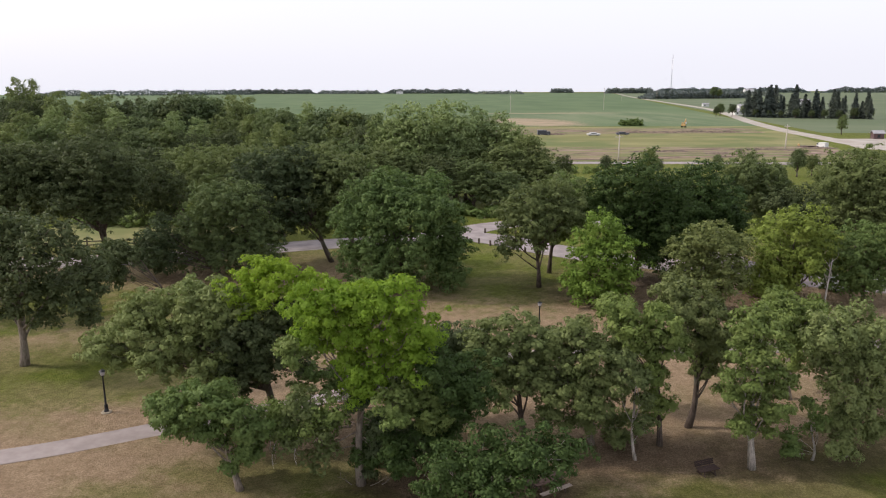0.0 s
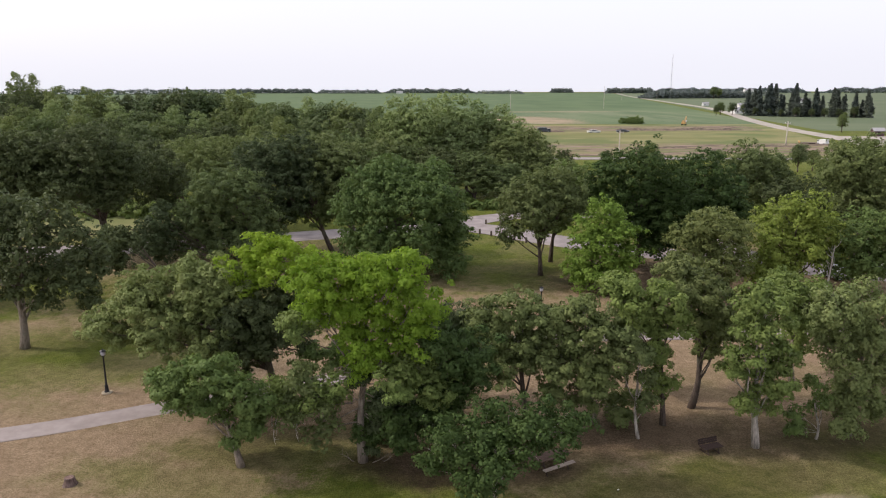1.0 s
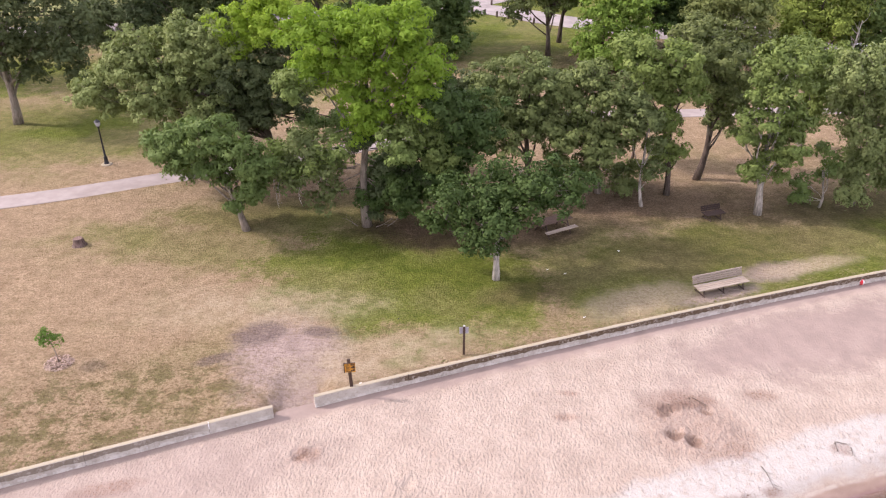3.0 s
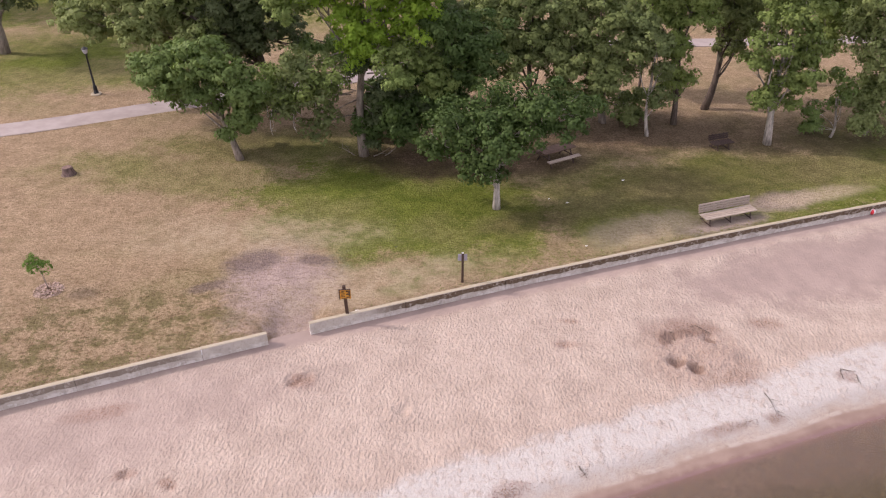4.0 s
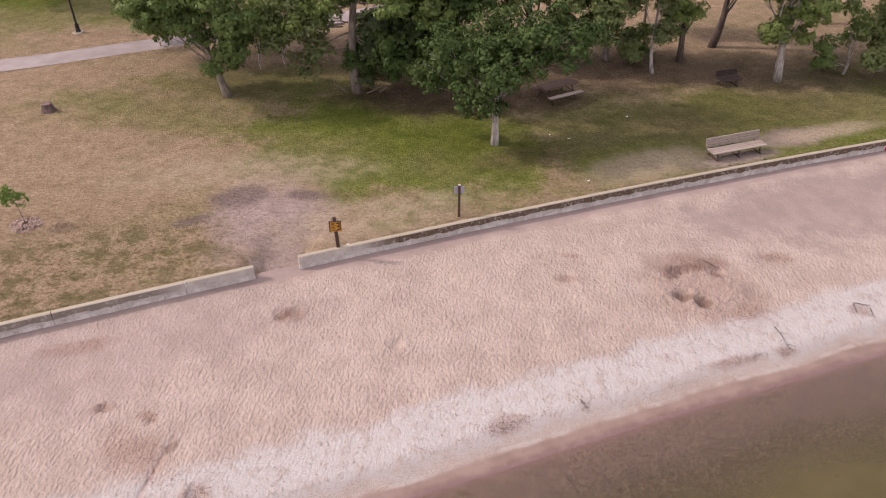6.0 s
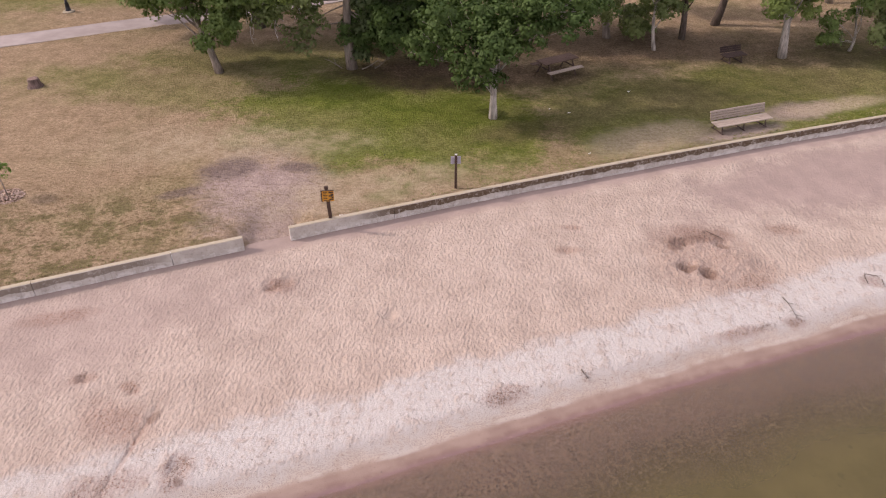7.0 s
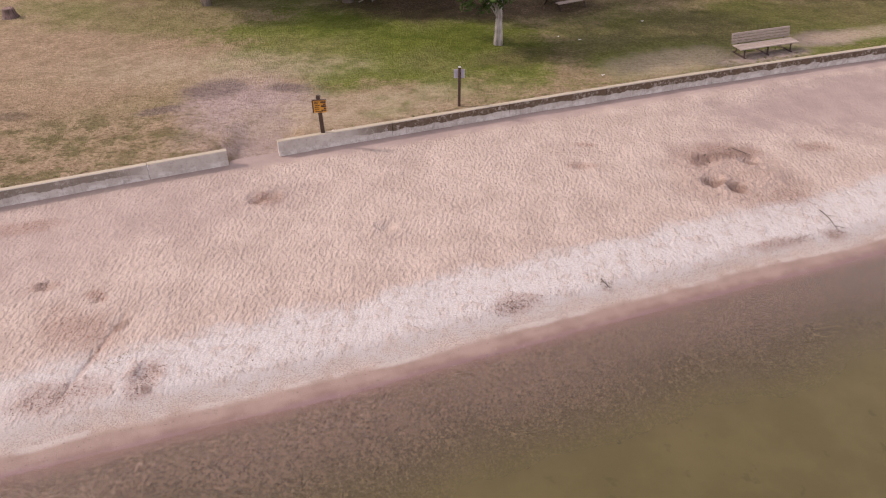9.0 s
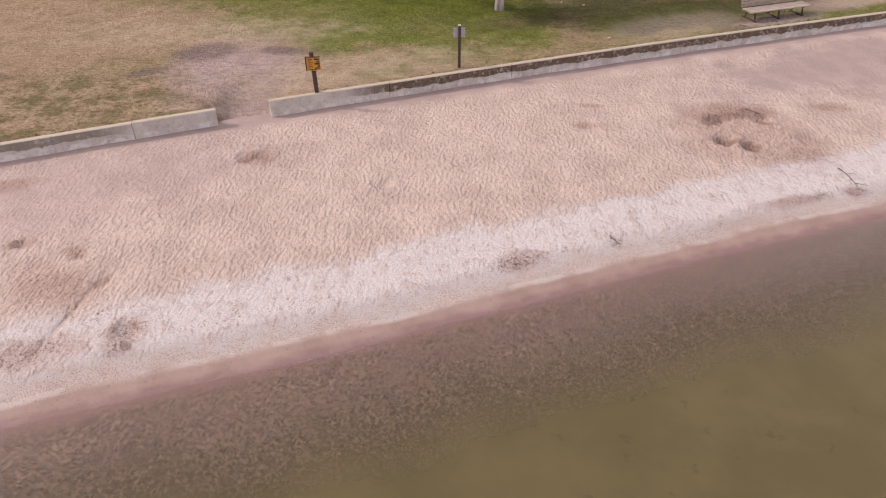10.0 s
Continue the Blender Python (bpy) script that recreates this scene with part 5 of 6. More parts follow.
# the wood, bank by bank from its far ridge forward: x, y, height, kind
ridge = [(-163, 216, 18.9, 0), (-154, 217, 18.6, 0), (-145, 218, 19.2, 2), (-138, 216, 18.9, 2), (-128, 212, 19.3, 4), (-124, 218, 19.9, 4), (-116, 215, 20.9, 2), (-106, 211, 20.5, 2), (-101, 214, 19.9, 2), (-96, 218, 19.5, 4), (-87, 212, 19.3, 0), (-80, 212, 20.5, 4), (-74, 212, 21.0, 0), (-71, 219, 20.2, 0), (-63, 213, 19.6, 2), (-61, 219, 18.9, 2), (-57, 218, 16.6, 0)]
bank_back = [(-132, 177, 16.5, 2), (-123, 178, 17.0, 2), (-112, 175, 16.8, 2), (-107, 182, 16.4, 1), (-97, 176, 17.1, 3), (-90, 177, 15.7, 2), (-81, 176, 16.6, 3), (-75, 176, 15.5, 0), (-69, 179, 15.7, 3), (-61, 175, 14.6, 3), (-57, 181, 15.1, 1), (-50, 180, 15.1, 2), (-45, 178, 16.5, 2), (-40, 174, 17.7, 0), (-36, 182, 17.8, 3), (-31, 181, 17.3, 0), (-25, 178, 17.1, 1), (-20, 177, 16.3, 0)]
bank_poplar = [(-13, 137, 16.5, 2), (-10, 134, 18.2, 3), (-6, 133, 18.6, 3), (-2, 141, 18.9, 3), (1, 135, 18.6, 3), (5, 141, 17.7, 3), (9, 140, 16.6, 3), (12, 138, 15.0, 3), (-11, 141, 13.1, 3), (-4, 136, 13.9, 3), (3, 134, 13.7, 2)]
bank_edge = [(14, 132, 13.2, 1), (16, 130, 10.5, 1), (18, 130, 7.0, 4), (10, 130, 11.7, 1), (13, 132, 8.0, 4)]
bank_mid = [(-111, 154, 14.1, 4), (-101, 152, 13.9, 0), (-95, 154, 14.2, 2), (-83, 146, 15.0, 1), (-80, 153, 14.3, 2), (-72, 151, 14.1, 4), (-64, 146, 14.1, 0), (-61, 152, 13.2, 1), (-55, 153, 12.7, 4), (-48, 154, 12.9, 4), (-41, 151, 12.3, 2), (-34, 147, 14.3, 2), (-29, 149, 14.9, 0), (-24, 153, 14.3, 1), (-17, 147, 14.3, 4)]
bank_front = [(-89, 126, 11.9, 0), (-82, 126, 12.1, 1), (-74, 122, 12.7, 1), (-68, 122, 12.4, 4), (-61, 119, 12.4, 4), (-57, 123, 11.7, 0), (-52, 125, 12.0, 4), (-45, 119, 12.3, 1), (-41, 122, 12.2, 1), (-35, 119, 11.9, 1), (-32, 124, 11.9, 4), (-27, 124, 12.1, 1), (-22, 122, 12.6, 1), (-17, 125, 12.8, 1), (-12, 124, 11.9, 1), (-8, 126, 10.8, 1), (-2, 123, 10.4, 4), (4, 122, 9.6, 1), (9, 121, 7.6, 1)]
for x, y, h, i in ridge + bank_back + bank_poplar + bank_edge + bank_mid + bank_front:
    plant(i, x, y, h / tall[i], max(1.0, min(1.5, 13.0 / h)))
for x, y, h in ((-132.6, 222, 25.0), (-129.6, 225, 24.6)):           # two thin crowns that stand over the ridge
    plant(2, x, y, h / tall[2], 0.62)
for x, y, h in ((26, 165, 6.4), (39, 180, 4.9), (47, 170, 7.9), (51, 176, 4.4), (66, 178, 4.8), (83, 172, 6.7), (88, 175, 5.6), (70, 168, 6.0), (69, 150, 4.5), (104, 150, 9), (88, 130, 9), (76, 122, 9), (66, 126, 8), (112, 140, 9), (70, 105, 9), (58, 104, 8), (82, 100, 9)):
    plant(rnd.choice((0, 1, 4)), x, y, h / 16, 1.0)


# ---------------------------------------------------------------- far country
def sheet(name, corners, z, mat, label, category):
    """A flat piece of country: a four-cornered patch laid on the ground."""
    a, b, c, d = (Vector((*p, z)) for p in corners)
    n = 12
    vs = [a.lerp(b, i / n).lerp(d.lerp(c, i / n), j / n) for j in range(n + 1) for i in range(n + 1)]
    fs = [(j * (n + 1) + i, j * (n + 1) + i + 1, (j + 1) * (n + 1) + i + 1, (j + 1) * (n + 1) + i) for j in range(n) for i in range(n)]
    return tagged(new(name, mesh_from(name, vs, fs, mat)), label, category, kind="structure")


k = Mat("crop_green", 0.9, 0.15)
rows_ = k.noise(0.02, 5, 0.6, k.scaled(1, 0.3, 1, 8))
crop = k.mix(k.ramp(rows_, 0.3, 0.7), (0.066, 0.104, 0.044), (0.100, 0.138, 0.062))
thin = k.math("MULTIPLY", k.blob(150, 560, 95, 130, 0.7, 12), k.ramp(k.noise(0.03, 6, 0.65, k.scaled(1.6, 0.25, 1, 10)), 0.38, 0.62, 0.15, 0.85))
crop = k.mix(thin, crop, (0.150, 0.172, 0.096))
scald = k.math("MAXIMUM", k.blob(52, 470, 26, 60, 0.8, 8), k.math("MULTIPLY", k.blob(85, 640, 60, 10, 0.9, 4), 0.8))
k.color(k.mix(k.math("MULTIPLY", scald, k.ramp(k.noise(0.06, 6, 0.7), 0.3, 0.6, 0.45, 1.0)), crop, (0.300, 0.225, 0.150)))
CROP = k.m
k = Mat("crop_dull", 0.9, 0.15)
k.color(k.mix(k.ramp(k.noise(0.012, 5), 0.35, 0.7), (0.092, 0.118, 0.062), (0.122, 0.142, 0.080)))
CROP2 = k.m
k = Mat("rough_meadow", 0.95, 0.1)
band = k.noise(0.035, 6, 0.6, k.scaled(0.35, 1.6, 1, 4))
c_ = k.mix(k.ramp(band, 0.35, 0.65), (0.150, 0.150, 0.058), (0.225, 0.205, 0.094))
c_ = k.mix(k.ramp(k.noise(0.02, 5, 0.6), 0.45, 0.62, 0, 0.8), c_, (0.095, 0.122, 0.042))
k.color(c_)
MEADOW = k.m
k = Mat("turned_earth", 0.95, 0.1)
earth = k.mix(k.ramp(k.noise(0.16, 5, 0.65, k.scaled(0.5, 1.6, 1)), 0.36, 0.64), (0.090, 0.060, 0.048), (0.270, 0.195, 0.155))
grown = k.mix(k.ramp(k.noise(0.05, 5, 0.6), 0.35, 0.65), (0.120, 0.135, 0.052), (0.200, 0.185, 0.085))
k.color(k.mix(k.ramp(k.noise(0.075, 8, 0.72, k.scaled(0.35, 2.0, 1)), 0.455, 0.535), grown, earth))
EARTH = k.m
sheet("field_meadow", ((18, 213), (124, 211), (178, 410), (16, 404)), 0.03, MEADOW, "rough olive meadow beyond the county road", "field")
sheet("field_works_near", ((34, 215), (128, 214), (134, 264), (30, 262)), 0.06, EARTH, "churned brown strip of earthworks", "earthworks")
sheet("field_works_far", ((22, 338), (150, 346), (158, 392), (20, 388)), 0.06, EARTH, "churned brown strip of far earthworks", "earthworks")
sheet("field_crop", ((-700, 440), (178, 408), (838, 3900), (-2600, 3900)), 0.02, CROP, "wide green crop field to the horizon", "field")
sheet("field_east", ((176, 345), (700, 300), (2600, 3400), (850, 3900)), 0.03, CROP2, "dull green fields beyond the gravel road", "field")
sheet("field_lawn_road", ((-60, 92.5), (-34, 97), (-30, 113), (-62, 112)), 0.03, MEADOW, "bright grass behind the rail fence", "grass")
sheet("yard_gravel", ((150, 250), (230, 246), (240, 306), (160, 304)), 0.07, GRAVEL, "pale gravel yard at the road junction", "yard")


def treeline(label, x0, y0, x1, y1, depth, height, n, seed, mat, name="treeline"):
    """A far wood: a long bank of leaf clumps over trunks too far off to tell apart."""
    rg = np.random.default_rng(seed)
    t = rg.random(n)
    prof = height * (0.78 + 0.2 * np.sin(t * 23 + seed) * np.sin(t * 61 + 1) + 0.06 * rg.normal(size=n))
    u = rg.random(n) ** 0.75
    ends = np.clip(np.minimum(t, 1 - t) * 14, 0.25, 1)
    dx, dy = x1 - x0, y1 - y0
    L = math.hypot(dx, dy)
    off = rg.uniform(-0.5, 0.5, n) * depth
    P = np.stack([x0 + dx * t - dy / L * off, y0 + dy * t + dx / L * off, np.maximum(0.3, prof * u * ends)], 1)
    N = rg.normal(size=(n, 3)) + np.array([0, -0.6, 0.8])
    return tagged(new(name, leaf_mesh(name, P, N, height * 0.24, mat, rg, 3)), label, "woods", kind="stuff")


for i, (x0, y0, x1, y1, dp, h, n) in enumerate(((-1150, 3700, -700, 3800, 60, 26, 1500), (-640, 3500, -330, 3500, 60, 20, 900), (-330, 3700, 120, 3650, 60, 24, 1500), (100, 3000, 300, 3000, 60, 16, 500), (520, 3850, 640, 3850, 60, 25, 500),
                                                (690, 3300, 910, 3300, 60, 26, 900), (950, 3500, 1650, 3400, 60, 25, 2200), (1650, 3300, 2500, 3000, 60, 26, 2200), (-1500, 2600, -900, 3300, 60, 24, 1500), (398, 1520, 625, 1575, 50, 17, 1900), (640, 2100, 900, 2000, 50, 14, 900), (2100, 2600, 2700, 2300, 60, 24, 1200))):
    treeline("far belt of trees on the horizon, haze in its colour", x0, y0, x1, y1, dp, h, n * 3, 300 + i, LEAF_HAZED)


def conifer(seed, h, r):
    """A spruce: straight trunk and drooping whorls of needled boughs."""
    rg = np.random.default_rng(seed)
    t = thing("conifer", 0, 0, 0, 0, "tall dark spruce in the farm windbreak", "tree", "windbreak spruces")
    vs, fs = tube_data([Vector((0, 0, h * i / 5)) for i in range(6)], [0.35 * (1 - i / 5.2) for i in range(6)], 6)
    child("trunk", mesh_from("trunk", vs, fs, BARK_DARK, True), t)
    Ps, Ns = [], []
    for i in range(30):
        z = h * (0.05 + 0.95 * i / 30)
        rr = r * (1 - i / 30) ** 0.75 * rg.uniform(0.8, 1.15) + 0.25
        for j in range(11):
            rr *= rg.uniform(0.82, 1.2)
            a = rg.uniform(0, 6.283)
            for q in np.linspace(0.2, 1, 5):
                Ps.append((math.cos(a) * rr * q, math.sin(a) * rr * q, z - 0.35 * rr * q * q + rg.uniform(-0.25, 0.25)))
                Ns.append((math.cos(a) * 0.5 + rg.normal() * 0.4, math.sin(a) * 0.5 + rg.normal() * 0.4, 0.8))
    child("crown", leaf_mesh("crown", np.array(Ps), np.array(Ns), 1.15, NEEDLES_HAZED, rg, 3), t)
    return t


spruces = [conifer(90 + i, 20 + i * 1.8, 3.5 + 0.45 * i) for i in range(3)]
for i, sp in enumerate(spruces):
    sp.matrix_world = pose(219 + 5.3 * i, 541 - 6 * i, 0)
rnd = random.Random(9)
for i in range(34):
    u = (i + 3) / 36
    if 0.44 < u < 0.475:
        continue
    x, y = 217 + 68 * u, 541 - 42 * u
    copy_thing(spruces[i % 3], pose(x + rnd.uniform(-3, 3), y + rnd.uniform(-6, 12), 0, 0, 0, rnd.uniform(0, 360)) @ Matrix.Scale(rnd.uniform(0.66, 1.04) * (1.0 if u < 0.46 else 0.84), 4))
for x, y, i, sc in ((206, 560, 1, 0.66), (200, 552, 4, 0.5), (212, 552, 4, 0.62), (219, 548, 0, 0.55), (178, 332, 2, 0.5), (535, 1500, 0, 1.5), (548, 1506, 1, 1.3), (222, 534, 4, 0.42), (229, 527, 4, 0.4), (235, 522, 4, 0.36), (242, 514, 4, 0.45), (250, 508, 4, 0.4), (258, 506, 4, 0.42), (266, 502, 4, 0.4), (275, 500, 4, 0.5), (284, 497, 4, 0.5)):
    plant(i, x, y, sc)

# ---------------------------------------------------------------- far buildings, poles, machines
WHITE = plain("white_paint", (0.60, 0.595, 0.58), 0.5, 0.4, 0.08, 2)
ROOF = plain("grey_roof", (0.30, 0.29, 0.30), 0.7, 0.3, 0.15, 1)
RED = plain("barn_red", (0.10, 0.06, 0.06), 0.7, 0.3, 0.2, 1)
STEEL = plain("galvanised_steel", (0.55, 0.55, 0.56), 0.5, 0.5, 0.12, 3, 0.6)
POLEWOOD = plain("pole_wood", (0.45, 0.40, 0.35), 0.9, 0.1, 0.2, 2)
GLASS_DARK = plain("dark_glass", (0.03, 0.035, 0.04), 0.1, 0.6, 0.1, 3)
YELLOW = plain("machine_yellow", (0.44, 0.27, 0.10), 0.5, 0.4, 0.15, 2)
RUBBER = plain("rubber", (0.03, 0.03, 0.03), 0.9, 0.2, 0.2, 5)


def farm_building(x, y, turn, lx, ly, h, wall_mat, label):
    t = thing("farm_building", x, y, 0, turn, label, "building")
    part("wall", box_bm([(0, 0, h / 2, lx, ly, h)]), wall_mat, t)
    e, rise = 0.4, ly * 0.3
    vs = [(-lx / 2 - e, -ly / 2 - e, h - 0.15), (lx / 2 + e, -ly / 2 - e, h - 0.15), (lx / 2 + e, 0, h + rise), (-lx / 2 - e, 0, h + rise), (lx / 2 + e, ly / 2 + e, h - 0.15), (-lx / 2 - e, ly / 2 + e, h - 0.15)]
    vs += [(a, b, c + 0.25) for a, b, c in vs]
    fs = [(0, 1, 2, 3), (3, 2, 4, 5), (9, 8, 7, 6), (11, 10, 8, 9), (0, 6, 7, 1), (4, 10, 11, 5), (1, 7, 8, 2), (2, 8, 10, 4), (0, 3, 9, 6), (3, 5, 11, 9)]
    child("roof", mesh_from("roof", vs, fs, ROOF), t)
    gv = [(-lx / 2, -ly / 2, h), (-lx / 2, ly / 2, h), (-lx / 2, 0, h + rise), (lx / 2, -ly / 2, h), (lx / 2, ly / 2, h), (lx / 2, 0, h + rise)]
    child("gable", mesh_from("gable", gv, [(0, 2, 1), (3, 4, 5)], wall_mat), t)
    for i in range(int(lx // 4)):
        part("window", box_bm([(-lx / 2 + 2 + i * 4, -ly / 2 - 0.02, h * 0.5, 1.1, 0.08, 1.2)]), GLASS_DARK, t)
    return t


farm_building(232, 592, 10, 9, 7, 2.6, WHITE, "white farm shed among spruces")
farm_building(268, 674, 10, 10, 8, 4.0, WHITE, "white farmhouse behind spruces")
farm_building(301, 868, 5, 7, 4, 2.6, WHITE, "white trailer-like shed beside the gravel road")
# shed form stands in for a dark red, tractor-like machine
farm_building(178, 304, -8, 4, 3.4, 2.3, RED, "dark red shed shape in place of a machine at the yard")
farm_building(1330, 3300, 0, 40, 25, 12, WHITE, "white farm building on the horizon")
farm_building(-240, 3450, 0, 30, 14, 7, WHITE, "long white building on the horizon")
farm_building(420, 880, 0, 16, 9, 5, WHITE, "white farm building far off in the fields")


def utility_pole(x, y, h, arm=True):
    t = thing("utility_pole", x, y, 0, 20, "pale wooden utility pole in the fields", "pole", "utility poles")
    vs, fs = lathe([(0.22, -0.2), (0.2, 2), (0.17, h * 0.6), (0.14, h)], 8)
    child("pole", mesh_from("pole", vs, fs, POLEWOOD, True), t)
    if arm:
        part("crossarm", box_bm([(0, 0, h - 0.7, 2.4, 0.14, 0.16)]), POLEWOOD, t)
        for dx in (-1.05, 1.05, 0.4):
            vs, fs = lathe([(0.05, 0), (0.08, 0.06), (0.05, 0.2), (0.02, 0.24)], 8)
            child("insulator", mesh_from("insulator", [(v[0] + dx, v[1], v[2] + h - 0.62) for v in vs], fs, WHITE), t)
    return t


for x, y, h in ((49.8, 213.5, 7.6), (115.5, 250, 8.6), (184, 222, 8), (153.6, 736, 22), (53.4, 654, 15), (300, 1290, 22), (420, 1500, 22), (480, 1600, 22)):
    utility_pole(x, y, h)


def radio_mast(x, y, h):
    t = thing("radio_mast", x, y, 0, 0, "tall thin guyed lattice radio mast on the horizon", "mast")
    legs = [Vector((math.cos(a) * 1.1, math.sin(a) * 1.1, 0)) for a in (0.3, 2.39, 4.49)]
    for l in legs:
        child("leg", tubes_mesh("leg", [([l, l + Vector((0, 0, h))], [0.32, 0.32], 5)], STEEL), t)
    br = []
    for i in range(34):
        z0, z1 = h * i / 34, h * (i + 1) / 34
        for a, b in ((0, 1), (1, 2), (2, 0)):
            br.append(([legs[a] + Vector((0, 0, z0)), legs[b] + Vector((0, 0, z1))], [0.15, 0.15], 4))
    child("bracing", tubes_mesh("bracing", br, STEEL), t)
    for a in (0.3, 2.39, 4.49):
        for f in (0.55, 0.95):
            d = Vector((math.cos(a), math.sin(a), 0)) * h * 0.55
            child("guy_wire", tubes_mesh("guy_wire", [([d, Vector((0, 0, h * f))], [0.05, 0.05], 4)], STEEL), t)


radio_mast(850, 2850, 148)


def excavator(x, y, turn):
    t = thing("excavator", x, y, 0, turn, "orange-yellow excavator with raised boom on earthworks", "excavator")
    t.matrix_world = pose(x, y, 0, 0, 0, turn) @ Matrix.Scale(0.75, 4)
    for s_ in (-1.2, 1.2):
        part("track", box_bm([(0, s_, 0.5, 4.2, 0.7, 1.0)], 0.3), RUBBER, t)
    part("body", box_bm([(-0.6, 0, 1.75, 3.6, 2.7, 1.3)], 0.15), YELLOW, t)
    cab = part("cab", box_bm([(0.6, 0.85, 2.7, 1.5, 1.0, 1.7)], 0.1), YELLOW, t)
    part("window", box_bm([(1.37, 0.85, 2.9, 0.04, 0.8, 1.0), (0.6, 1.37, 2.9, 1.1, 0.04, 1.0)]), GLASS_DARK, cab)
    child("boom", tubes_mesh("boom", [([Vector((1, -0.3, 2)), Vector((3.0, -0.3, 4.6)), Vector((4.8, -0.3, 6.2))], [0.45, 0.4, 0.28], 4)], YELLOW), t)
    child("stick", tubes_mesh("stick", [([Vector((4.8, -0.3, 6.2)), Vector((5.6, -0.3, 5.0)), Vector((5.6, -0.3, 3.4))], [0.28, 0.25, 0.2], 4)], YELLOW), t)
    part("bucket", box_bm([(5.3, -0.3, 2.9, 1.1, 1.2, 1.0, 0, 25)], 0.15), STEEL, t)


excavator(127.5, 399, 60)


def vehicle(name, x, y, turn, mat, label, cat, L=4.6, W=1.85, H=1.5, box=False):
    """A parked vehicle: body, glazed cabin, four wheels with rims, lamps."""
    t = thing(name, x, y, 0, turn, label, cat)
    part("body", box_bm([(0, 0, 0.62, L, W, 0.62)], 0.12), mat, t)
    if box:
        cabin = part("cabin", box_bm([(L * 0.36, 0, 1.25, L * 0.24, W * 0.94, 0.9)], 0.1), mat, t)
        part("window", box_bm([(L * 0.485, 0, 1.4, 0.03, W * 0.8, 0.5), (L * 0.36, 0, 1.4, L * 0.16, W * 0.96, 0.45)]), GLASS_DARK, cabin)
        part("cargo_box", box_bm([(-L * 0.14, 0, 0.95 + H * 0.3, L * 0.68, W, H * 0.62)], 0.05), mat, t)
    else:
        cabin = part("cabin", box_bm([(-0.15, 0, 1.16, L * 0.52, W * 0.86, 0.52)], 0.14), mat, t)
        part("window", box_bm([(-0.15, 0, 1.18, L * 0.44, W * 0.875, 0.34), (-0.15, 0, 1.18, L * 0.53, W * 0.7, 0.32)]), GLASS_DARK, cabin)
    for sx in (-L * 0.31, L * 0.31):
        for sy in (-W / 2 + 0.08, W / 2 - 0.08):
            vs, fs = lathe([(0.2, -0.11), (0.33, -0.1), (0.33, 0.1), (0.2, 0.11)], 14)
            wh = child("wheel", mesh_from("tyre", vs, fs, RUBBER, False), t, "black rubber tyre", pose(sx, sy, 0.33, 90))
            vs, fs = lathe([(0.02, -0.12), (0.19, -0.115), (0.19, 0.115), (0.02, 0.12)], 10)
            child("rim", mesh_from("rim", vs, fs, STEEL), wh)
    for sy in (-W * 0.36, W * 0.36):
        part("headlight", box_bm([(L / 2 - 0.01, sy, 0.72, 0.05, 0.34, 0.16)]), WHITE, t)
    return t


SILVER = plain("silver_paint", (0.55, 0.56, 0.58), 0.3, 0.5, 0.05, 1, 0.4)
DARKCAR = plain("dark_paint", (0.05, 0.055, 0.07), 0.3, 0.5, 0.1, 1)
vehicle("truck", 132.2, 258, 118, WHITE, "white box-bodied work truck on the earthworks", "truck", 3.6, 1.9, 1.6, True)
trailer = thing("flatbed_trailer", 126.6, 257, 0, 172, "low rusty flatbed trailer behind a work truck", "trailer")
part("bed", box_bm([(0, 0, 0.75, 6.4, 2.0, 0.22)], 0.04), RED, trailer)
part("headboard", box_bm([(3.1, 0, 1.15, 0.1, 1.9, 0.7)], 0.02), YELLOW, trailer)
for sx in (-1.6, -0.7):
    for sy in (-0.85, 0.85):
        vs, fs = lathe([(0.15, -0.1), (0.32, -0.09), (0.32, 0.09), (0.15, 0.1)], 12)
        child("wheel", mesh_from("wheel", vs, fs, RUBBER), trailer, "black rubber tyre", pose(sx, sy, 0.32, 90))
vehicle("pickup_truck", 65, 330, 10, WHITE, "white pickup parked on the far earthworks", "truck", 5.8, 2.1, 1.9)
vehicle("pickup_truck", 79, 334, 0, DARKCAR, "dark pickup parked on the far earthworks", "truck", 5.8, 2.1, 1.9)
vehicle("tractor_trailer", 43, 335, 5, DARKCAR, "dark machine trailer on the far earthworks", "trailer", 6.0, 2.1, 2.2, True)
vehicle("truck", 286, 735, 30, WHITE, "white truck on the gravel road", "truck", 8.0, 2.5, 3.2, True)
vehicle("car", 41.5, 73.0, 15, SILVER, "silver car parked under trees", "car")
vehicle("car", 46.5, 74.2, 15, WHITE, "white car parked under trees", "car")
vehicle("car", -50.5, 72.5, 20, WHITE, "white car parked near shaded lawn", "car")

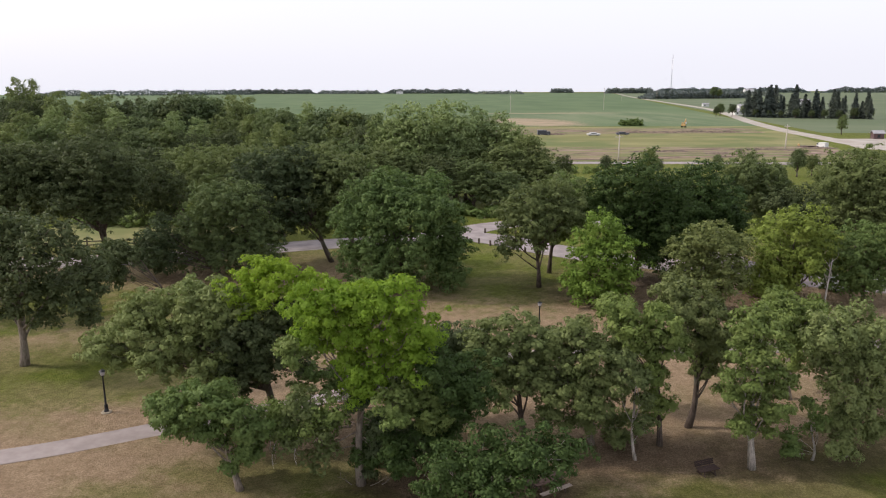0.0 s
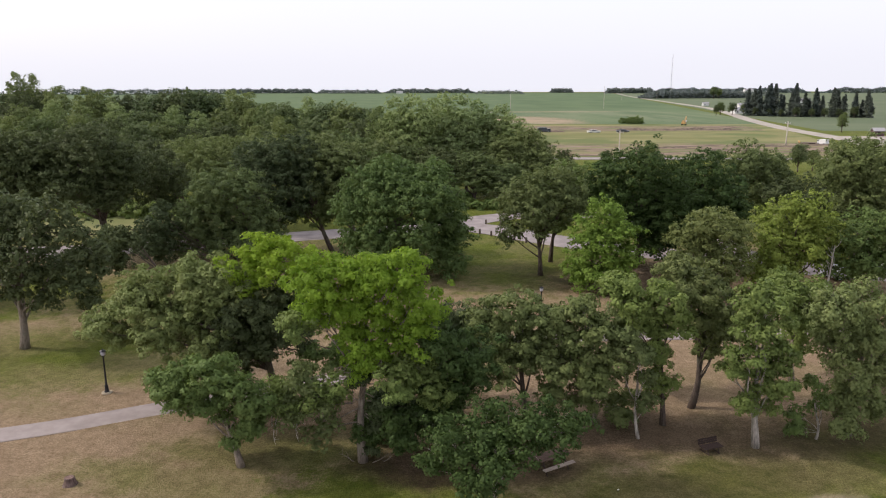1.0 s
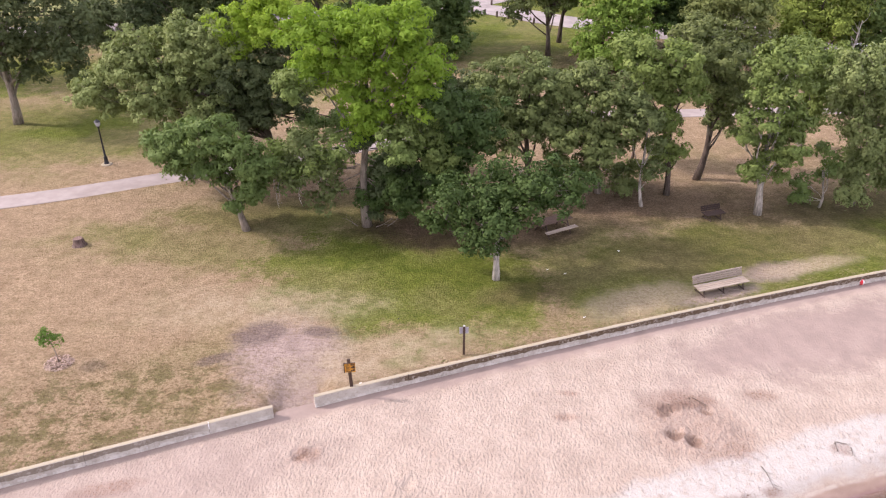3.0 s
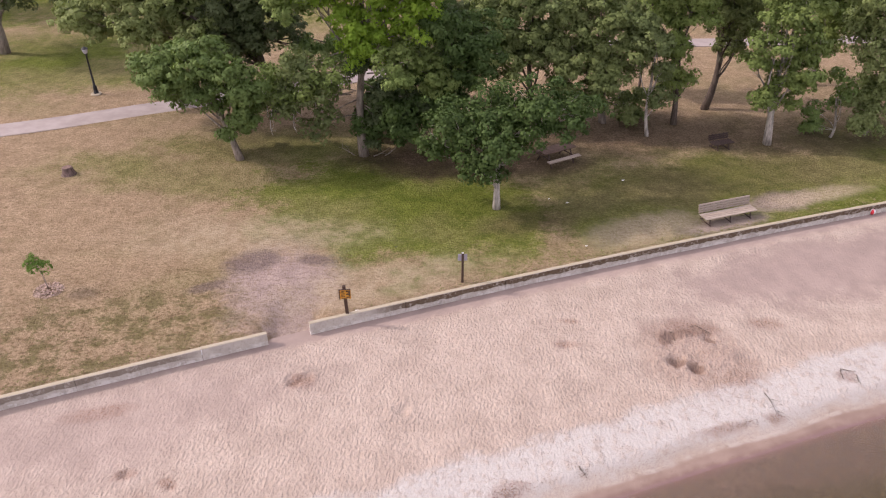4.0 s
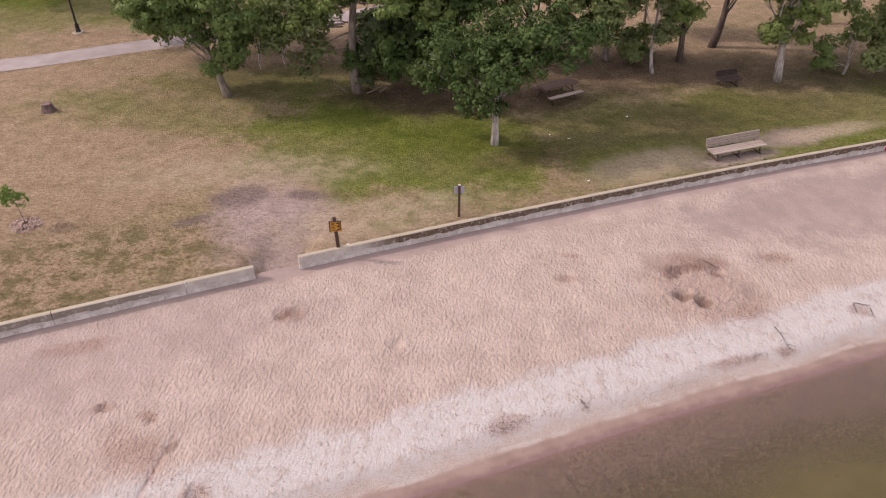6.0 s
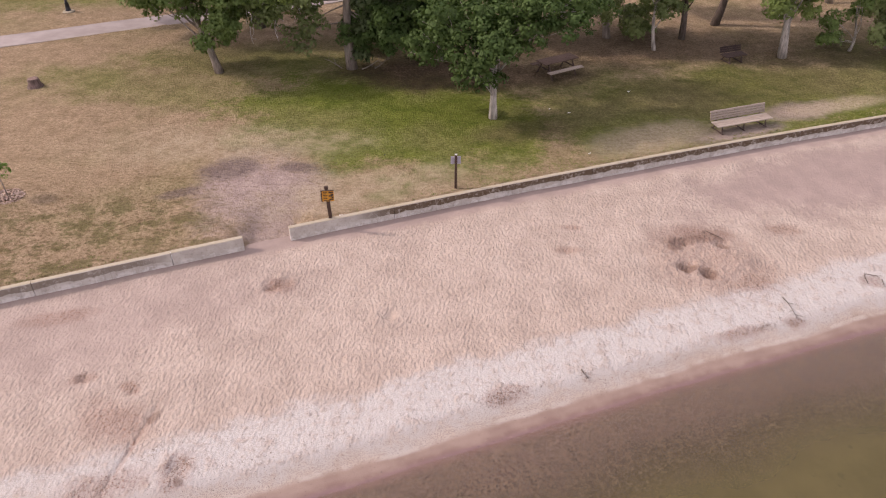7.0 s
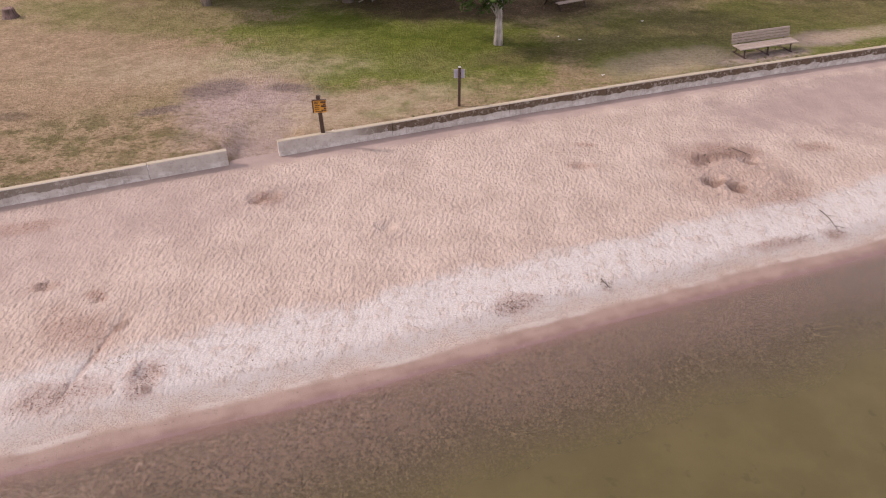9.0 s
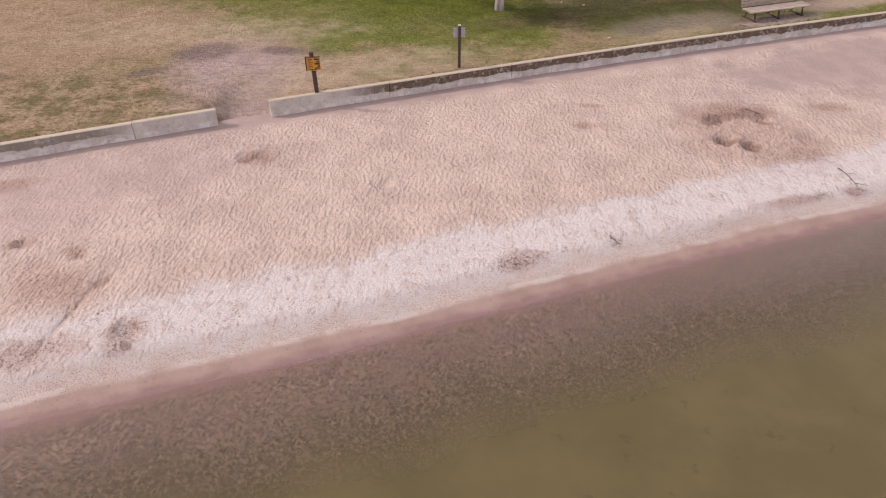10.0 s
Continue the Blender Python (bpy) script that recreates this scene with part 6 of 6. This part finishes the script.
k = Mat("spoil_heap_earth", 0.95, 0.1)
k.color(k.mix(k.ramp(k.noise(0.6, 6), 0.3, 0.7), (0.075, 0.06, 0.05), (0.20, 0.15, 0.11)))
SPOIL = k.m
for i, (x, y, L, h) in enumerate(((88, 352, 16, 1.6), (101, 350, 20, 1.3), (116, 354, 18, 1.5), (131, 352, 20, 1.2), (48, 338, 10, 1.5), (70, 244, 20, 0.9), (108, 250, 26, 0.9), (130, 256, 12, 0.8), (92, 236, 18, 0.7))):
    rg = np.random.default_rng(400 + i)
    vs = [(a * L / 12, b * 1.2, h * math.exp(-(b / 1.6) ** 2) * (0.55 + 0.45 * abs(noise.noise(Vector((a * 0.7, b * 0.4, i * 3.0))))) * (1 - (a / 6.6) ** 4) - 0.05) for b in range(-4, 5) for a in range(-6, 7)]
    fs = [(j * 13 + q, j * 13 + q + 1, (j + 1) * 13 + q + 1, (j + 1) * 13 + q) for j in range(8) for q in range(12)]
    ob = tagged(new("spoil_heap", mesh_from("spoil_heap", vs, fs, SPOIL, True)), "dark ridge of dug earth on the meadow", "earth heap", "spoil heaps")
    ob.matrix_world = pose(x, y, 0.02, 0, 0, rg.uniform(-8, 8))

# ---------------------------------------------------------------- lamps, bollards, fence
BLACK = plain("black_iron", (0.022, 0.022, 0.024), 0.45, 0.4, 0.2, 5, 0.4)
LAMPGLASS = plain("frosted_lamp_glass", (0.42, 0.41, 0.45), 0.35, 0.5, 0.05, 4)


def street_lamp(x, y):
    t = thing("street_lamp", x, y, 0, 12, "black iron lamp post with a small frosted lantern on lawn", "lamp post", "park lamps")
    vs, fs = lathe([(0.34, -0.1), (0.34, 0.06), (0.32, 0.09), (0.02, 0.1)], 18)
    child("footing", mesh_from("footing", vs, fs, CONCRETE), t, "round concrete footing")
    vs, fs = lathe([(0.16, 0.08), (0.17, 0.14), (0.13, 0.18), (0.115, 0.5), (0.13, 0.54), (0.07, 0.6), (0.055, 1.6), (0.05, 2.5), (0.075, 2.53), (0.05, 2.57), (0.09, 2.6), (0.10, 2.63)], 14)
    child("post", mesh_from("post", vs, fs, BLACK, True), t)
    vs, fs = lathe([(0.10, 2.63), (0.145, 2.70), (0.165, 2.86), (0.15, 2.90)], 8)
    child("lantern", mesh_from("lantern", vs, fs, LAMPGLASS), t, "frosted glass lantern")
    vs, fs = lathe([(0.21, 2.90), (0.20, 2.925), (0.10, 3.0), (0.03, 3.03), (0.02, 3.09)], 12)
    child("cap", mesh_from("cap", vs, fs, BLACK), t, "dark domed metal cap")


street_lamp(-22.65, 43.1)
street_lamp(7.75, 58.5)


def bollard_mesh():
    vs, fs = lathe([(0.14, -0.1), (0.14, 0.62), (0.125, 0.7), (0.11, 0.66), (0.02, 0.65)], 9)
    return mesh_from("bollard", vs, fs, BARK_DARK, False)


first = tagged(new("bollard", bollard_mesh()), "short dark wooden bollard along the park road", "bollard", "road bollards")
spots = [(2.4, 97.7), (4.0, 96.4), (5.5, 95.0), (6.9, 93.8), (8.4, 92.2), (9.8, 90.6), (11.2, 89.0), (12.8, 87.6), (5.2, 103.6), (7.4, 103.2), (9.6, 102.6), (27, 78.5), (29, 77.6), (-32, 86.8), (-36, 85.5), (-28, 88.2)]
first.matrix_world = pose(*spots[0], 0)
for x, y in spots[1:]:
    copy_thing(first, pose(x, y, 0, 0, 0, x * 40))

fence = thing("rail_fence", -46, 94.2, 0, 12, "dark wooden rail fence behind the park road", "fence")
for i in range(7):
    part("post", box_bm([(-9 + i * 3, 0, 0.6, 0.16, 0.16, 1.3)]), BARK_DARK, fence)
for i in range(6):
    for z in (0.45, 0.95):
        part("rail", box_bm([(-7.5 + i * 3, -0.1, z, 3.0, 0.06, 0.14)]), BARK_DARK, fence)

# ---------------------------------------------------------------- benches and table
k = Mat("weathered_plank", 0.9, 0.15)
g_ = k.noise(1.0, 6, 0.65, k.scaled(2.5, 30, 30))
c_ = k.mix(k.ramp(g_, 0.3, 0.7), (0.190, 0.148, 0.118), (0.320, 0.262, 0.212))
k.color(k.mix(k.math("MULTIPLY", k.obrand(), 0.35), c_, (0.40, 0.34, 0.295)))
k.bump(g_, 0.5, 0.008)
PLANK = k.m
k = Mat("brown_plank", 0.85, 0.2)
g_ = k.noise(1.0, 6, 0.65, k.scaled(2.5, 30, 30))
c_ = k.mix(k.ramp(g_, 0.3, 0.7), (0.060, 0.038, 0.030), (0.13, 0.085, 0.065))
k.color(k.mix(k.math("MULTIPLY", k.obrand(), 0.3), c_, (0.17, 0.125, 0.10)))
k.bump(g_, 0.5, 0.008)
BROWN = k.m
DARKPLANK = plain("tarred_plank", (0.042, 0.028, 0.024), 0.85, 0.2, 0.35, 14)
RUST = plain("rusty_iron", (0.075, 0.05, 0.042), 0.8, 0.3, 0.35, 12, 0.3)


def park_bench(x, y, turn, L, seat_mat, back_mat, legs, label, backs=4):
    t = thing("park_bench", x, y, 0, turn, label, "bench")
    for i in range(4):
        part("seat_plank", box_bm([(0, -0.26 + i * 0.128, 0.36 + 0.006 * i, L, 0.118, 0.045)], 0.008), seat_mat, t)
    for i in range(backs):
        part("back_plank", box_bm([(0, 0.25 + 0.03 * i, 0.455 + i * 0.098, L, 0.04, 0.09)], 0.008), back_mat, t)
    for i in range(legs):
        lx = -L / 2 + 0.28 + i * (L - 0.56) / (legs - 1)
        frame_ = [[Vector((lx, -0.33, 0.0)), Vector((lx, -0.29, 0.03)), Vector((lx, -0.22, 0.32))], [Vector((lx, -0.26, 0.32)), Vector((lx, 0.16, 0.33)), Vector((lx, 0.28, 0.45)), Vector((lx, 0.28 + 0.03 * backs, 0.42 + 0.095 * backs))],
                  [Vector((lx, 0.38, 0.0)), Vector((lx, 0.28, 0.05)), Vector((lx, 0.15, 0.33))], [Vector((lx, -0.36, 0.02)), Vector((lx, 0.40, 0.02))]]
        child("leg_frame", tubes_mesh("leg_frame", [(p, [0.03] * len(p), 6) for p in frame_], RUST), t, "rusty iron leg frame")
    return t


park_bench(12.2, 27.9, 20, 2.7, PLANK, PLANK, 3, "long weathered grey plank bench facing the lake", 4)
park_bench(14.25, 35.5, 20, 1.25, DARKPLANK, DARKPLANK, 2, "dark brown wooden bench on the shaded lawn", 3)


def picnic_table(x, y, turn):
    t = thing("picnic_table", x, y, 0, turn, "worn grey-brown picnic table with attached seats in shade", "picnic table")
    for i in range(5):
        part("tabletop_plank", box_bm([(0, -0.30 + i * 0.15, 0.75, 2.0, 0.14, 0.04)], 0.006), BROWN, t)
    for s_ in (-1, 1):
        for i in range(2):
            part("seat_plank", box_bm([(0, s_ * (0.62 + i * 0.14), 0.44, 2.0, 0.13, 0.04)], 0.006), PLANK if s_ < 0 else BROWN, t)
    for lx in (-0.7, 0.7):
        for s_ in (-1, 1):
            p = [Vector((lx, s_ * 0.62, 0)), Vector((lx, s_ * 0.2, 0.71))]
            child("leg", tubes_mesh("leg", [(p, [0.035, 0.035], 6)], RUST), t)
        child("seat_bearer", tubes_mesh("seat_bearer", [([Vector((lx, -0.78, 0.40)), Vector((lx, 0.78, 0.40))], [0.03, 0.03], 6)], RUST), t)
    return t


picnic_table(5.25, 33.7, 31)

# ---------------------------------------------------------------- signs
SIGN_ORANGE = plain("sign_orange", (0.44, 0.20, 0.02), 0.5, 0.3, 0.1, 6)
SIGN_BROWN = plain("sign_brown", (0.055, 0.032, 0.022), 0.7, 0.3, 0.2, 8)
PANEL = plain("dull_panel", (0.30, 0.28, 0.31), 0.6, 0.3, 0.1, 6)
sign = thing("beach_sign", -3.86, 20.66, -0.07, 6, "brown wooden post with an orange and brown notice board", "sign")
part("post", box_bm([(0, 0.05, 0.62, 0.12, 0.10, 1.46, 0, -2)], 0.012), SIGN_BROWN, sign)
board = part("board", box_bm([(0, -0.02, 1.02, 0.42, 0.03, 0.40)], 0.006), SIGN_ORANGE, sign, "orange notice board")
part("edge_strip", box_bm([(-0.195, -0.022, 1.02, 0.035, 0.045, 0.41), (0.0, -0.022, 1.225, 0.43, 0.045, 0.02)]), SIGN_BROWN, board, "dark brown edge")
for dx, w, z, h in ((0.12, 0.15, 1.16, 0.05), (0.15, 0.09, 1.09, 0.04), (0.12, 0.15, 1.03, 0.05), (0.16, 0.07, 0.96, 0.04), (0.12, 0.14, 0.90, 0.035), (-0.07, 0.13, 1.17, 0.02), (-0.09, 0.10, 1.12, 0.018), (-0.06, 0.14, 1.06, 0.02), (-0.08, 0.12, 1.00, 0.018), (-0.07, 0.13, 0.94, 0.02), (-0.02, 0.22, 0.86, 0.018)):
    part("text_bar", box_bm([(dx, -0.04, z, w, 0.012, h)]), SIGN_BROWN, board)
post = thing("sign_post", 0.38, 22.82, 0, 4, "dark wooden post carrying a dull pale panel that faces the lawn", "sign")
part("post", box_bm([(0, 0, 0.62, 0.09, 0.09, 1.45)], 0.01), SIGN_BROWN, post)
panel = part("panel", box_bm([(0.0, 0.07, 1.10, 0.36, 0.02, 0.30)], 0.004), PANEL, post, "dull pale back of a small panel")
part("cap", box_bm([(0, 0, 1.355, 0.08, 0.08, 0.02)]), STEEL, post)
for z in (1.02, 1.18):
    vs, fs = lathe([(0.018, 0), (0.018, 0.02), (0.01, 0.03)], 8)
    child("bolt", mesh_from("bolt", vs, fs, STEEL), panel, "", pose(0, 0.055, z, 90))

# ---------------------------------------------------------------- small things on lawn and sand
STUMPTOP = plain("stump_cut", (0.20, 0.135, 0.115), 0.9, 0.1, 0.35, 9)
STUMPWOOD = bark_material("stump_bark", (0.15, 0.105, 0.09))
stump = thing("tree_stump", -19.28, 31.9, 0, 0, "grey weathered tree stump on dry lawn", "stump")
vs, fs = lathe([(0.40, -0.05), (0.31, 0.1), (0.27, 0.22), (0.26, 0.36), (0.23, 0.39)], 18)
vs = [(x * (1 + 0.13 * noise.noise(Vector((x * 4, y * 4, 2)))), y * (1 + 0.13 * noise.noise(Vector((x * 4, y * 4, 9)))), z + (0.05 * noise.noise(Vector((x * 6, y * 6, 0))) if z > 0.3 else 0)) for x, y, z in vs]
child("bark", mesh_from("bark", vs, fs, STUMPWOOD), stump)
vs, fs = lathe([(0.205, 0.39), (0.20, 0.41), (0.1, 0.405)], 18)
child("cut_face", mesh_from("cut_face", vs, fs, STUMPTOP), stump, "dull reddish-brown cut face")

sap = thing("sapling", -15.5, 22.0, 0, 0, "small bright green sapling in a ring of wood chips", "sapling")
child("stem", tubes_mesh("stem", [([Vector((0, 0, 0)), Vector((-0.03, 0.02, 0.5)), Vector((-0.12, 0.05, 1.0)), Vector((-0.2, 0.06, 1.35))], [0.022, 0.018, 0.012, 0.006], 6)] +
      [([Vector((-0.1, 0.04, 0.8 + 0.12 * i)), Vector((-0.1 + 0.35 * math.cos(i * 2.2), 0.3 * math.sin(i * 2.2), 1.05 + 0.1 * i))], [0.008, 0.004], 4) for i in range(5)], BARK), sap)
rg = np.random.default_rng(8)
P, N, L = crown_points([(-0.25, 0, 1.15, 0.28), (0.12, 0.1, 1.05, 0.22), (-0.1, -0.1, 1.4, 0.22), (-0.35, 0.05, 1.45, 0.16)], rg, 0.12, 0.10, 0.9)
child("crown", leaf_mesh("crown", P, N, 0.075, LEAF_BRIGHT, rg), sap)
CHIPS = plain("reddish_chips", (0.40, 0.295, 0.240), 0.95, 0.1, 0.4, 14)
n = 420
a, r = rg.uniform(0, 6.283, n), 0.55 * np.sqrt(rg.random(n))
P = np.stack([np.cos(a) * r, np.sin(a) * r, 0.02 + 0.05 * (1 - r / 0.55) + rg.random(n) * 0.03], 1)
tagged(child("mulch", leaf_mesh("mulch", P, rg.normal(size=(n, 3)) * 0.5 + np.array([0, 0, 1.0]), 0.10, CHIPS, rg), sap, "ring of reddish wood chips"), kind="stuff")

ball = thing("beach_ball", 19.4, 29.15, -0.42, 30, "small red and white ball lying by the seawall", "ball")
BALLRED = plain("ball_red", (0.55, 0.03, 0.04), 0.4, 0.4, 0.05, 5)
for i in range(6):
    vs, fs = [], []
    for p in range(9):
        for q in range(4):
            a, e = (i + q / 3) * math.pi / 3, -math.pi / 2 + math.pi * p / 8
            vs.append((0.14 * math.cos(e) * math.cos(a), 0.14 * math.cos(e) * math.sin(a), 0.14 + 0.14 * math.sin(e)))
    for p in range(8):
        for q in range(3):
            fs.append((p * 4 + q, p * 4 + q + 1, p * 4 + q + 5, p * 4 + q + 4))
    child("gore", mesh_from("gore", vs, fs, BALLRED if i % 2 else WHITE, True), ball)


def stick(x, y, z, turn, L, seed, label):
    rn = random.Random(seed)
    main = bend((0, 0, 0.03), (L, 0, 0.05), rn, 0.06, 7)
    tubes = [(main, [0.015 * (1 - 0.1 * i) for i in range(7)], 5)]
    for i in (2, 4, 5):
        tubes.append((bend(main[i], main[i] + Vector((rn.uniform(0.1, 0.3), rn.choice((-1, 1)) * rn.uniform(0.15, 0.35), rn.uniform(0, 0.1))) * L * 0.8, rn, 0.1, 4), [0.008, 0.007, 0.005, 0.003], 4))
    ob = tagged(new("driftwood_stick", tubes_mesh("driftwood_stick", tubes, BARK_DARK)), label, "driftwood", "driftwood")
    ob.matrix_world = pose(x, y, z, 0, 0, turn)
    return ob


def on_sand(x, y):
    return beach_vertex(x, shore(x, y))[2]


for x, y, turn, L, sd in ((10.38, 17.55, -88, 1.0, 1), (8.0, 20.55, 22, 1.0, 2), (8.95, 21.0, -48, 0.75, 3), (8.1, 20.2, 100, 0.4, 10), (13.3, 18.3, 75, 0.5, 6), (13.5, 18.75, -20, 0.4, 7), (13.85, 18.5, -110, 0.45, 8), (3.8, 14.4, -70, 0.4, 9)):
    stick(x, y, on_sand(x, y), turn, L, sd, "dark thin driftwood stick lying on the sand")

# washed-up weed along the dry band, and litter of leaves
WEED = plain("dried_weed", (0.150, 0.094, 0.068), 0.95, 0.1, 0.4, 10)
for i, (x, y, rx, ry, n) in enumerate(((1.6, 13.42, 0.4, 0.25, 240), (-6.12, 11.1, 0.25, 0.3, 130), (-6.2, 10.6, 0.2, 0.2, 60), (-7.8, 10.4, 0.9, 0.35, 220), (-6.9, 11.5, 0.35, 0.3, 60), (2.5, 13.75, 0.6, 0.14, 60), (-4.6, 11.3, 0.9, 0.12, 40), (8.6, 16.0, 0.7, 0.16, 50), (9.4, 16.25, 0.4, 0.12, 90), (3.9, 14.2, 0.2, 0.2, 60), (-9.55, 13.8, 0.22, 0.16, 90), (-8.2, 12.3, 0.8, 0.5, 60), (7.85, 19.0, 0.2, 0.15, 70), (8.45, 18.7, 0.2, 0.15, 70), (8.9, 20.9, 0.9, 0.3, 200), (-5.1, 17.75, 0.35, 0.2, 90), (9.7, 18.3, 0.5, 0.4, 150), (-8.1, 13.5, 0.3, 0.4, 70), (10.4, 16.5, 0.3, 0.15, 90), (6.5, 14.9, 1.6, 0.12, 120), (11.8, 21.2, 0.5, 0.25, 60))):
    rg = np.random.default_rng(500 + i)
    dx, dy = rg.normal(size=n) * rx * 0.6, rg.normal(size=n) * ry * 0.6
    P = np.array([(x + a, y + b + 0.36 * a, on_sand(x + a, y + b + 0.36 * a) + 0.012) for a, b in zip(dx, dy)])
    tagged(new("washed_up_weed", leaf_mesh("washed_up_weed", P, rg.normal(size=(n, 3)) * 0.45 + np.array([0, 0, 1]), 0.030, WEED, rg)), "dark dried weed washed up on the sand", "weed", kind="stuff")

LITTER = plain("white_litter", (0.7, 0.68, 0.66), 0.7, 0.3, 0.05, 5)
for i, (x, y) in enumerate(((8.3, 31.6), (5.6, 25.5), (-2.4, 25.3), (-3.55, 20.9), (5.3, 29.3), (4.5, 29.7))):
    ob = tagged(new("paper_scrap", leaf_mesh("paper_scrap", np.array([[0, 0, 0.03], [0.04, 0.02, 0.035]]), np.array([[0.1, 0, 1.0], [-0.3, 0.2, 1.0]]), 0.12, LITTER if i != 2 else RUBBER, np.random.default_rng(i))), "small pale paper scrap on the grass" if i != 2 else "small dark scrap on the grass", "litter", "litter")
    ob.matrix_world = pose(x, y, land_vertex(x, -shore(x, y))[2])

# bare bleached boughs standing out of the yellowing tree
snag = thing("dead_tree", 35.6, 65.2, 0, 0, "bleached bare dead branches standing among leaves", "dead tree")
rn = random.Random(4)
child("trunk", tubes_mesh("trunk", [(bend((0, 0, -0.1), (0.3, 0, 5.2), rn, 0.05, 7), [0.12, 0.10, 0.09, 0.08, 0.06, 0.045, 0.03], 6)], DEADWOOD), snag)
for i in range(8):
    z = 2.2 + i * 0.36
    child("branch", tubes_mesh("branch", [(bend((0.15, 0, z), (0.15 + rn.uniform(-1.1, 1.1), rn.uniform(-0.6, 0.6), z + rn.uniform(0.5, 1.6)), rn, 0.1, 5), [0.035, 0.03, 0.022, 0.015, 0.008], 5)], DEADWOOD), snag)

# brush under the woods beside the loop, and a hedge clump on the far meadow
rg = np.random.default_rng(21)
for i, (x0, x1, y0, h) in enumerate(((-2, 18, 119, 1.6), (-60, -14, 112, 2.2), (16, 30, 128, 1.5), (97, 108, 420, 3.2), (30, 44, 182, 1.0))):
    ms = [(random.Random(i * 50 + j).uniform(x0, x1), y0 + random.Random(i * 50 + j + 7).uniform(-2.5, 4), h * 0.35, h * random.Random(j).uniform(0.6, 1.0)) for j in range(int((x1 - x0) * 0.8))]
    P, N, L = crown_points(ms, rg, 0.6, 0.4, 0.8)
    tagged(new("brush", leaf_mesh("brush", P, N, 0.4, LEAF_MAPLE, rg, 3)), "low bright green brush below the woods", "bushes", kind="stuff")

# dead twigs hanging from the lime-leaved tree and lying at its foot
for i, (x, y, z, L) in enumerate(((-8.6, 33.6, 3.0, 1.3), (-9.0, 33.4, 2.4, 1.0), (-7.9, 33.7, 2.6, 1.2), (-7.2, 33.9, 3.4, 1.4), (-9.5, 33.8, 3.2, 1.1))):
    rn = random.Random(700 + i)
    tw = thing("dead_bough", x, y, z, rn.uniform(0, 360), "bare bleached twigs hanging below a bough", "dead branch", "hanging dead boughs")
    main = bend((0, 0, 0.5), (L * 0.5, 0, -L * 0.7), rn, 0.12, 6)
    child("stem", tubes_mesh("stem", [(main, [0.03, 0.027, 0.022, 0.017, 0.012, 0.007], 5)], DEADWOOD), tw)
    for q in range(5):
        a = main[1 + q % 4]
        child("twig", tubes_mesh("twig", [(bend(a, a + Vector((rn.uniform(-0.4, 0.5), rn.uniform(-0.4, 0.4), rn.uniform(-0.7, -0.1))), rn, 0.12, 4), [0.014, 0.011, 0.008, 0.004], 4)], DEADWOOD), tw)
for i, (x, y, turn) in enumerate(((-4.2, 34.1, 10), (-5.2, 34.2, 170), (-3.6, 34.2, 40))):
    rn = random.Random(720 + i)
    main = bend((0, 0, 0.05), (0.85, 0, 0.45), rn, 0.1, 6)
    tubes = [(main, [0.03, 0.026, 0.022, 0.016, 0.011, 0.006], 5)] + [(bend(main[2 + q % 3], main[2 + q % 3] + Vector((rn.uniform(0, 0.5), rn.uniform(-0.4, 0.4), rn.uniform(0, 0.4))), rn, 0.1, 4), [0.013, 0.01, 0.008, 0.004], 4) for q in range(4)]
    ob = tagged(new("fallen_branch", tubes_mesh("fallen_branch", tubes, BARK)), "pale dead branch lying at the tree's foot", "dead branch", "fallen branches")
    ob.matrix_world = pose(x, y, 0, 0, 0, turn)


# low tufts over the lawn near the water, thicker where the grass is thin and by the wall
k = Mat("grass_tuft_blades", 0.8, 0.1)
blade = k.mix(k.island(), (0.130, 0.128, 0.045), (0.290, 0.235, 0.135))
k.color(k.mix(k.ramp(k.noise(0.35, 4), 0.4, 0.62, 0, 0.7), blade, (0.140, 0.155, 0.040)))
TUFT = k.m


def tufts_over(name, n, x0, x1, d0, d1, seed, label, near_wall=False):
    """Small splayed tufts of blades; they gather in patches."""
    rg = np.random.default_rng(seed)
    V = []
    while len(V) < n:
        x = rg.uniform(x0, x1)
        d = d0 + (d1 - d0) * rg.random() ** (2.5 if near_wall else 1.0)
        if not near_wall and noise.noise(Vector((x * 0.8, d * 0.8, 3.7))) + 0.5 * noise.noise(Vector((x * 2.7, d * 2.7, 1.0))) < rg.uniform(-0.1, 0.5):
            continue
        if GAP[0] - 1.5 < x < GAP[1] + 1.2 and d < 5:
            continue
        p = np.array(land_vertex(x, d))
        for q in range(5):
            a, h, w = rg.uniform(0, 6.283), rg.uniform(0.025, 0.06), rg.uniform(0.010, 0.020)
            o = p + np.array([math.cos(a), math.sin(a), 0]) * rg.uniform(0.01, 0.06)
            s_ = np.array([-math.sin(a), math.cos(a), 0]) * w
            V.append((o - s_, o + s_, o + np.array([math.cos(a) * h * 0.8, math.sin(a) * h * 0.8, h])))
    V = np.array(V).reshape(-1, 3)
    tagged(new(name, np_mesh(name, V, np.arange(len(V), dtype=np.int32), 3, TUFT)), label, "grass", kind="stuff")


tufts_over("wall_edge_grass", 2000, -17, 20, 0.31, 0.75, 62, "uneven grass along the seawall's edge", True)
